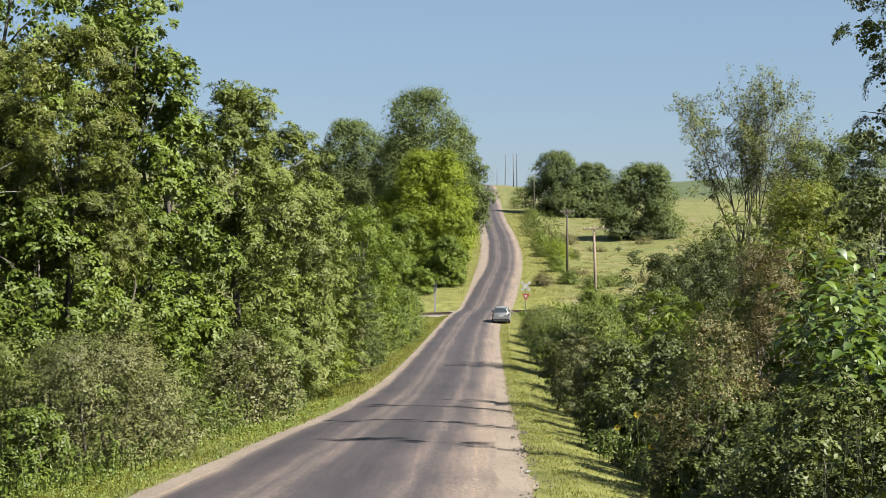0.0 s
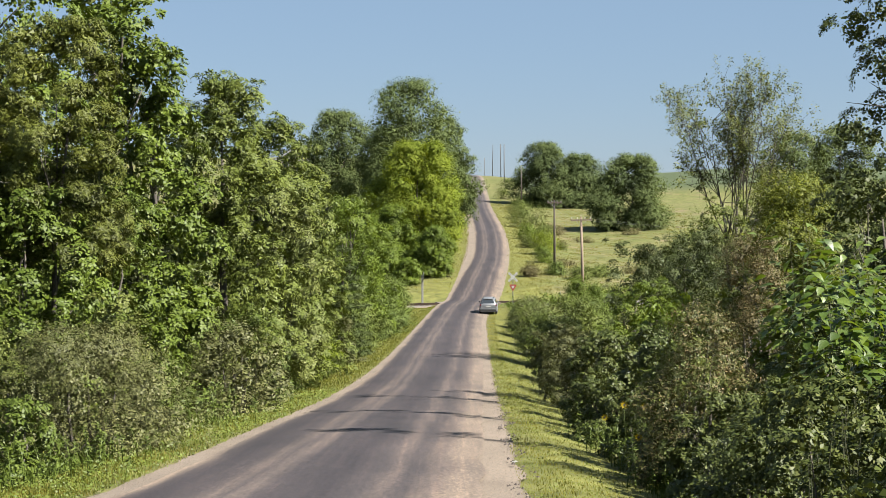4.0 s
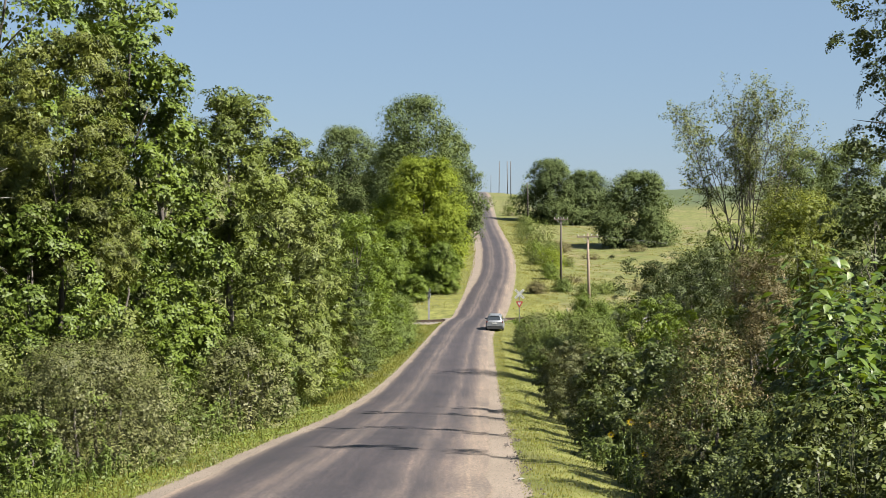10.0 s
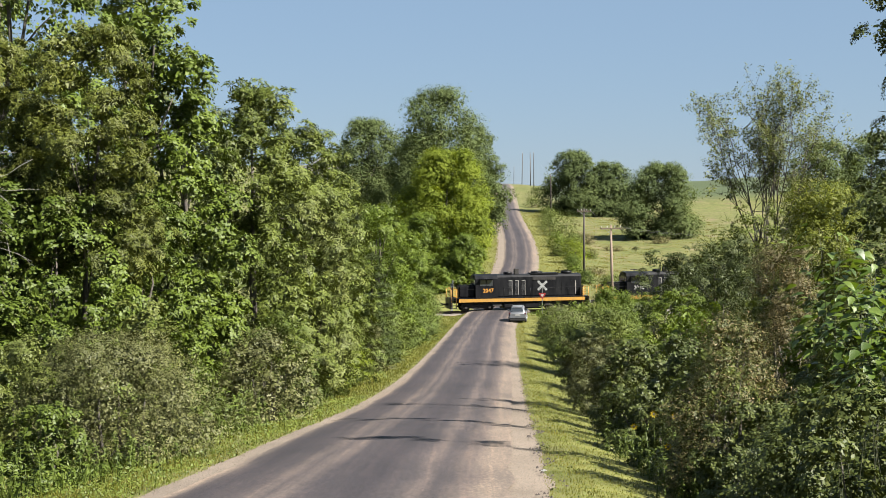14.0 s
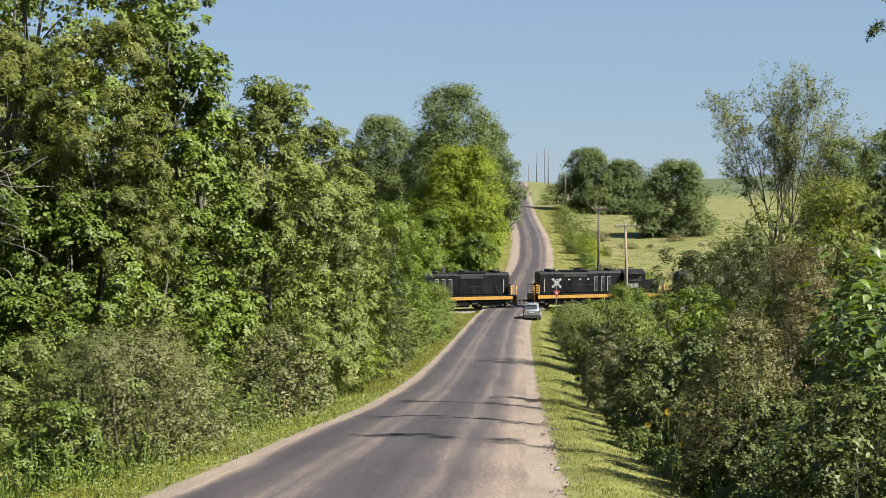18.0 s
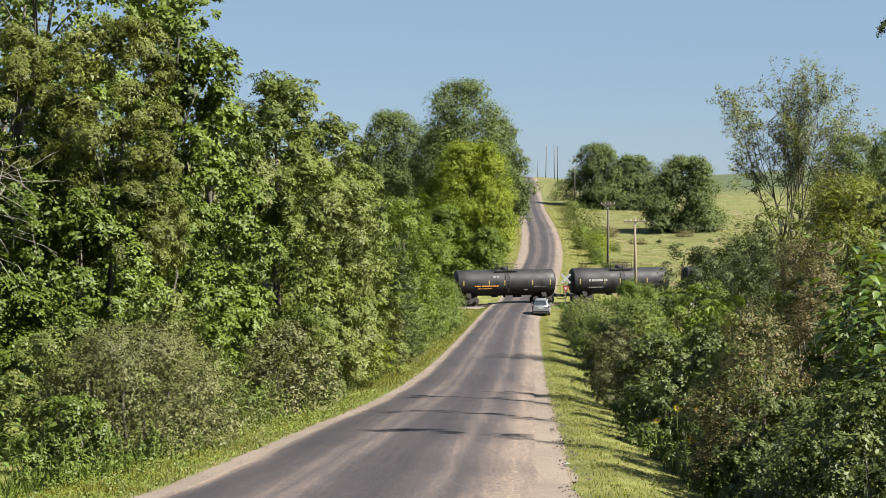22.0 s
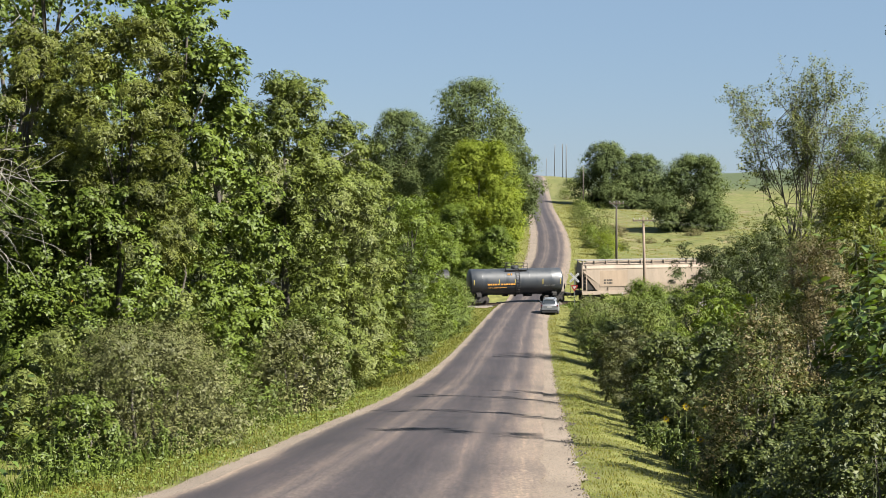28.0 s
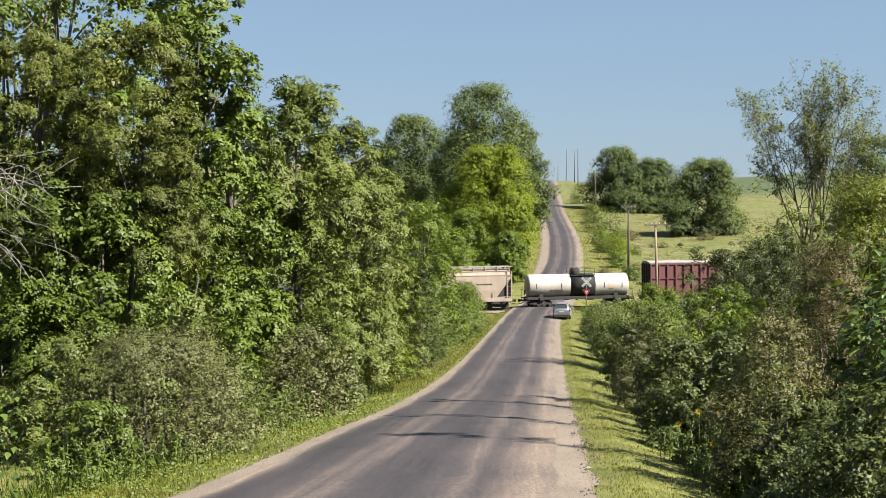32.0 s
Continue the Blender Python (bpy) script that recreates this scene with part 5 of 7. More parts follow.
def tank_car(label, shell, marks, mark_mat, half=5.85, r=1.46, cz=2.46, band=None, caged=1.25, panel=True):
    root = new("tank_car")
    sh = shell_part(root, -half, half, cz, r, M[shell])
    for x in (-4.0, -1.4, 1.4, 4.0):  # weld seams
        bm = B()
        rings = []
        for xx, rr in ((x - 0.03, r), (x, r + 0.012), (x + 0.03, r)):
            rings.append([bm.verts.new((xx, rr * math.cos(2 * math.pi * i / 36), cz + rr * math.sin(2 * math.pi * i / 36))) for i in range(36)])
        for a, b in zip(rings, rings[1:]):
            for i in range(36):
                bm.faces.new((a[i], b[i], b[(i + 1) % 36], a[(i + 1) % 36])).smooth = True
        part("weld_seam", bm, M[shell], sh)
    if band:
        bm = B()
        rings = [[bm.verts.new((xx, rr * math.cos(2 * math.pi * i / 36), cz + rr * math.sin(2 * math.pi * i / 36))) for i in range(36)] for xx, rr in ((band[0], r), (band[0], r + 0.015), (band[1], r + 0.015), (band[1], r))]
        for a, b in zip(rings, rings[1:]):
            for i in range(36):
                bm.faces.new((a[i], b[i], b[(i + 1) % 36], a[(i + 1) % 36])).smooth = True
        part("black_band", bm, M["tank_black"], sh, "black spill band")
    if band:
        bm = B()
        box(bm, -5.9, 5.9, -1.05, 1.05, 0.88, 1.22, 0.03)
        part("underframe", bm, M["grime"], root, "black full-length underframe")
    top = cz + r
    px = 0.0 if not band else (band[0] + band[1]) / 2
    bm = B()
    dx, dr, dh = (px - 0.7, 0.58, 0.75) if band else (px, 0.45, 0.4)
    disc(bm, dx, 0, top + dh / 2 - 0.12, dr, dh, 20, "z")
    for k in range(6):
        a = k * math.pi / 3
        box(bm, dx + 0.33 * math.cos(a) - 0.04, dx + 0.33 * math.cos(a) + 0.04, 0.33 * math.sin(a) - 0.04, 0.33 * math.sin(a) + 0.04, top + dh - 0.12, top + dh - 0.04)
    part("manway", bm, M["grime"] if band else M[shell], root)
    bm = B()
    for y in (-0.75, 0.75):
        box(bm, px - caged, px + caged, y - 0.28, y + 0.28, top - 0.18, top - 0.13)
    part("top_platform", bm, M["grime"], root)
    for y in (-1.0, 1.0):
        bm = B()
        rail_line(bm, [(px - caged, y, top - 0.15), (px - caged, y, top + 0.62), (px - caged * 0.35, y, top + 0.62)], 0.028)
        rail_line(bm, [(px + caged * 0.15, y, top + 0.62), (px + caged, y, top + 0.62), (px + caged, y, top - 0.15)], 0.028)
        rail_line(bm, [(px + caged * 0.15, y, top + 0.62), (px + caged * 0.15, y, top - 0.15)], 0.028)
        rail_line(bm, [(px - caged, y, top + 0.25), (px + caged, y, top + 0.25)], 0.022)
        part("platform_rail", bm, M["grime"], root)
        bm = B()
        for k in (-0.2, 0.2):
            pts = []
            for i in range(9):
                a = radians(80 - i * 20)
                pts.append((px + 0.1 + k, math.copysign((r + 0.08) * math.cos(a), y), cz + (r + 0.08) * math.sin(a)))
            rail_line(bm, pts, 0.022)
        for i in range(14):
            a = radians(75 - i * 11)
            yy, zz = math.copysign((r + 0.08) * math.cos(a), y), cz + (r + 0.08) * math.sin(a)
            rail_line(bm, [(px - 0.1, yy, zz), (px + 0.3, yy, zz)], 0.016)
        part("ladder", bm, M["grime"], root)
    # stub sills, bolsters and end platforms
    for s in (-1, 1):
        bm = B()
        a, b = sorted((s * 3.2, s * 6.1))
        box(bm, a, b, -0.35, 0.35, 0.72, 1.12, 0.03)
        a, b = sorted((s * 4.1, s * 4.6))
        box(bm, a, b, -1.35, 1.35, 0.85, 1.15)
        for y in (-0.95, 0.95):
            prism(bm, [(s * 4.05, 1.1), (s * 4.65, 1.1), (s * 4.55, 1.55), (s * 4.15, 1.55)], y - 0.05, y + 0.05)
        a, b = sorted((s * 5.75, s * 6.2))
        box(bm, a, b, -1.5, 1.5, 1.02, 1.1)
        part("stub_sill", bm, M["grime"], root)
        bm = B()
        for y in (-1.45, 1.45):
            rail_line(bm, [(s * 6.15, y, 1.1), (s * 6.15, y, 2.0)], 0.024)
            rail_line(bm, [(s * 6.15, y, 0.5), (s * 6.15, y, 1.1)], 0.02)
            rail_line(bm, [(s * 5.8, y, 0.5), (s * 5.8, y, 1.1)], 0.02)
            rail_line(bm, [(s * 5.8, y, 0.5), (s * 6.15, y, 0.5)], 0.02)
            rail_line(bm, [(s * 5.8, y, 0.8), (s * 6.15, y, 0.8)], 0.02)
        rail_line(bm, [(s * 6.15, -1.45, 2.0), (s * 6.15, 1.45, 2.0)], 0.024)
        part("end_rail", bm, M["grime"], root)
        coupler(root, s * 6.1, s)
        truck(root, s * 4.35, 1.68, 0.42)
        bm = B()
        disc(bm, s * 5.95, 0.55, 1.7, 0.28, 0.05, 14, "x")
        part("brake_wheel", bm, M["grime"], root)
    bm = B()
    tube(bm, [(0, 0, 0.75), (0, 0, 1.15)], [0.14, 0.2], 10)
    box(bm, -1.4, -0.7, 0.2, 0.7, 0.75, 1.05, 0.05)
    tube(bm, [(-3.2, 0.3, 0.95), (3.2, 0.3, 0.95)], [0.03, 0.03], 6)
    tube(bm, [(0.9, -0.3, 0.88), (1.9, -0.3, 0.88)], [0.14, 0.14], 10)
    part("bottom_outlet", bm, M["grime"], root)
    for x in (-5.0, -2.1, -0.3, 2.9, 4.95):
        bm = B()
        z0, z1 = 2.15, 2.75
        for k in range(3):
            za, zb = z0 + (z1 - z0) * k / 3, z0 + (z1 - z0) * (k + 1) / 3
            ya, yb = on_shell(r, cz, za), on_shell(r, cz, zb)
            bm.faces.new([bm.verts.new(p) for p in ((x, ya, za), (x + 0.1, ya, za), (x + 0.1, yb, zb), (x, yb, zb))])
        part("reflector", bm, M["reflect"] if shell != "tank_white" else M["letter_dark"], sh, "small upright reflector strip")
    for row in marks:
        bars(sh, [row[:4]], M[row[4]], on_shell(r, cz, row[2]) - 0.012)
    if panel:
        bm = B()
        zz = 2.1
        yy = on_shell(r, cz, 1.95) - 0.004
        box(bm, 3.1, 4.5, yy - 0.006, yy + 0.006, 2.0, 2.55)
        pn = part("data_panel", bm, M["roofgrey"], sh, "pale stencilled data panel")
        bars(pn, [(3.18, 4.4, 2.38, 2.48), (3.18, 4.3, 2.22, 2.32), (3.18, 4.4, 2.07, 2.16)], M["letter_dark"], yy - 0.012)
    return tagged(root, label, "tank car", "train")


def hopper_car():
    root = new("hopper_car")
    # rounded body in cross-section, long sides swelling out, ends sloping in below
    bm = B()
    prof = [(-1.52, 1.2), (-1.60, 2.1), (-1.60, 3.72), (-1.45, 4.2), (-0.9, 4.42), (0, 4.48), (0.9, 4.42), (1.45, 4.2), (1.60, 3.72), (1.60, 2.1), (1.52, 1.2)]
    xs = (-8.3, -6.6, -2.2, 2.2, 6.6, 8.3)
    rings = []
    for x in xs:
        ring = []
        for y, z in prof:
            zz = z
            if abs(x) > 8 and z < 3.4:
                zz = 3.35 + (z - 1.2) * 0.1
            ring.append(bm.verts.new((x, y, zz)))
        rings.append(ring)
    for a, b in zip(rings, rings[1:]):
        for i in range(len(prof)):
            bm.faces.new((a[i], b[i], b[(i + 1) % len(prof)], a[(i + 1) % len(prof)]))
    bm.faces.new(rings[0][::-1])
    bm.faces.new(rings[-1])
    bmesh.ops.recalc_face_normals(bm, faces=bm.faces)
    part("body", bm, M["tan"], root, "faded tan steel body")
    for y in (-1.58, 1.58):
        bm = B()
        box(bm, -8.45, 8.45, y - 0.08, y + 0.08, 0.84, 1.24, 0.02)
        part("side_sill", bm, M["tan"], root)
        bm = B()
        box(bm, -8.4, 8.4, y - 0.05, y + 0.07, 3.76, 3.84)
        part("side_rib", bm, M["tan"], root)
        bm = B()
        box(bm, -8.4, 8.4, y * 0.93 - 0.03, y * 0.93 + 0.03, 4.22, 4.28)
        part("eave", bm, M["tan_dark"], root)
        for x in (-5.4, -1.1, 3.3, 6.2):
            bm = B()
            box(bm, x - 0.03, x + 0.03, y * 1.02 - 0.02, y * 1.02 + 0.02, 1.24, 1.85)
            part("stake", bm, M["tan_dark"], root)
        # end posts and ladders
        for s in (-1, 1):
            bm = B()
            for xx in (8.42, 7.9):
                a, b = sorted((s * (xx - 0.05), s * (xx + 0.05)))
                box(bm, a, b, y - 0.05, y + 0.05, 0.95, 4.25)
            part("end_post", bm, M["tan"], root)
            bm = B()
            for k in range(9):
                rail_line(bm, [(s * 8.4, y * 1.03, 0.6 + k * 0.38), (s * 7.92, y * 1.03, 0.6 + k * 0.38)], 0.02)
            part("ladder", bm, M["tan_dark"], root)
    # roof walk with open supports
    for y in (-1.0, 1.0):
        bm = B()
        box(bm, -8.6, 8.6, y - 0.3, y + 0.3, 4.70, 4.76)
        part("roof_walk", bm, M["roofgrey"], root, "pale grey roof walkway")
    for k in range(13):
        x = -8.2 + k * 16.4 / 12
        for y in (-1.0, 1.0):
            bm = B()
            box(bm, x - 0.05, x + 0.05, y - 0.3, y + 0.3, 4.34, 4.70)
            part("walk_support", bm, M["tan"], root)
    bm = B()
    box(bm, -7.6, 7.6, -0.32, 0.32, 4.48, 4.60, 0.03)
    part("hatch_cover", bm, M["tan"], root)
    for s in (-1, 1):
        # dark slope sheet behind the open end bay
        bm = B()
        vs = [bm.verts.new(p) for p in ((s * 8.3, -1.45, 3.2), (s * 8.3, 1.45, 3.2), (s * 6.5, 1.45, 1.3), (s * 6.5, -1.45, 1.3), (s * 8.2, -1.45, 3.3), (s * 8.2, 1.45, 3.3), (s * 6.4, 1.45, 1.4), (s * 6.4, -1.45, 1.4))]
        for q in ((0, 1, 2, 3), (7, 6, 5, 4), (0, 4, 5, 1), (1, 5, 6, 2), (2, 6, 7, 3), (3, 7, 4, 0)):
            bm.faces.new([vs[i] for i in q])
        part("slope_sheet", bm, M["tan_dark"], root)
        # Dark plates fill the bay openings in place of the shade inside.
        for y in (-1.40, 1.40):
            bm = B()
            prism(bm, [(s * 8.35, 1.4), (s * 6.45, 1.4), (s * 6.75, 2.0), (s * 8.35, 3.4)], y - 0.02, y + 0.02)
            part("bay_shadow_plate", bm, M["grime"], root)
        bm = B()
        a, b = sorted((s * 5.5, s * 8.75))
        box(bm, a, b, -0.3, 0.3, 0.75, 1.1)
        a, b = sorted((s * 8.3, s * 8.5))
        box(bm, a, b, -1.5, 1.5, 1.0, 1.2)
        part("stub_sill", bm, M["grime"], root)
        coupler(root, s * 8.5, s)
        truck(root, s * 6.9, 1.78, 0.46)
    for x in (-4.0, 0.0, 4.0):
        bm = B()
        vs = []
        for z, hx, hy in ((1.3, 1.6, 1.4), (0.55, 0.45, 0.6)):
            vs += [bm.verts.new((x + sx * hx, sy * hy, z)) for sx, sy in ((-1, -1), (1, -1), (1, 1), (-1, 1))]
        for i in range(4):
            bm.faces.new((vs[i], vs[(i + 1) % 4], vs[4 + (i + 1) % 4], vs[4 + i]))
        bm.faces.new(vs[4:])
        bm.faces.new(vs[:4][::-1])
        bmesh.ops.recalc_face_normals(bm, faces=bm.faces)
        part("discharge_bay", bm, M["tan_dark"], root)
    bm = B()
    box(bm, -6.35, -3.1, -1.618, -1.60, 1.75, 3.55)
    part("repainted_panel", bm, M["tan_rust"], root, "rust-tinted repainted panel")
    bars(root, [(-5.9, -4.9, 2.36, 2.56)], M["letter_dark"], -1.625)
    bars(root, [(-5.9, -4.9, 2.04, 2.24)], M["letter_dark"], -1.625)
    bars(root, [(4.4, 6.2, 2.75, 2.88)], M["letter_dark"], -1.625)
    bars(root, [(-0.9, 0.6, 1.75, 1.82)], M["letter_dark"], -1.625)
    bm = B()
    box(bm, 2.0, 2.6, -1.63, -1.61, 1.95, 2.2)
    part("stencil_panel", bm, M["letter_dark"], root)
    return tagged(root, "faded tan covered hopper car with rust stains", "hopper car", "train")


def gondola_car():
    root = new("gondola_car")
    bm = B()
    box(bm, -8.0, 8.0, -1.42, 1.42, 1.15, 4.85)
    part("body", bm, M["car_red"], root, "dull oxide-red steel sides")
    for y in (-1.46, 1.46):
        for z0, z1 in ((1.05, 1.4), (3.0, 3.12), (4.6, 4.77)):
            bm = B()
            box(bm, -8.02, 8.02, y - 0.07, y + 0.07, z0, z1, 0.01)
            part("side_rail", bm, M["car_red"], root)
        for k in range(17):
            x = -7.9 + k * 15.8 / 16
            bm = B()
            box(bm, x - 0.09, x + 0.09, y - 0.13, y + 0.13, 1.4, 4.6, 0.02)
            part("side_post", bm, M["car_red"], root)
    for s in (-1, 1):
        for y in (-1.3, -0.45, 0.45, 1.3):
            bm = B()
            a, b = sorted((s * 8.0, s * 8.16))
            box(bm, a, b, y - 0.07, y + 0.07, 1.2, 4.75)
            part("end_post", bm, M["grime"], root)
        bm = B()
        for z in (1.8, 2.6, 3.4, 4.7):
            a, b = sorted((s * 8.0, s * 8.12))
            box(bm, a, b, -1.42, 1.42, z - 0.05, z + 0.05)
        part("end_beam", bm, M["grime"], root)
        bm = B()
        a, b = sorted((s * 5.0, s * 8.2))
        box(bm, a, b, -0.3, 0.3, 0.75, 1.15)
        part("stub_sill", bm, M["grime"], root)
        coupler(root, s * 8.1, s)
        truck(root, s * 6.3, 1.78, 0.46)
    bm = B()
    prism_roof = [(-1.5, 4.79), (-1.5, 4.91), (0, 5.08), (1.5, 4.91), (1.5, 4.79)]
    a = [bm.verts.new((-8.05, y, z)) for y, z in prism_roof]
    b = [bm.verts.new((8.05, y, z)) for y, z in prism_roof]
    for i in range(5):
        bm.faces.new((a[i], b[i], b[(i + 1) % 5], a[(i + 1) % 5]))
    bm.faces.new(a[::-1])
    bm.faces.new(b)
    bmesh.ops.recalc_face_normals(bm, faces=bm.faces)
    part("roof", bm, M["roofgrey"], root, "weathered pale grey roof")
    return tagged(root, "dull red freight car with upright side posts", "freight car", "train")


LOCO = "black diesel locomotive with a yellow side stripe"
O, W = "letter_orange", "letter_white"
TRAIN = [
    (locomotive("2047", M["letter_orange"], LOCO + ", orange cab number"), 2.66),
    (locomotive("2018", M["letter_white"], LOCO + ", white cab number"), 20.4),
    (locomotive("2035", M["letter_white"], LOCO + ", cab at the rear", flip=True), 37.65),
    (tank_car("black tank car with orange lettering", "tank_black", [(-3.7, -1.0, 2.05, 2.35, O), (-3.3, -1.7, 1.78, 1.86, O), (-1.6, -0.9, 3.05, 3.2, W), (2.0, 2.5, 1.6, 1.95, W)], None), 53.0),
    (tank_car("black tank car with white lettering", "tank_black", [(-3.9, -1.7, 2.45, 2.72, W), (-3.9, -2.2, 1.75, 1.95, W), (2.0, 2.6, 1.7, 1.8, W)], None), 66.45),
    (tank_car("black tank car with white lettering and pale marks", "tank_black", [(-3.3, 0.1, 1.95, 2.3, W), (-3.2, -0.6, 1.55, 1.7, W), (0.2, 0.6, 2.7, 3.0, W), (2.4, 3.9, 1.55, 2.0, W)], None), 80.0),
    (tank_car("blue-black tank car with orange lettering", "tank_grey", [(-3.4, -0.2, 2.1, 2.45, O), (-3.3, -1.2, 1.78, 1.86, O), (-1.1, -0.5, 3.2, 3.4, O)], None, half=5.5), 93.3),
    (hopper_car(), 109.2),
    (tank_car("cream-white tank car with a black middle band", "tank_white", [(-3.4, -1.8, 1.95, 2.05, "letter_dark"), (3.5, 4.3, 2.1, 2.5, O)], None, half=6.0, r=1.3, cz=2.45, band=(-0.95, 1.9), caged=1.4, panel=False), 125.5),
    (gondola_car(), 141.75),
]

# track: two rails, ties, ballast bed, planked crossing
bm = B()
prof = ((-2.6, -0.62), (-1.7, -0.2), (1.7, -0.2), (2.6, -0.62))
for half in ((-150, -4.6), (4.6, 300)):
    sections = [[bm.verts.new(on_track(s, n, z)) for n, z in prof] for s in np.linspace(*half, 60)]
    for a, b in zip(sections, sections[1:]):
        for i in range(3):
            bm.faces.new((a[i], b[i], b[i + 1], a[i + 1]))
bed = part("ballast_bed", bm, M["ballast"])
tagged(bed, "grey crushed-stone ballast under the railway", "ballast", kind="structure")
for side in (-0.7525, 0.7525):
    bm = B()
    cross = ((-0.035, 0.0), (0.035, 0.0), (0.035, -0.04), (0.01, -0.055), (0.01, -0.13), (0.065, -0.15), (0.065, -0.165), (-0.065, -0.165), (-0.065, -0.15), (-0.01, -0.13), (-0.01, -0.055), (-0.035, -0.04))
    rings = [[bm.verts.new(on_track(s, side + a, b)) for a, b in cross] for s in np.linspace(-150, 300, 46)]
    for a, b in zip(rings, rings[1:]):
        for i in range(12):
            bm.faces.new((a[i], b[i], b[(i + 1) % 12], a[(i + 1) % 12]))
    tagged(part("rail", bm, M["steel"]), "rust-brown steel rail", "rail", kind="structure")
M["panel"] = speckled("crossing_surface", (0.24, 0.195, 0.155), (0.34, 0.28, 0.225), 0.8, 0.9, fine=18, fine_amt=0.3)
crossing = new("crossing")
tagged(crossing, "pale gravelly level crossing surface between the rails", "crossing", kind="structure")
for n0, n1 in ((-1.95, -0.84), (-0.66, 0.66), (0.84, 1.95)):
    bm = B()
    box(bm, -3.5, 3.3, n0, n1, -0.2, 0.012, 0.02)
    pl = part("crossing_panel", bm, M["panel"], crossing)
    pl.matrix_basis = pose(*on_track(0), 0, -math.degrees(math.atan(GRADE)), math.degrees(PHI))
# gravel pad beside the track, west of the road
bm = B()
sections = [[bm.verts.new(on_track(s, n, -0.16 - 0.25 * abs(n - 2.5) / 3)) for n in (0.9, 2.0, 3.2, 4.2)] for s in np.linspace(-12, -3.0, 10)]
for a, b in zip(sections, sections[1:]):
    for k in range(3):
        bm.faces.new((a[k], b[k], b[k + 1], a[k + 1]))
tagged(part("gravel_pad", bm, M["gravel"]), "pale gravel beside the railway crossing", "gravel", kind="structure")
bm = B()
box(bm, -0.55, 0.55, -0.2, 0.2, 0, 0.006)
sl = part("stop_line", bm, M["letter_white"])
sl.location = (2.85, 147.0, float(road_z(147.0)) + 0.035)
tagged(sl, "worn white painted dash on the road", "road marking", kind="structure")
tie_me = None
track_root = new("track_ties")
tagged(track_root, "dark creosoted wooden ties in the ballast", "railway ties", kind="structure")
for k in range(120):
    s = -36 + k * 0.62
    if abs(s) < 4.5:
        continue
    if tie_me is None:
        bm = B()
        box(bm, -0.11, 0.11, -1.3, 1.3, -0.32, -0.165)
        tie_me = bpy.data.meshes.new("tie")
        bm.to_mesh(tie_me)
        bm.free()
        tie_me.materials.append(M["tie"])
    t = part("tie", tie_me, None, track_root)
    t.matrix_basis = pose(*on_track(s), 0, 0, math.degrees(PHI))


def run(t):
    """Metres that the train has gone since 14 s; it slows slightly."""
    ks = ((0, 7.1), (13.5, 7.1), (18.9, 6.8), (23, 6.71), (28.7, 6.63), (32, 6.55))
    tt = np.linspace(min(14, t), max(14, t), 200)
    v = np.interp(tt, [k[0] for k in ks], [k[1] for k in ks])
    d = float(np.sum((v[1:] + v[:-1]) / 2 * np.diff(tt)))
    return d if t >= 14 else -d


# ------------------------------------------------------------------ roadside things
M["pole_wood"] = speckled("pole_wood", (0.20, 0.15, 0.11), (0.34, 0.26, 0.19), 1.5, 0.85, fine=20, stretch=(4, 4, 0.3))
M["pole_pale"] = speckled("weathered_pole_wood", (0.30, 0.215, 0.155), (0.43, 0.32, 0.24), 1.5, 0.85, fine=20, stretch=(4, 4, 0.3))
M["pole_dark"] = speckled("creosoted_pole_wood", (0.07, 0.055, 0.045), (0.13, 0.10, 0.08), 1.5, 0.85, fine=20, stretch=(4, 4, 0.3))
M["pole_grey"] = speckled("grey_pole_wood", (0.10, 0.095, 0.09), (0.16, 0.15, 0.14), 1.5, 0.85, fine=20, stretch=(4, 4, 0.3))
M["pole_weathered"] = speckled("weathered_grey_post", (0.30, 0.29, 0.28), (0.42, 0.41, 0.39), 2, 0.85, fine=20, stretch=(4, 4, 0.3))
M["porcelain"] = mat("insulator_glaze", 0.2)[0]
M["porcelain"].node_tree.nodes["Principled BSDF"].inputs["Base Color"].default_value = (0.30, 0.28, 0.26, 1)
M["wire"] = mat("wire_metal", 0.5, 0.6)[0]
M["wire"].node_tree.nodes["Principled BSDF"].inputs["Base Color"].default_value = (0.10, 0.10, 0.10, 1)
M["sign_white"] = paint("sign_white", (0.74, 0.75, 0.74), 0.45, 0.2)
M["sign_red"] = paint("sign_red", (0.55, 0.035, 0.035), 0.4, 0.2)
M["galv"] = speckled("galvanised_steel", (0.35, 0.36, 0.36), (0.48, 0.49, 0.49), 3, 0.5, 0.6)
M["silver"] = paint("silver_car_paint", (0.36, 0.38, 0.41), 0.28, 0.10, 0.35, streak=False)
M["tyre"] = paint("tyre_rubber", (0.022, 0.022, 0.023), 0.85, 0.3, streak=False)
M["lamp_red"] = paint("tail_lamp_red", (0.22, 0.03, 0.03), 0.2, 0.1, streak=False)
M["plastic"] = paint("black_plastic", (0.03, 0.03, 0.032), 0.6, 0.2, streak=False)


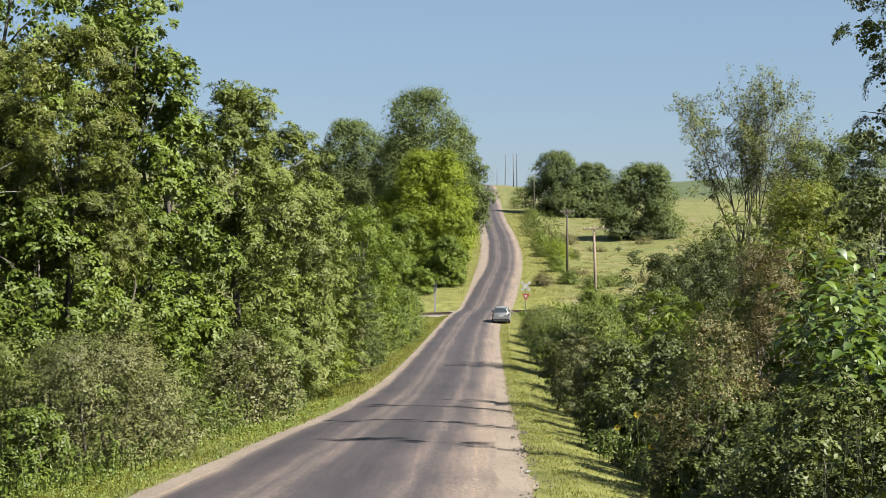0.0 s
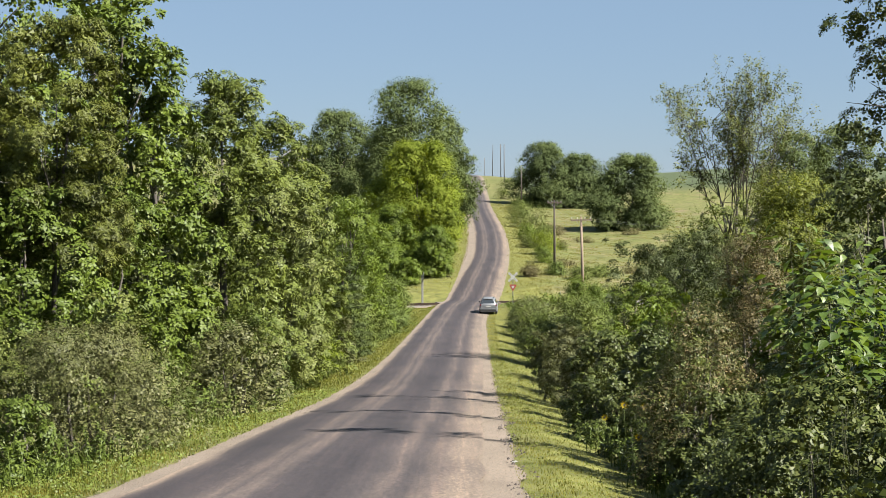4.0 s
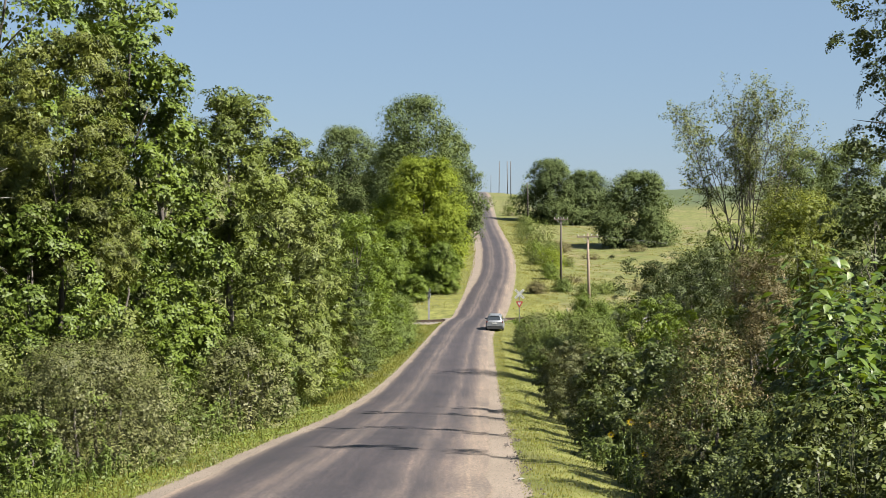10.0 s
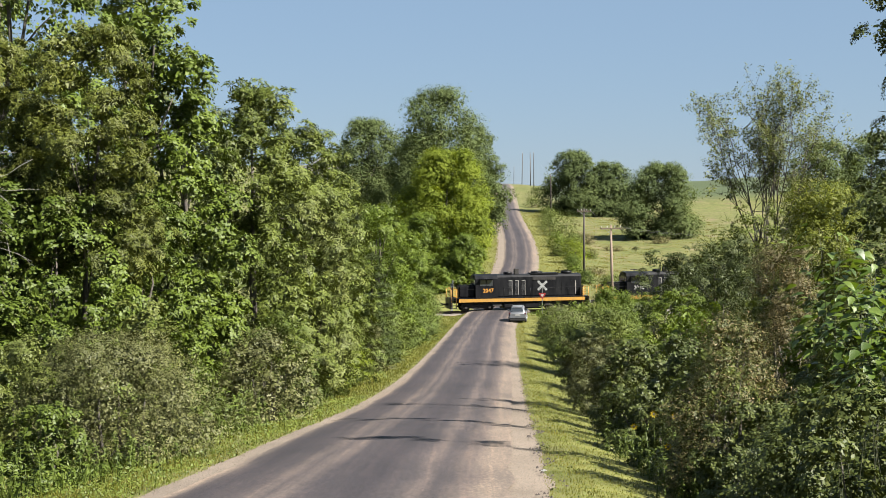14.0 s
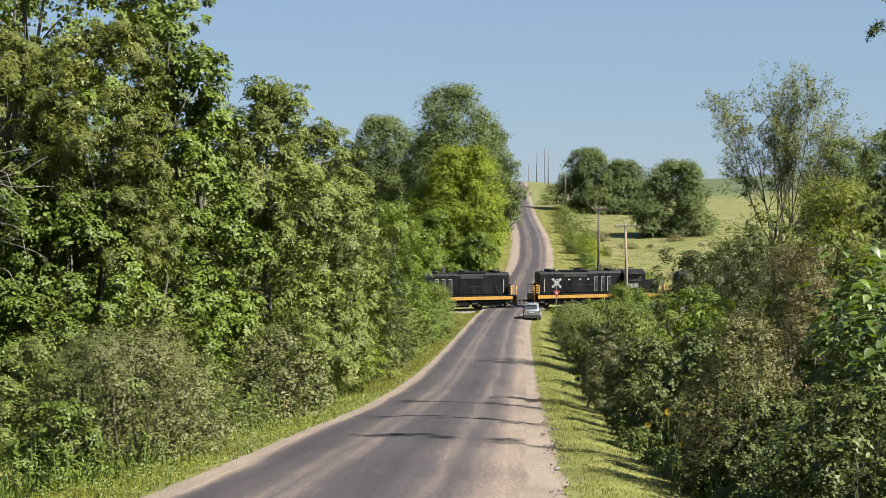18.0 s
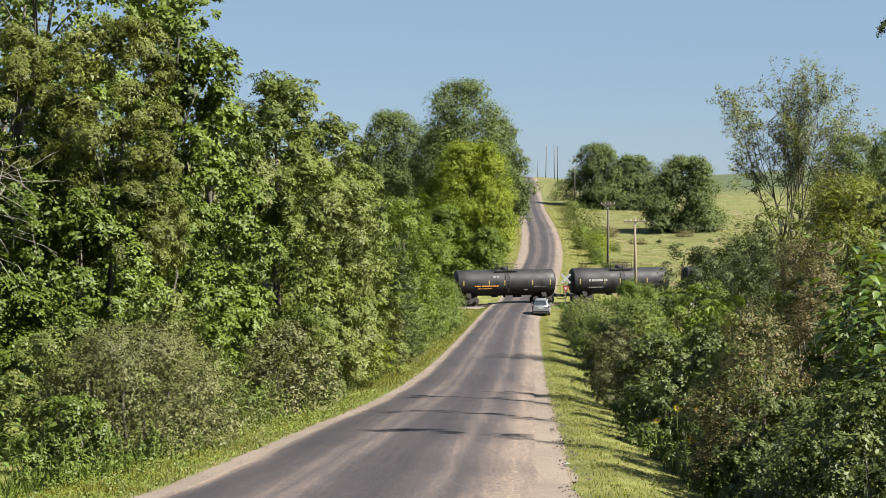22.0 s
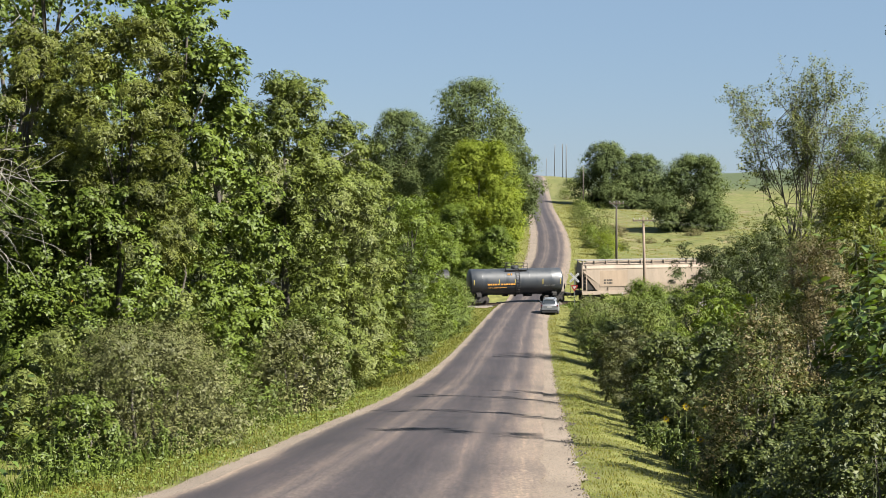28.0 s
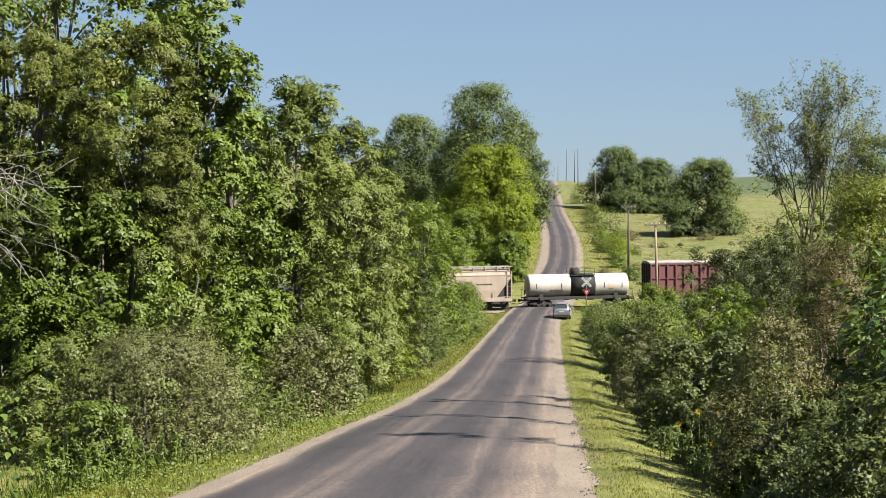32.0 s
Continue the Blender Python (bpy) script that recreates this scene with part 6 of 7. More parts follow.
def utility_pole(x, y, h, material, lean=0.0, arm=1.8, label="", arm_turn=90.0):
    root = new("utility_pole")
    root.matrix_basis = pose(x, y, height_at(x, y), 0, lean, 0)
    bm = B()
    tube(bm, [(0, 0, -1.0), (0, 0, h * 0.5), (0, 0, h)], [0.17, 0.145, 0.115], 12)
    part("post", bm, M[material], root)
    if arm:
        c, s_ = math.cos(radians(arm_turn - 90)), math.sin(radians(arm_turn - 90))
        bm = B()
        box(bm, -arm / 2, arm / 2, -0.2, -0.1, h - 0.42, h - 0.28, 0.01)
        a = part("crossarm", bm, M["pole_wood"], root)
        a.rotation_euler = (0, 0, radians(arm_turn - 90))
        bm = B()
        for sx in (-1, 1):
            tube(bm, [(sx * arm * 0.3, -0.15, h - 0.36), (0, -0.13, h - 0.95)], [0.02, 0.02], 5)
        part("brace", bm, M["galv"], a)
        for k in (-0.46, -0.18, 0.18, 0.46):
            bm = B()
            tube(bm, [(arm * k, -0.15, h - 0.28), (arm * k, -0.15, h - 0.2), (arm * k, -0.15, h - 0.12), (arm * k, -0.15, h - 0.06)], [0.025, 0.06, 0.06, 0.03], 8)
            part("insulator", bm, M["porcelain"], a)
    else:
        bm = B()
        tube(bm, [(0, 0, h), (0, 0, h + 0.12), (0, 0, h + 0.2)], [0.05, 0.07, 0.04], 8)
        part("insulator", bm, M["porcelain"], root)
    tagged(root, label, "utility pole", "power line")
    return root, (x + math.sin(radians(lean)) * h, y, height_at(x, y) + h * math.cos(radians(lean)))


POLES = []
for x, y, h, mname, lean, arm, label in (
        (14.8, 164, 9.9, "pole_pale", -1.6, 2.2, "pale weathered wooden utility pole with a crossarm"),
        (14.9, 208, 9.7, "pole_dark", -0.3, 1.9, "dark wooden utility pole with a crossarm"),
        (19.6, 390, 10.0, "pole_dark", -0.6, 0, "dark wooden utility pole in the meadow"),
        (20.2, 515, 12.5, "pole_grey", -0.4, 0, "wooden utility pole beside the road"),
        (21.2, 572, 12.2, "pole_grey", -0.8, 0, "wooden utility pole near the crest"),
        (20.2, 640, 13.0, "pole_grey", 1.0, 0, "wooden utility pole beyond the crest"),
        (20.0, 760, 11.0, "pole_grey", 0.5, 0, "wooden utility pole beyond the crest")):
    POLES.append(utility_pole(x, y, h, mname, lean, arm, label)[1])


def wire(a, b, sag, label="thin dark overhead power wire", r=0.008):
    bm = B()
    pts = [tuple(a[i] + (b[i] - a[i]) * t - (sag * 4 * t * (1 - t) if i == 2 else 0) for i in range(3)) for t in [k / 14 for k in range(15)]]
    tube(bm, pts, [r] * 15, 4)
    tagged(part("power_wire", bm, M["wire"]), label, "wire", "power line wires")


for (a, b) in zip(POLES[1:], POLES[2:]):
    wire(a, b, 0.9, r=0.006)
for dx in (-0.9, 0.9):
    a, b = POLES[0], POLES[1]
    wire((a[0] + dx, a[1], a[2] - 0.2), (b[0] + dx * 0.85, b[1], b[2] - 0.2), 0.3)
    wire((a[0] + dx, a[1], a[2] - 0.2), (a[0] + dx + 34, a[1] + 40, a[2] - 1.2), 0.8)


M["letter_faded"] = paint("faded_lettering", (0.42, 0.42, 0.42), 0.6, 0.2)


def crossing_sign(x, y, turn, yield_sign=True, label=""):
    root = new("crossing_sign")
    root.matrix_basis = pose(x, y, height_at(x, y), 0, 0, turn)
    bm = B()
    w = 0.05 if yield_sign else 0.13
    box(bm, -w, w, -0.03, w * 2 - 0.07, -0.5, 3.5, 0.01)
    part("post", bm, M["galv" if yield_sign else "pole_weathered"], root)
    for k, a in enumerate((45, -45)):
        bm = B()
        box(bm, -0.68, 0.68, -0.012, 0.012, -0.125, 0.125, 0.008)
        bl = part("blade", bm, M["sign_white"], root, "white crossbuck blade")
        bl.matrix_basis = pose(0, -0.05 - 0.026 * k, 3.28, 0, a, 0)
        bars(bl, [(-0.52, -0.2, -0.05, 0.05), (0.2, 0.52, -0.05, 0.05)], M["letter_faded"], -0.014)
    if yield_sign:
        for nm, r, d, mm in (("yield_plate", 0.42, 0.05, "sign_red"), ("yield_centre", 0.2, 0.068, "sign_white")):
            bm = B()
            vs = []
            for yy in (-d, -d + 0.012):
                for k in range(3):
                    for q in (-7, 0, 7):
                        a = radians(-90 + 120 * k + q)
                        rr = r if q == 0 else r * 0.97
                        vs.append(bm.verts.new((rr * math.cos(a), yy, 2.22 + rr * math.sin(a))))
            bm.faces.new(vs[:9])
            bm.faces.new(vs[9:][::-1])
            for i in range(9):
                bm.faces.new((vs[i], vs[9 + i], vs[9 + (i + 1) % 9], vs[(i + 1) % 9]))
            bmesh.ops.recalc_face_normals(bm, faces=bm.faces)
            part(nm, bm, M[mm], root)
    return tagged(root, label, "crossing sign", "crossing signs")


crossing_sign(7.6, 169.5, -3, True, "white crossbuck with a red yield sign on a post")
crossing_sign(-2.35, 180.6, 97, False, "crossbuck seen edge-on from behind on a weathered grey post")

bm = B()
tube(bm, [(0, 0, -0.2), (0.55, 0, 1.2), (0.85, 0, 2.2)], [0.06, 0.06, 0.05], 8)
g = part("guy_guard", bm, M["reflect"])
g.location = (12.6, 163.0, height_at(12.6, 163.0))
tagged(g, "leaning yellow guy-wire guard tube", "guy guard")
bm = B()
box(bm, -0.05, 0.05, -0.04, 0.04, -0.4, 1.9, 0.02)
g = part("marker_post", bm, M["sign_white"])
g.location = (12.5, 165.5, height_at(12.5, 165.5))
tagged(g, "short white marker post in the grass", "marker post")


def car(x, y, turn):
    """A silver estate-bodied SUV, tail towards -y."""
    root = new("parked_car")
    root.matrix_basis = pose(x, y, float(road_z(y)) + 0.0, 1.0, 0, turn)
    st = (  # y, half width low, half width belt, sill z, belt z, roof half width, roof z
        (-2.25, 0.74, 0.76, 0.42, 0.95, 0.0, 0.0), (-2.18, 0.84, 0.86, 0.30, 1.02, 0.0, 0.0), (-1.9, 0.88, 0.90, 0.26, 1.03, 0.0, 0.0), (-1.0, 0.89, 0.91, 0.24, 1.02, 0, 0),
        (0.4, 0.89, 0.91, 0.24, 0.99, 0, 0), (1.0, 0.89, 0.90, 0.24, 0.97, 0, 0), (1.9, 0.86, 0.86, 0.26, 0.88, 0, 0), (2.22, 0.72, 0.70, 0.36, 0.74, 0, 0))
    bm = B()
    rings = []
    for yy, wl_, wb, z0, z1, _, _ in st:
        zm = (z0 + z1) / 2 + 0.08
        ring = [(-wl_ * 0.9, z0), (-wl_, z0 + 0.12), (-wb * 1.01, zm), (-wb, z1 - 0.1), (-wb * 0.93, z1), (wb * 0.93, z1), (wb, z1 - 0.1), (wb * 1.01, zm), (wl_, z0 + 0.12), (wl_ * 0.9, z0)]
        rings.append([bm.verts.new((a, yy, b)) for a, b in ring])
    for a, b in zip(rings, rings[1:]):
        for i in range(10):
            bm.faces.new((a[i], b[i], b[(i + 1) % 10], a[(i + 1) % 10])).smooth = True
    bm.faces.new(rings[0][::-1])
    bm.faces.new(rings[-1])
    bmesh.ops.recalc_face_normals(bm, faces=bm.faces)
    part("body", bm, M["silver"], root)
    bm = B()
    rings = []
    for yy, wb, z0, wt, z1 in ((-2.14, 0.80, 1.0, 0.68, 1.06), (-1.72, 0.84, 1.0, 0.60, 1.52), (-1.2, 0.84, 1.0, 0.61, 1.62), (0.1, 0.84, 0.98, 0.62, 1.64), (0.6, 0.84, 0.98, 0.62, 1.54), (1.25, 0.82, 0.96, 0.68, 1.0)):
        rings.append([bm.verts.new(p) for p in ((-wb, yy, z0), (-wt - 0.03, yy, z1 - 0.1), (-wt + 0.1, yy, z1), (wt - 0.1, yy, z1), (wt + 0.03, yy, z1 - 0.1), (wb, yy, z0))])
    for a, b in zip(rings, rings[1:]):
        for i in range(5):
            bm.faces.new((a[i], b[i], b[i + 1], a[i + 1])).smooth = True
    bm.faces.new(rings[0][::-1])
    bm.faces.new(rings[-1])
    bmesh.ops.recalc_face_normals(bm, faces=bm.faces)
    cabin = part("cabin", bm, M["silver"], root)

    def panel(name, pts, material, lift, parent=root, label=""):
        b2 = B()
        vs = [b2.verts.new(p) for p in pts]
        f = b2.faces.new(vs)
        r_ = bmesh.ops.extrude_face_region(b2, geom=[f])
        for v in [q for q in r_["geom"] if isinstance(q, bmesh.types.BMVert)]:
            v.co += Vector(lift)
        bmesh.ops.recalc_face_normals(b2, faces=b2.faces)
        return part(name, b2, material, parent, label)

    panel("rear_window", [(-0.62, -2.06, 1.12), (0.62, -2.06, 1.12), (0.5, -1.80, 1.44), (-0.5, -1.80, 1.44)], M["glass"], (0, -0.03, 0.012), cabin)
    for s in (-1, 1):
        for y0, y1, t0, t1 in ((-1.6, -0.95, -1.5, -0.95), (-0.9, 0.0, -0.9, 0.0), (0.05, 0.95, 0.05, 0.5)):
            panel("side_window", [(s * 0.845, y0, 1.06), (s * 0.845, y1, 1.06), (s * 0.685, t1, 1.45), (s * 0.685, t0, 1.45)], M["glass"], (s * 0.015, 0, 0.0), cabin)
        bm = B()
        box(bm, s * 0.79 - 0.085, s * 0.79 + 0.085, -2.265, -2.13, 0.86, 1.04, 0.03)
        part("tail_lamp", bm, M["lamp_red"], root, "red tail lamp")
        bm = B()
        box(bm, s * 0.98 - 0.09, s * 0.98 + 0.09, 0.62, 0.74, 1.0, 1.16, 0.03)
        part("mirror", bm, M["silver"], root)
        bm = B()
        tube(bm, [(s * 0.54, -1.5, 1.62), (s * 0.54, -1.3, 1.67), (s * 0.54, 0.0, 1.69), (s * 0.54, 0.25, 1.65)], [0.02] * 4, 6)
        part("roof_rail", bm, M["plastic"], cabin)
        for yy in (-1.32, 1.36):
            w = new("wheel")
            w.parent = root
            w.location = (s * 0.80, yy, 0.34)
            bm = B()
            disc(bm, 0, 0, 0, 0.34, 0.22, 24, "x")
            tyre_me = bm
            part("tyre", tyre_me, M["tyre"], w)
            bm = B()
            disc(bm, s * 0.09, 0, 0, 0.21, 0.08, 16, "x")
            for k in range(5):
                a = k * 2 * math.pi / 5
                tube(bm, [(s * 0.13, 0, 0), (s * 0.13, 0.2 * math.cos(a), 0.2 * math.sin(a))], [0.03, 0.03], 4)
            part("rim", bm, M["galv"], w)
    bm = B()
    box(bm, -0.87, 0.87, -2.33, -2.16, 0.46, 0.68, 0.06)
    part("rear_bumper", bm, M["silver"], root)
    bm = B()
    box(bm, -0.84, 0.84, -2.345, -2.2, 0.22, 0.50, 0.05)
    part("bumper_valance", bm, M["plastic"], root)
    bm = B()
    box(bm, -0.26, 0.26, -2.285, -2.25, 0.74, 0.88)
    part("number_plate", bm, M["sign_white"], root, "plain pale plate")
    bm = B()
    box(bm, -0.48, 0.48, -1.86, -1.66, 1.51, 1.57, 0.02)
    part("spoiler", bm, M["silver"], cabin)
    return tagged(root, "silver estate car waiting at the railway crossing", "car")


car(4.7, 160.5, -3.0)


# ------------------------------------------------------------------ house on the hill
def house(x, y, turn):
    root = new("house")
    z = height_at(x, y)
    root.matrix_basis = pose(x, y, z - 0.3, 0, 0, turn)
    siding = speckled("pale_siding", (0.30, 0.29, 0.28), (0.38, 0.37, 0.36), 0.8, 0.7)
    shingle = speckled("dark_shingle", (0.07, 0.065, 0.06), (0.12, 0.11, 0.105), 1.2, 0.9)
    for x0, x1, y0, y1 in ((-5, 5, -4, -3.8), (-5, 5, 3.8, 4), (-5, -4.8, -3.8, 3.8), (4.8, 5, -3.8, 3.8)):
        bm = B()
        box(bm, x0, x1, y0, y1, 0, 6.0)
        part("wall", bm, siding, root)
    for yy in (-4, 3.8):
        bm = B()
        prism(bm, [(-5, 6.0), (5, 6.0), (0, 9.2)], yy, yy + 0.2)
        part("gable", bm, siding, root)
    for s in (-1, 1):
        bm = B()
        prism(bm, [(s * 5.5, 5.72), (0, 9.25), (0, 9.5), (s * 5.5, 5.95)], -4.5, 4.5)
        part("roof", bm, shingle, root)
        bm = B()
        prism(bm, [(s * 5.5, 5.70), (0, 9.22), (0, 9.42), (s * 5.5, 5.92)], -4.56, -4.5)
        part("fascia", bm, M["sign_white"], root, "white roof edge board")
    for wx in (-2.6, 2.2):
        for wz in (1.2, 4.0):
            bm = B()
            box(bm, wx - 0.5, wx + 0.5, -4.03, -3.98, wz, wz + 1.4)
            w = part("window", bm, M["glass"], root)
            for q in ((wx - 0.6, wx - 0.5, wz - 0.1, wz + 1.5), (wx + 0.5, wx + 0.6, wz - 0.1, wz + 1.5), (wx - 0.5, wx + 0.5, wz - 0.1, wz), (wx - 0.5, wx + 0.5, wz + 1.4, wz + 1.5)):
                bm = B()
                box(bm, q[0], q[1], -4.06, -3.98, q[2], q[3])
                part("window_frame", bm, M["sign_white"], w)
    return tagged(root, "pale two-storey farmhouse with a dark gabled roof", "house")


house(-32.0, 338, 12)


# ------------------------------------------------------------------ grass and small plants
def blades(rng, x, y, h, w, bend=0.5):
    """Grass blades standing on the ground: (n, 4, 3) corners."""
    n = len(x)
    z = land(x, y)
    a = rng.uniform(0, 2 * math.pi, n)
    d = np.stack([np.cos(a), np.sin(a), np.zeros(n)], 1)
    t = np.stack([-np.sin(a), np.cos(a), np.zeros(n)], 1)
    p = np.stack([x, y, z - 0.02], 1)
    b = rng.uniform(0.1, bend, n)[:, None] * h[:, None]
    mid = p + np.array((0, 0, 1)) * h[:, None] * 0.6 + d * b * 0.35
    tip = p + np.array((0, 0, 1)) * h[:, None] + d * b
    return np.stack([p - t * w[:, None] / 2, p + t * w[:, None] / 2, mid + t * w[:, None] * 0.4, tip], 1)


def verge(name, side, n, d0, d1, hmin, hmax, material, seed, label, y0=16, y1=172, power=0.55):
    rng = np.random.default_rng(seed)
    y = y0 + (y1 - y0) * rng.random(n) ** (1 / power)
    dd = d0 + (d1 - d0) * rng.random(n) ** 0.9
    # uneven tufts
    tuft = rng.random((int((y1 - y0) / 0.45) + 6, int((d1 - d0) / 0.3) + 6))
    clump = tuft[((y - y0) / 0.45 + rng.normal(0, 0.35, n)).astype(int) + 2, ((dd - d0) / 0.3 + rng.normal(0, 0.35, n)).astype(int) + 2]
    x = road_mid(y) + side * (3.05 + dd)
    h = rng.uniform(hmin, hmax, n) * (0.55 + 0.8 * clump) * (0.6 + 0.4 * smooth01(dd / 0.5))
    w = np.maximum(0.012, y * 0.00036) * rng.uniform(0.7, 1.3, n)
    ob = part(name, quads(name, blades(rng, x, y, h, w)), M[material])
    return tagged(ob, label, "grass", kind="stuff")


M["mown"] = leaf_mat("mown_grass_blade", (0.38, 0.405, 0.085), (0.49, 0.49, 0.135), (0.61, 0.57, 0.22), patch=0.5, trans=0.45, vary=0.6)
M["lowleaf"] = leaf_mat("low_weed_leaf", (0.13, 0.19, 0.03), (0.22, 0.30, 0.05), (0.33, 0.40, 0.09), patch=0.6)
verge("verge_grass", -1, 24000, 0.0, 2.4, 0.05, 0.14, "grass", 301, "lush yellow-green grass on the verge")
verge("verge_grass", 1, 52000, 0.0, 3.2, 0.02, 0.065, "mown", 302, "short sunlit yellow-green mown verge grass")
verge("verge_grass", -1, 26000, 0.05, 2.6, 0.05, 0.13, "mown", 314, "sunlit yellow-green grass beside the gravel", 22, 172, 0.6)
verge("verge_weeds", 1, 12000, 2.3, 3.8, 0.06, 0.26, "weed", 303, "taller green weeds at the foot of bushes")
verge("verge_weeds", -1, 8000, 1.8, 3.4, 0.12, 0.34, "weed", 304, "taller green weeds at the foot of bushes")
verge("verge_weeds", -1, 9000, 2.2, 6.5, 0.08, 0.22, "lowleaf", 307, "green weeds under the roadside bushes", 14, 48, 0.8)


def low_plants(name, side, n, d0, d1, material, seed, label, y0=15, y1=110, size=0.05, top=0.13):
    """Small broad leaves of clover, plantain and the like, close to the ground in patches."""
    rng = np.random.default_rng(seed)
    y = y0 + (y1 - y0) * rng.random(n) ** 1.9
    dd = d0 + (d1 - d0) * rng.random(n)
    x = road_mid(y) + side * (3.05 + dd)
    patch = 0.5 + 0.5 * np.sin(x * 3.1 + y * 1.3) * np.sin(y * 2.3 - x * 1.7)
    z = land(x, y) + rng.random(n) ** 1.3 * top * (0.25 + 0.9 * patch)
    up = np.tile((0.15, -0.25, 1.0), (n, 1)) + rng.normal(0, 0.35, (n, 3))
    f = leaves(rng, np.stack([x, y, z], 1), up, 1.0, 0.7)
    o = f[:, :1]
    f = o + (f - o) * (size * (0.6 + y / 45) * rng.uniform(0.6, 1.2, n))[:, None, None]
    return tagged(part(name, quads(name, f), M[material]), label, "weeds", kind="stuff")


low_plants("verge_plants", -1, 17000, 0.0, 2.6, "lowleaf", 311, "low leafy weeds and clover in the verge", y1=62, size=0.042, top=0.18)
low_plants("verge_plants", 1, 12000, 0.1, 3.2, "grass", 312, "low leafy weeds in the sunlit verge", size=0.035, top=0.08)
verge("far_verge_grass", -1, 12000, 0.2, 6.0, 0.05, 0.14, "mown", 305, "long green grass on the bank beyond", 186, 330, 0.9)
verge("far_verge_grass", 1, 14000, 0.3, 6.0, 0.05, 0.13, "mown", 306, "long green grass on the bank beyond", 186, 400, 0.9)

M["meadow"] = leaf_mat("meadow_grass_blade", (0.34, 0.36, 0.09), (0.48, 0.46, 0.15), (0.60, 0.53, 0.27), patch=0.12, trans=0.5, vary=0.6, spec=0.1)


def meadow_grass(n, x0, x1, y0, y1, hmin, hmax, seed, label, power=1.4, clumped=0.5):
    """Rank grass in uneven tufts over the meadow."""
    rng = np.random.default_rng(seed)
    k = n // 14
    cy = y0 + (y1 - y0) * rng.random(k) ** power
    cx = rng.uniform(x0, x1, k)
    tall = 0.45 + 0.9 * rng.random(k) ** 2 + 0.25 * np.sin(cx * 0.4 + cy * 0.13) * np.sin(cx * 0.17 - cy * 0.23)
    size = rng.uniform(0.25, clumped + 0.4, k)
    y = (cy[:, None] + rng.normal(0, 1, (k, 14)) * size[:, None]).ravel()
    x = (road_mid(cy)[:, None] + cx[:, None] + rng.normal(0, 1, (k, 14)) * size[:, None]).ravel()
    h = rng.uniform(hmin, hmax, k * 14) * np.repeat(tall, 14)
    w = y * 0.0005 * rng.uniform(0.7, 1.3, k * 14)
    return tagged(part("meadow_grass", quads("meadow_grass", blades(rng, x, y, h, w, 0.8)), M["meadow"]), label, "grass", kind="stuff")


meadow_grass(30000, 5.5, 50, 188, 430, 0.06, 0.19, 310, "tall dry meadow grass in patches")
meadow_grass(9000, 4.0, 16, 184, 330, 0.05, 0.16, 313, "rank green and straw grass beside the far road", 1.2)


def weed_clump(x, y, h, n, seed, material, label, spread=1.2, leaf=0.16):
    """Upright stalks with leaves up their length."""
    rng = np.random.default_rng(seed)
    root = new("weed_clump")
    root.location = (x, y, height_at(x, y))
    bm = B()
    faces = []
    for k in range(n):
        bx_, by_ = rng.normal(0, spread * 0.5, 2)
        hh_ = h * rng.uniform(0.65, 1.1)
        lx, ly = rng.normal(0, 0.12, 2) * hh_
        tube(bm, [(bx_, by_, -0.1), (bx_ + lx * 0.4, by_ + ly * 0.4, hh_ * 0.5), (bx_ + lx, by_ + ly, hh_)], [0.014, 0.01, 0.004], 4)
        m = int(26 * hh_ / max(leaf, 0.1) * 0.16) + 10
        t = rng.random(m) ** 0.8
        pos = np.stack([bx_ + lx * t, by_ + ly * t, hh_ * t], 1)
        a = rng.uniform(0, 2 * math.pi, m)
        faces.append(leaves(rng, pos + np.stack([np.cos(a), np.sin(a), 0 * a], 1) * leaf * 0.3, np.tile((0, 0, 0.8), (m, 1)) + np.stack([np.cos(a), np.sin(a), 0 * a], 1) * 0.6, leaf, 0.32, 0.2))
    tagged(part("stalk_tuft", bm, M["weed"], root), kind="stuff")
    part("foliage", quads("foliage", np.concatenate(faces)), M[material], root)
    return tagged(root, label, "weeds")


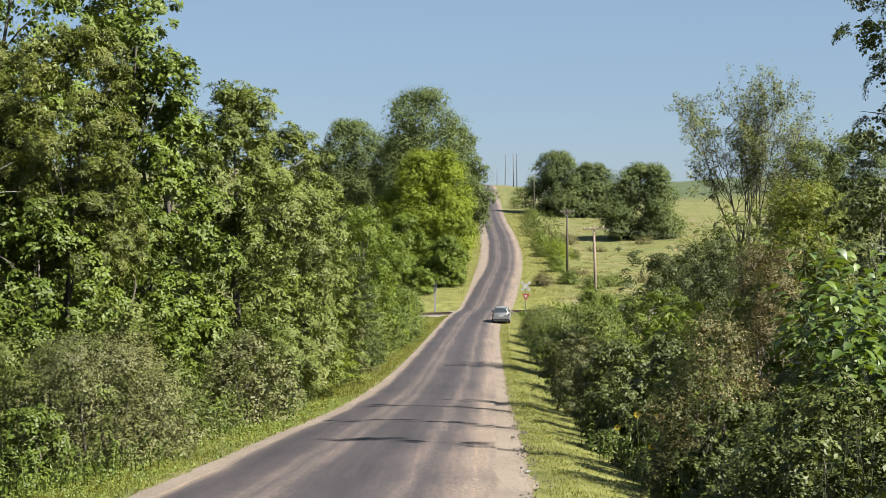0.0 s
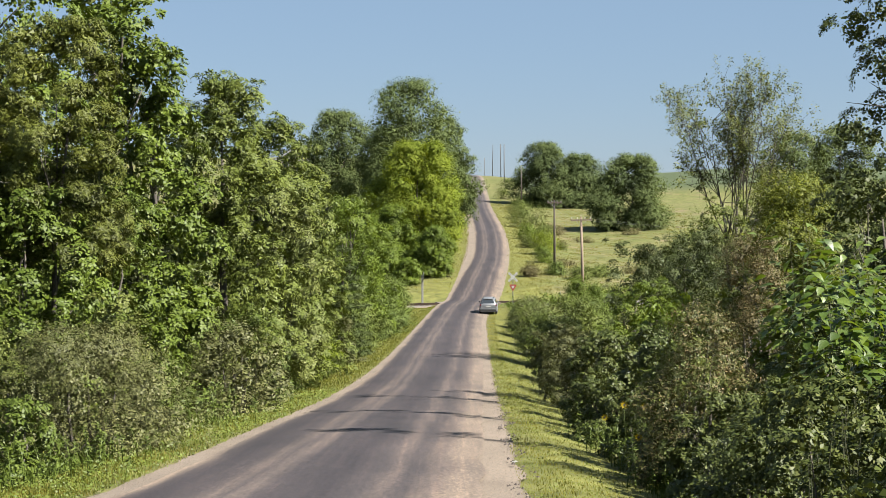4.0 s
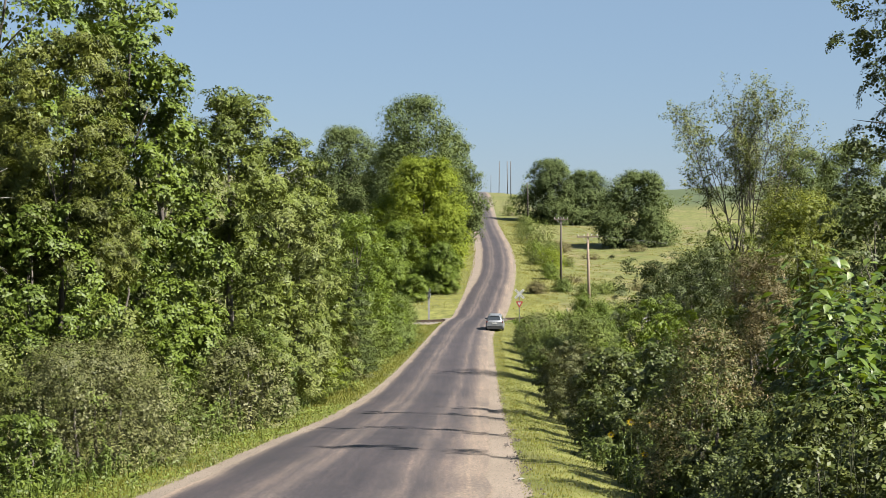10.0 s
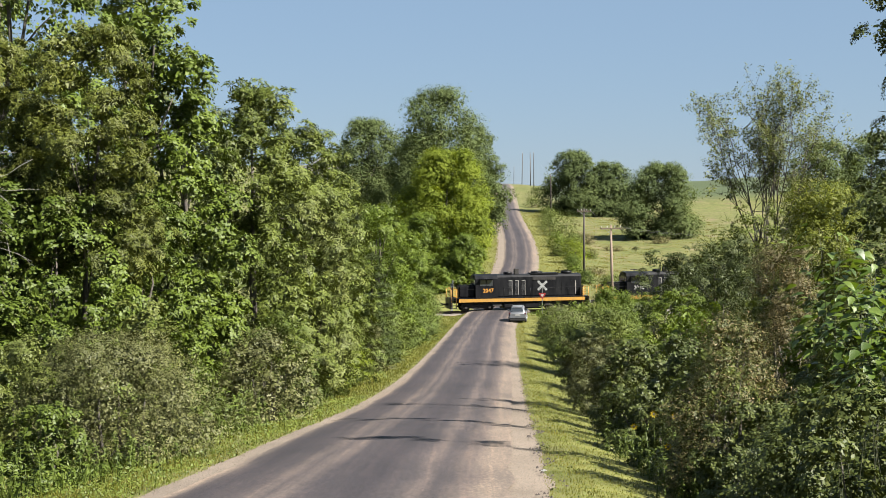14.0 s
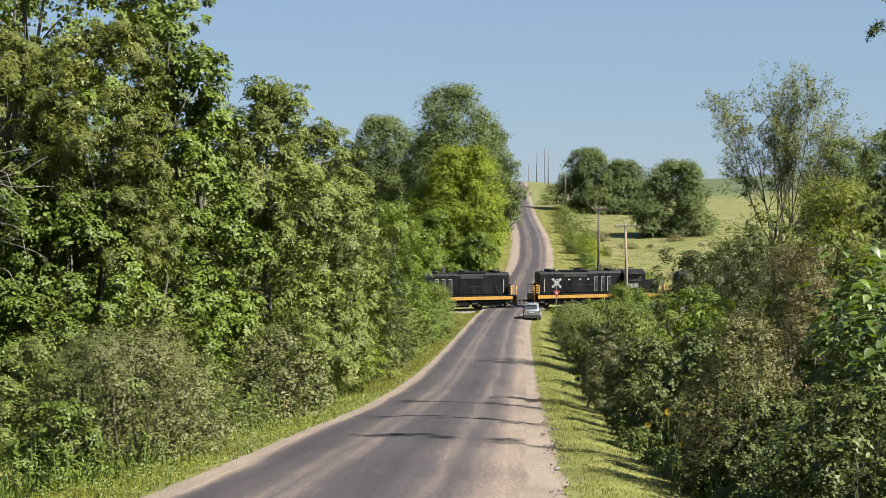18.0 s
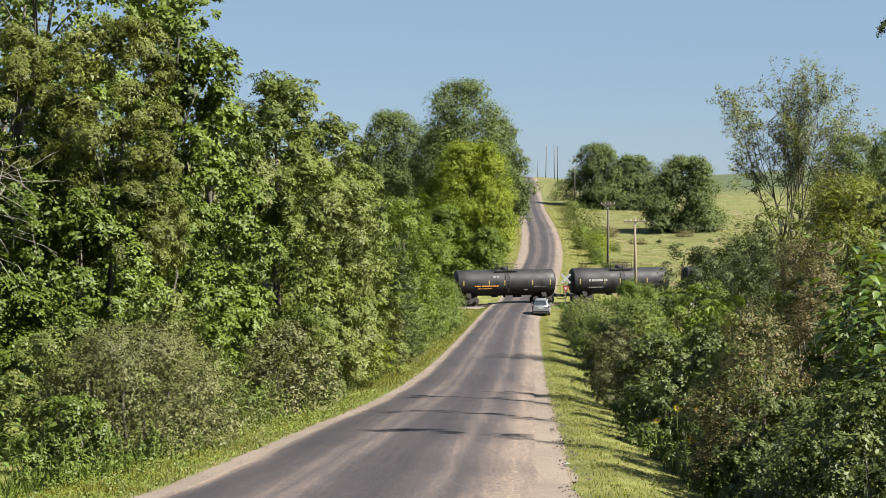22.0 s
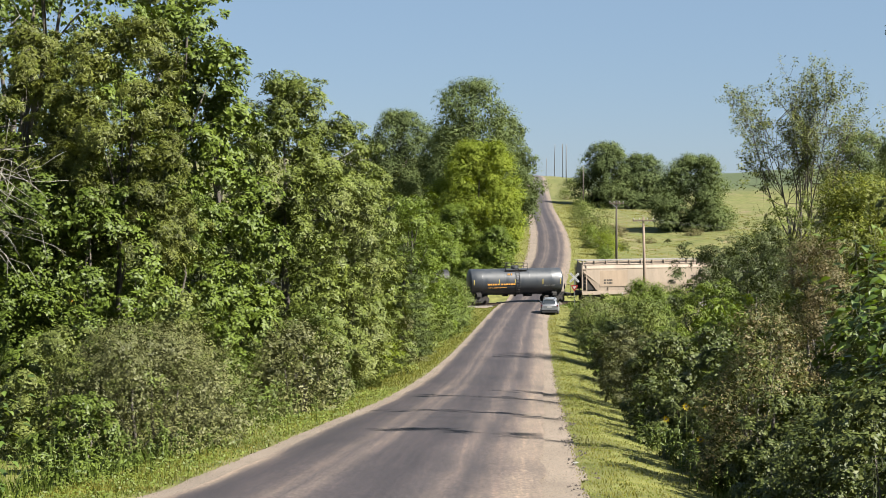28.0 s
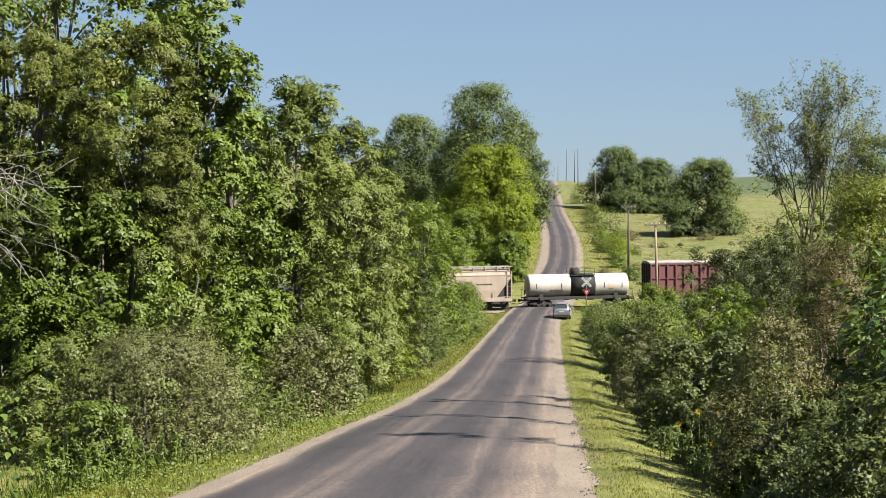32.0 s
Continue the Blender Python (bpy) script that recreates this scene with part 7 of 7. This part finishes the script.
TALL = "clump of tall green weeds with narrow leaves"
for i, (wx, wy, wh, wn, sp, lf) in enumerate(((3.75, 27.0, 0.8, 9, 0.6, 0.09), (4.1, 27.8, 0.7, 22, 0.45, 0.085), (4.5, 28.4, 0.85, 20, 0.5, 0.09), (3.65, 31.0, 0.5, 14, 0.4, 0.07), (3.95, 30.2, 1.25, 24, 0.5, 0.085), (3.55, 35.5, 0.65, 12, 0.5, 0.09), (5.0, 27.2, 0.8, 14, 0.5, 0.09), (3.4, 17.2, 0.75, 12, 0.5, 0.11), (3.0, 18.3, 0.4, 8, 0.4, 0.07), (3.75, 33, 0.8, 9, 0.7, 0.10), (3.8, 38, 0.9, 9, 0.7, 0.11), (4.1, 45, 1.0, 9, 0.8, 0.12), (-6.5, 25.5, 0.7, 16, 0.8, 0.09), (-7.3, 24.5, 0.9, 18, 0.8, 0.10), (-6.2, 29, 0.7, 14, 0.7, 0.09), (-5.9, 40, 1.0, 14, 0.9, 0.12), (-6.0, 52, 1.2, 14, 1.0, 0.13),
                                              (7.6, 173.2, 0.75, 26, 1.2, 0.2), (9.2, 173.6, 0.9, 26, 1.2, 0.22), (10.8, 174.4, 0.9, 26, 1.2, 0.22), (12.6, 173.6, 1.2, 26, 1.2, 0.24), (14.4, 174.0, 1.3, 26, 1.2, 0.24), (16.4, 174.6, 1.3, 26, 1.2, 0.24), (10.5, 160, 2.1, 22, 1.5, 0.3), (8.8, 158, 1.9, 22, 1.5, 0.3), (7.5, 152, 1.6, 20, 1.4, 0.28))):
    weed_clump(wx, wy, wh, wn, 330 + i, "bright" if wy > 150 else "weed", TALL, sp, lf)


def big_leaf_mesh(seed):
    """A broad pointed leaf, folded along its midrib, 1 m long."""
    rng = random.Random(seed)
    bm = B()
    rows = ((0, 0.02, 0), (0.12, 0.17, 0.01), (0.3, 0.29, 0.0), (0.52, 0.27, -0.03), (0.75, 0.16, -0.09), (1.0, 0.0, -0.2))
    prev = None
    curl = rng.uniform(0.6, 1.5)
    for yy, w, z in rows:
        mid = bm.verts.new((0, yy, z * curl))
        l_ = bm.verts.new((-w, yy * 0.97, z * curl + w * 0.22)) if w else mid
        r_ = bm.verts.new((w, yy * 0.97, z * curl + w * 0.22)) if w else mid
        if prev:
            pl, pm, pr = prev
            bm.faces.new([v for v in (pl, pm, mid, l_) if v] if l_ is not mid else (pl, pm, mid))
            bm.faces.new([v for v in (pm, pr, r_, mid) if v] if r_ is not mid else (pm, pr, mid))
        prev = (l_, mid, r_)
    for f in bm.faces:
        f.smooth = True
    me = bpy.data.meshes.new("leaf")
    bm.to_mesh(me)
    bm.free()
    return me


def near_leaf_mat():
    """Broad leaf: colour varies from leaf to leaf, paler veins, thin enough for light to pass."""
    m, n, l, b = mat("broad_leaf", 0.4, 0, 0.5)
    oi = n.new("ShaderNodeObjectInfo")
    r = ramp(n, [(p, toned(c)) for p, c in ((0.0, (0.085, 0.15, 0.022)), (0.6, (0.175, 0.28, 0.04)), (1.0, (0.28, 0.39, 0.07)))])
    l.new(oi.outputs["Random"], r.inputs[0])
    f = noise_tex(n, l, 14, 3)
    r2 = ramp(n, ((0.3, (0.8,) * 3), (0.7, (1.15,) * 3)))
    l.new(f.outputs[0], r2.inputs[0])
    c = mixed(n, l, r.outputs[0], r2.outputs[0], 1.0, "MULTIPLY")
    l.new(c, b.inputs["Base Color"])
    bump(n, l, b, f.outputs[0], 0.3, 0.01)
    t = n.new("ShaderNodeBsdfTranslucent")
    l.new(mixed(n, l, c, (1.3, 1.25, 0.5), 1.0, "MULTIPLY"), t.inputs["Color"])
    ms = n.new("ShaderNodeMixShader")
    ms.inputs[0].default_value = 0.35
    l.new(b.outputs[0], ms.inputs[1])
    l.new(t.outputs[0], ms.inputs[2])
    l.new(ms.outputs[0], n["Material Output"].inputs[0])
    return m


M["broad"] = near_leaf_mat()
M["stem"] = speckled("green_stem", (0.05, 0.06, 0.02), (0.10, 0.11, 0.035), 8, 0.7)
LEAVES = [big_leaf_mesh(k) for k in range(5)]
for me in LEAVES:
    me.materials.append(M["broad"])


def sapling(x, y, h, shoots, seed, label, leaf=0.13, spread=0.5, per=22, lo=0.7):
    """A leafy sapling close to the camera: shoots with broad leaves, each leaf a piece of its own."""
    rng = random.Random(seed)
    root = new("sapling")
    root.location = (x, y, height_at(x, y))
    for k in range(shoots):
        a = k * 2.4
        hh_ = h * rng.uniform(0.84, 1.04)
        base = Vector((rng.gauss(0, 0.1), rng.gauss(0, 0.1), -0.1))
        tip = Vector((math.cos(a) * spread * rng.uniform(0.5, 1.1), math.sin(a) * spread * rng.uniform(0.5, 1.1), hh_))
        mid = base.lerp(tip, 0.55) + Vector((rng.gauss(0, 0.05), rng.gauss(0, 0.05), 0.1))
        bm = B()
        tube(bm, [base, base.lerp(mid, 0.5) + Vector((rng.gauss(0, 0.06), rng.gauss(0, 0.06), 0)), mid, mid.lerp(tip, 0.5) + Vector((rng.gauss(0, 0.05), rng.gauss(0, 0.05), 0)), tip], [0.005, 0.004, 0.003, 0.002, 0.001], 5)
        part("shoot", bm, M["stem"], root)
        for j in range(per):
            t = lo + (1 - lo) * (j + rng.random()) / per
            p = base.lerp(mid, t / 0.55) if t < 0.55 else mid.lerp(tip, (t - 0.55) / 0.45)
            az = j * 2.4 + rng.uniform(-0.5, 0.5)
            lf = part("leaf", LEAVES[rng.randrange(5)], None, root)
            s = leaf * rng.uniform(0.6, 1.25)
            q = Euler((radians(rng.uniform(-35, 15)), radians(rng.uniform(-25, 25)), az)).to_matrix().to_4x4()
            out = Vector((-math.sin(az), math.cos(az), rng.uniform(-0.4, 0.4))) * rng.uniform(0.03, 0.30)
            lf.matrix_basis = Matrix.Translation(p + out) @ q @ Matrix.Scale(s, 4)
    return tagged(root, label, "sapling")


sapling(3.0, 12.0, 3.25, 10, 401, "young roadside sapling with large pointed green leaves", 0.115, 0.4, 44)
sapling(3.5, 13.0, 3.35, 10, 402, "young roadside sapling with large pointed green leaves", 0.12, 0.5, 44)
sapling(-6.3, 18.6, 1.9, 4, 403, "leafy sapling at the edge of the verge", 0.12, 0.45, 30, 0.2)

M["petal"] = leaf_mat("yellow_petal", (0.80, 0.58, 0.01), (0.88, 0.66, 0.015), (0.92, 0.72, 0.03))
for i, (fx, fy, fz) in enumerate(((3.52, 30.2, 1.35), (3.85, 29.6, 1.42), (3.6, 28.6, 0.85), (4.0, 28.0, 0.62), (3.45, 33.2, 0.9))):
    root = new("yellow_flower")
    z = height_at(fx, fy)
    root.location = (fx, fy, z)
    bm = B()
    tube(bm, [(0, 0, -0.05), (0.03, 0, fz * 0.5), (0, 0, fz)], [0.006, 0.005, 0.004], 5)
    part("stalk", bm, M["weed"], root)
    for k in range(9):
        bm = B()
        a = k * 2 * math.pi / 9
        u, v = Vector((math.cos(a), -0.35, math.sin(a))), Vector((-math.sin(a), 0, math.cos(a)))
        vs = [bm.verts.new(Vector((0, -0.03, fz)) + u * p + v * q) for p, q in ((0.01, 0), (0.045, 0.016), (0.085, 0), (0.045, -0.016))]
        bm.faces.new(vs)
        part("petal", bm, M["petal"], root)
    bm = B()
    disc(bm, 0, -0.04, fz, 0.022, 0.02, 10, "y")
    part("flower_head", bm, M["bark"], root)
    tagged(root, "yellow daisy-like wildflower on a thin stalk", "flower", "wildflowers")


def dead_branches(x, y, z, n, seed, reach, label):
    rng = random.Random(seed)
    root = new("dead_tree")
    root.location = (x, y, height_at(x, y))
    bm = B()
    tube(bm, [(0, 0, -0.2), (0.1, 0, z * 0.6), (0.2, 0.1, z)], [0.12, 0.09, 0.05], 8)
    part("trunk", bm, M["bark"], root)
    for k in range(n):
        bm = B()
        s = Vector((0.15, 0.05, z * rng.uniform(0.72, 1.0)))
        p, d = s, Vector((1.0, rng.uniform(-0.6, 0.2), rng.uniform(-0.7, 0.3))).normalized()
        pts = [p]
        for j in range(6):
            d = (d + Vector((rng.gauss(0, 0.22), rng.gauss(0, 0.22), rng.gauss(-0.05, 0.16)))).normalized()
            p = p + d * reach / 6
            pts.append(p)
            if j > 0:
                e = (d + Vector((rng.gauss(0, 0.6), rng.gauss(0, 0.6), rng.gauss(0, 0.6)))).normalized()
                tube(bm, [p, p + e * reach * 0.13, p + e * reach * 0.24 + Vector((0, 0, -0.05))], [0.012, 0.008, 0.003], 4)
        tube(bm, pts, [0.035, 0.03, 0.024, 0.018, 0.013, 0.009, 0.004], 5)
        part("bare_branch", bm, M["deadwood"], root)
    return tagged(root, label, "dead tree")


dead_branches(-13.7, 36.0, 7.3, 20, 420, 3.0, "dead tree with pale bare twigs")
dead_branches(-13.9, 38.0, 15.6, 12, 421, 2.6, "tall dead tree with pale bare twigs")


def stones(name, side, n, d0, d1, seed, label):
    """Loose stones lying on the shoulder."""
    rng = np.random.default_rng(seed)
    y = 18 + 62 * rng.random(n) ** 1.6
    off = side * (d0 + (d1 - d0) * rng.random(n))
    x = road_mid(y) + off
    z = road_z(y) - 0.02 + 0.10 * (1 - (off / 3.0) ** 2)
    r = (rng.uniform(0.004, 0.012, n) * (0.7 + y / 60))[:, None]
    c = np.stack([x, y, z], 1)
    ax = [c + r * np.array(v) * rng.uniform(0.7, 1.3, (n, 1)) for v in ((1, 0, 0), (0, 1, 0), (-1, 0, 0), (0, -1, 0), (0, 0, 0.8))]
    tri = np.concatenate([np.stack([ax[i], ax[(i + 1) % 4], ax[4]], 1) for i in range(4)])
    return tagged(part(name, quads(name, tri, 3), M["gravel"]), label, "gravel", kind="stuff")


stones("loose_gravel", 1, 1800, 2.3, 3.3, 501, "loose tan stones on the road shoulder")
stones("loose_gravel", -1, 1200, 2.6, 3.3, 502, "loose tan stones on the road shoulder")


bm = B()
for k, (lx, ly, lz) in enumerate(((-0.05, 0.0, 0.02), (0.04, 0.02, 0.03), (0.0, -0.03, 0.035))):
    v = [bm.verts.new((lx + dx, ly + dy, lz + dz)) for dx, dy, dz in ((-0.05, -0.04, -0.02), (0.05, -0.03, 0.01), (0.04, 0.05, -0.01), (-0.04, 0.04, 0.03))]
    bm.faces.new(v)
    bm.faces.new([bm.verts.new(p.co + Vector((0, 0, 0.012))) for p in v[::-1]])
scrap = part("paper_scrap", bm, M["letter_white"])
scrap.location = (1.28, 27.5, float(road_z(27.5)) + 0.03)
scrap.scale = (0.6, 0.6, 0.6)
tagged(scrap, "crumpled white paper scrap lying on the shoulder", "litter")

rng = np.random.default_rng(520)
n = 300
y = 19 + 60 * rng.random(n) ** 1.4
x = road_mid(y) + 3.12 + rng.normal(0, 0.07, n) + 0.13 * np.sin(y * 1.3)
c = np.stack([x, y, land(x, y) + 0.02], 1)
r = (rng.uniform(0.012, 0.036, n))[:, None]
ax = [c + r * np.array(v) * rng.uniform(0.6, 1.4, (n, 1)) for v in ((1, 0, 0), (0, 1, 0), (-1, 0, 0), (0, -1, 0), (0, 0, 0.9))]
clods = part("dirt_clods", quads("dirt_clods", np.concatenate([np.stack([ax[i], ax[(i + 1) % 4], ax[4]], 1) for i in range(4)]), 3), M["tie"])
tagged(clods, "dark crumbs of soil along the shoulder's edge", "soil", kind="stuff")


# ------------------------------------------------------------------ what moves
def motions():
    tilt = -math.degrees(math.atan(GRADE))
    for car, u in TRAIN:
        walk(car, [(float(t), pose(*on_track(u - run(t)), 0, tilt, math.degrees(PHI))) for t in range(0, 33)])
    times = [i * 0.1 for i in range(321)]
    gone = [run(t) for t in times]
    for wheel, x, r in WHEELS:
        walk(wheel, [(t, pose(x, 0, r, 0, -math.degrees(g / r), 0)) for t, g in zip(times, gone)])


motions()
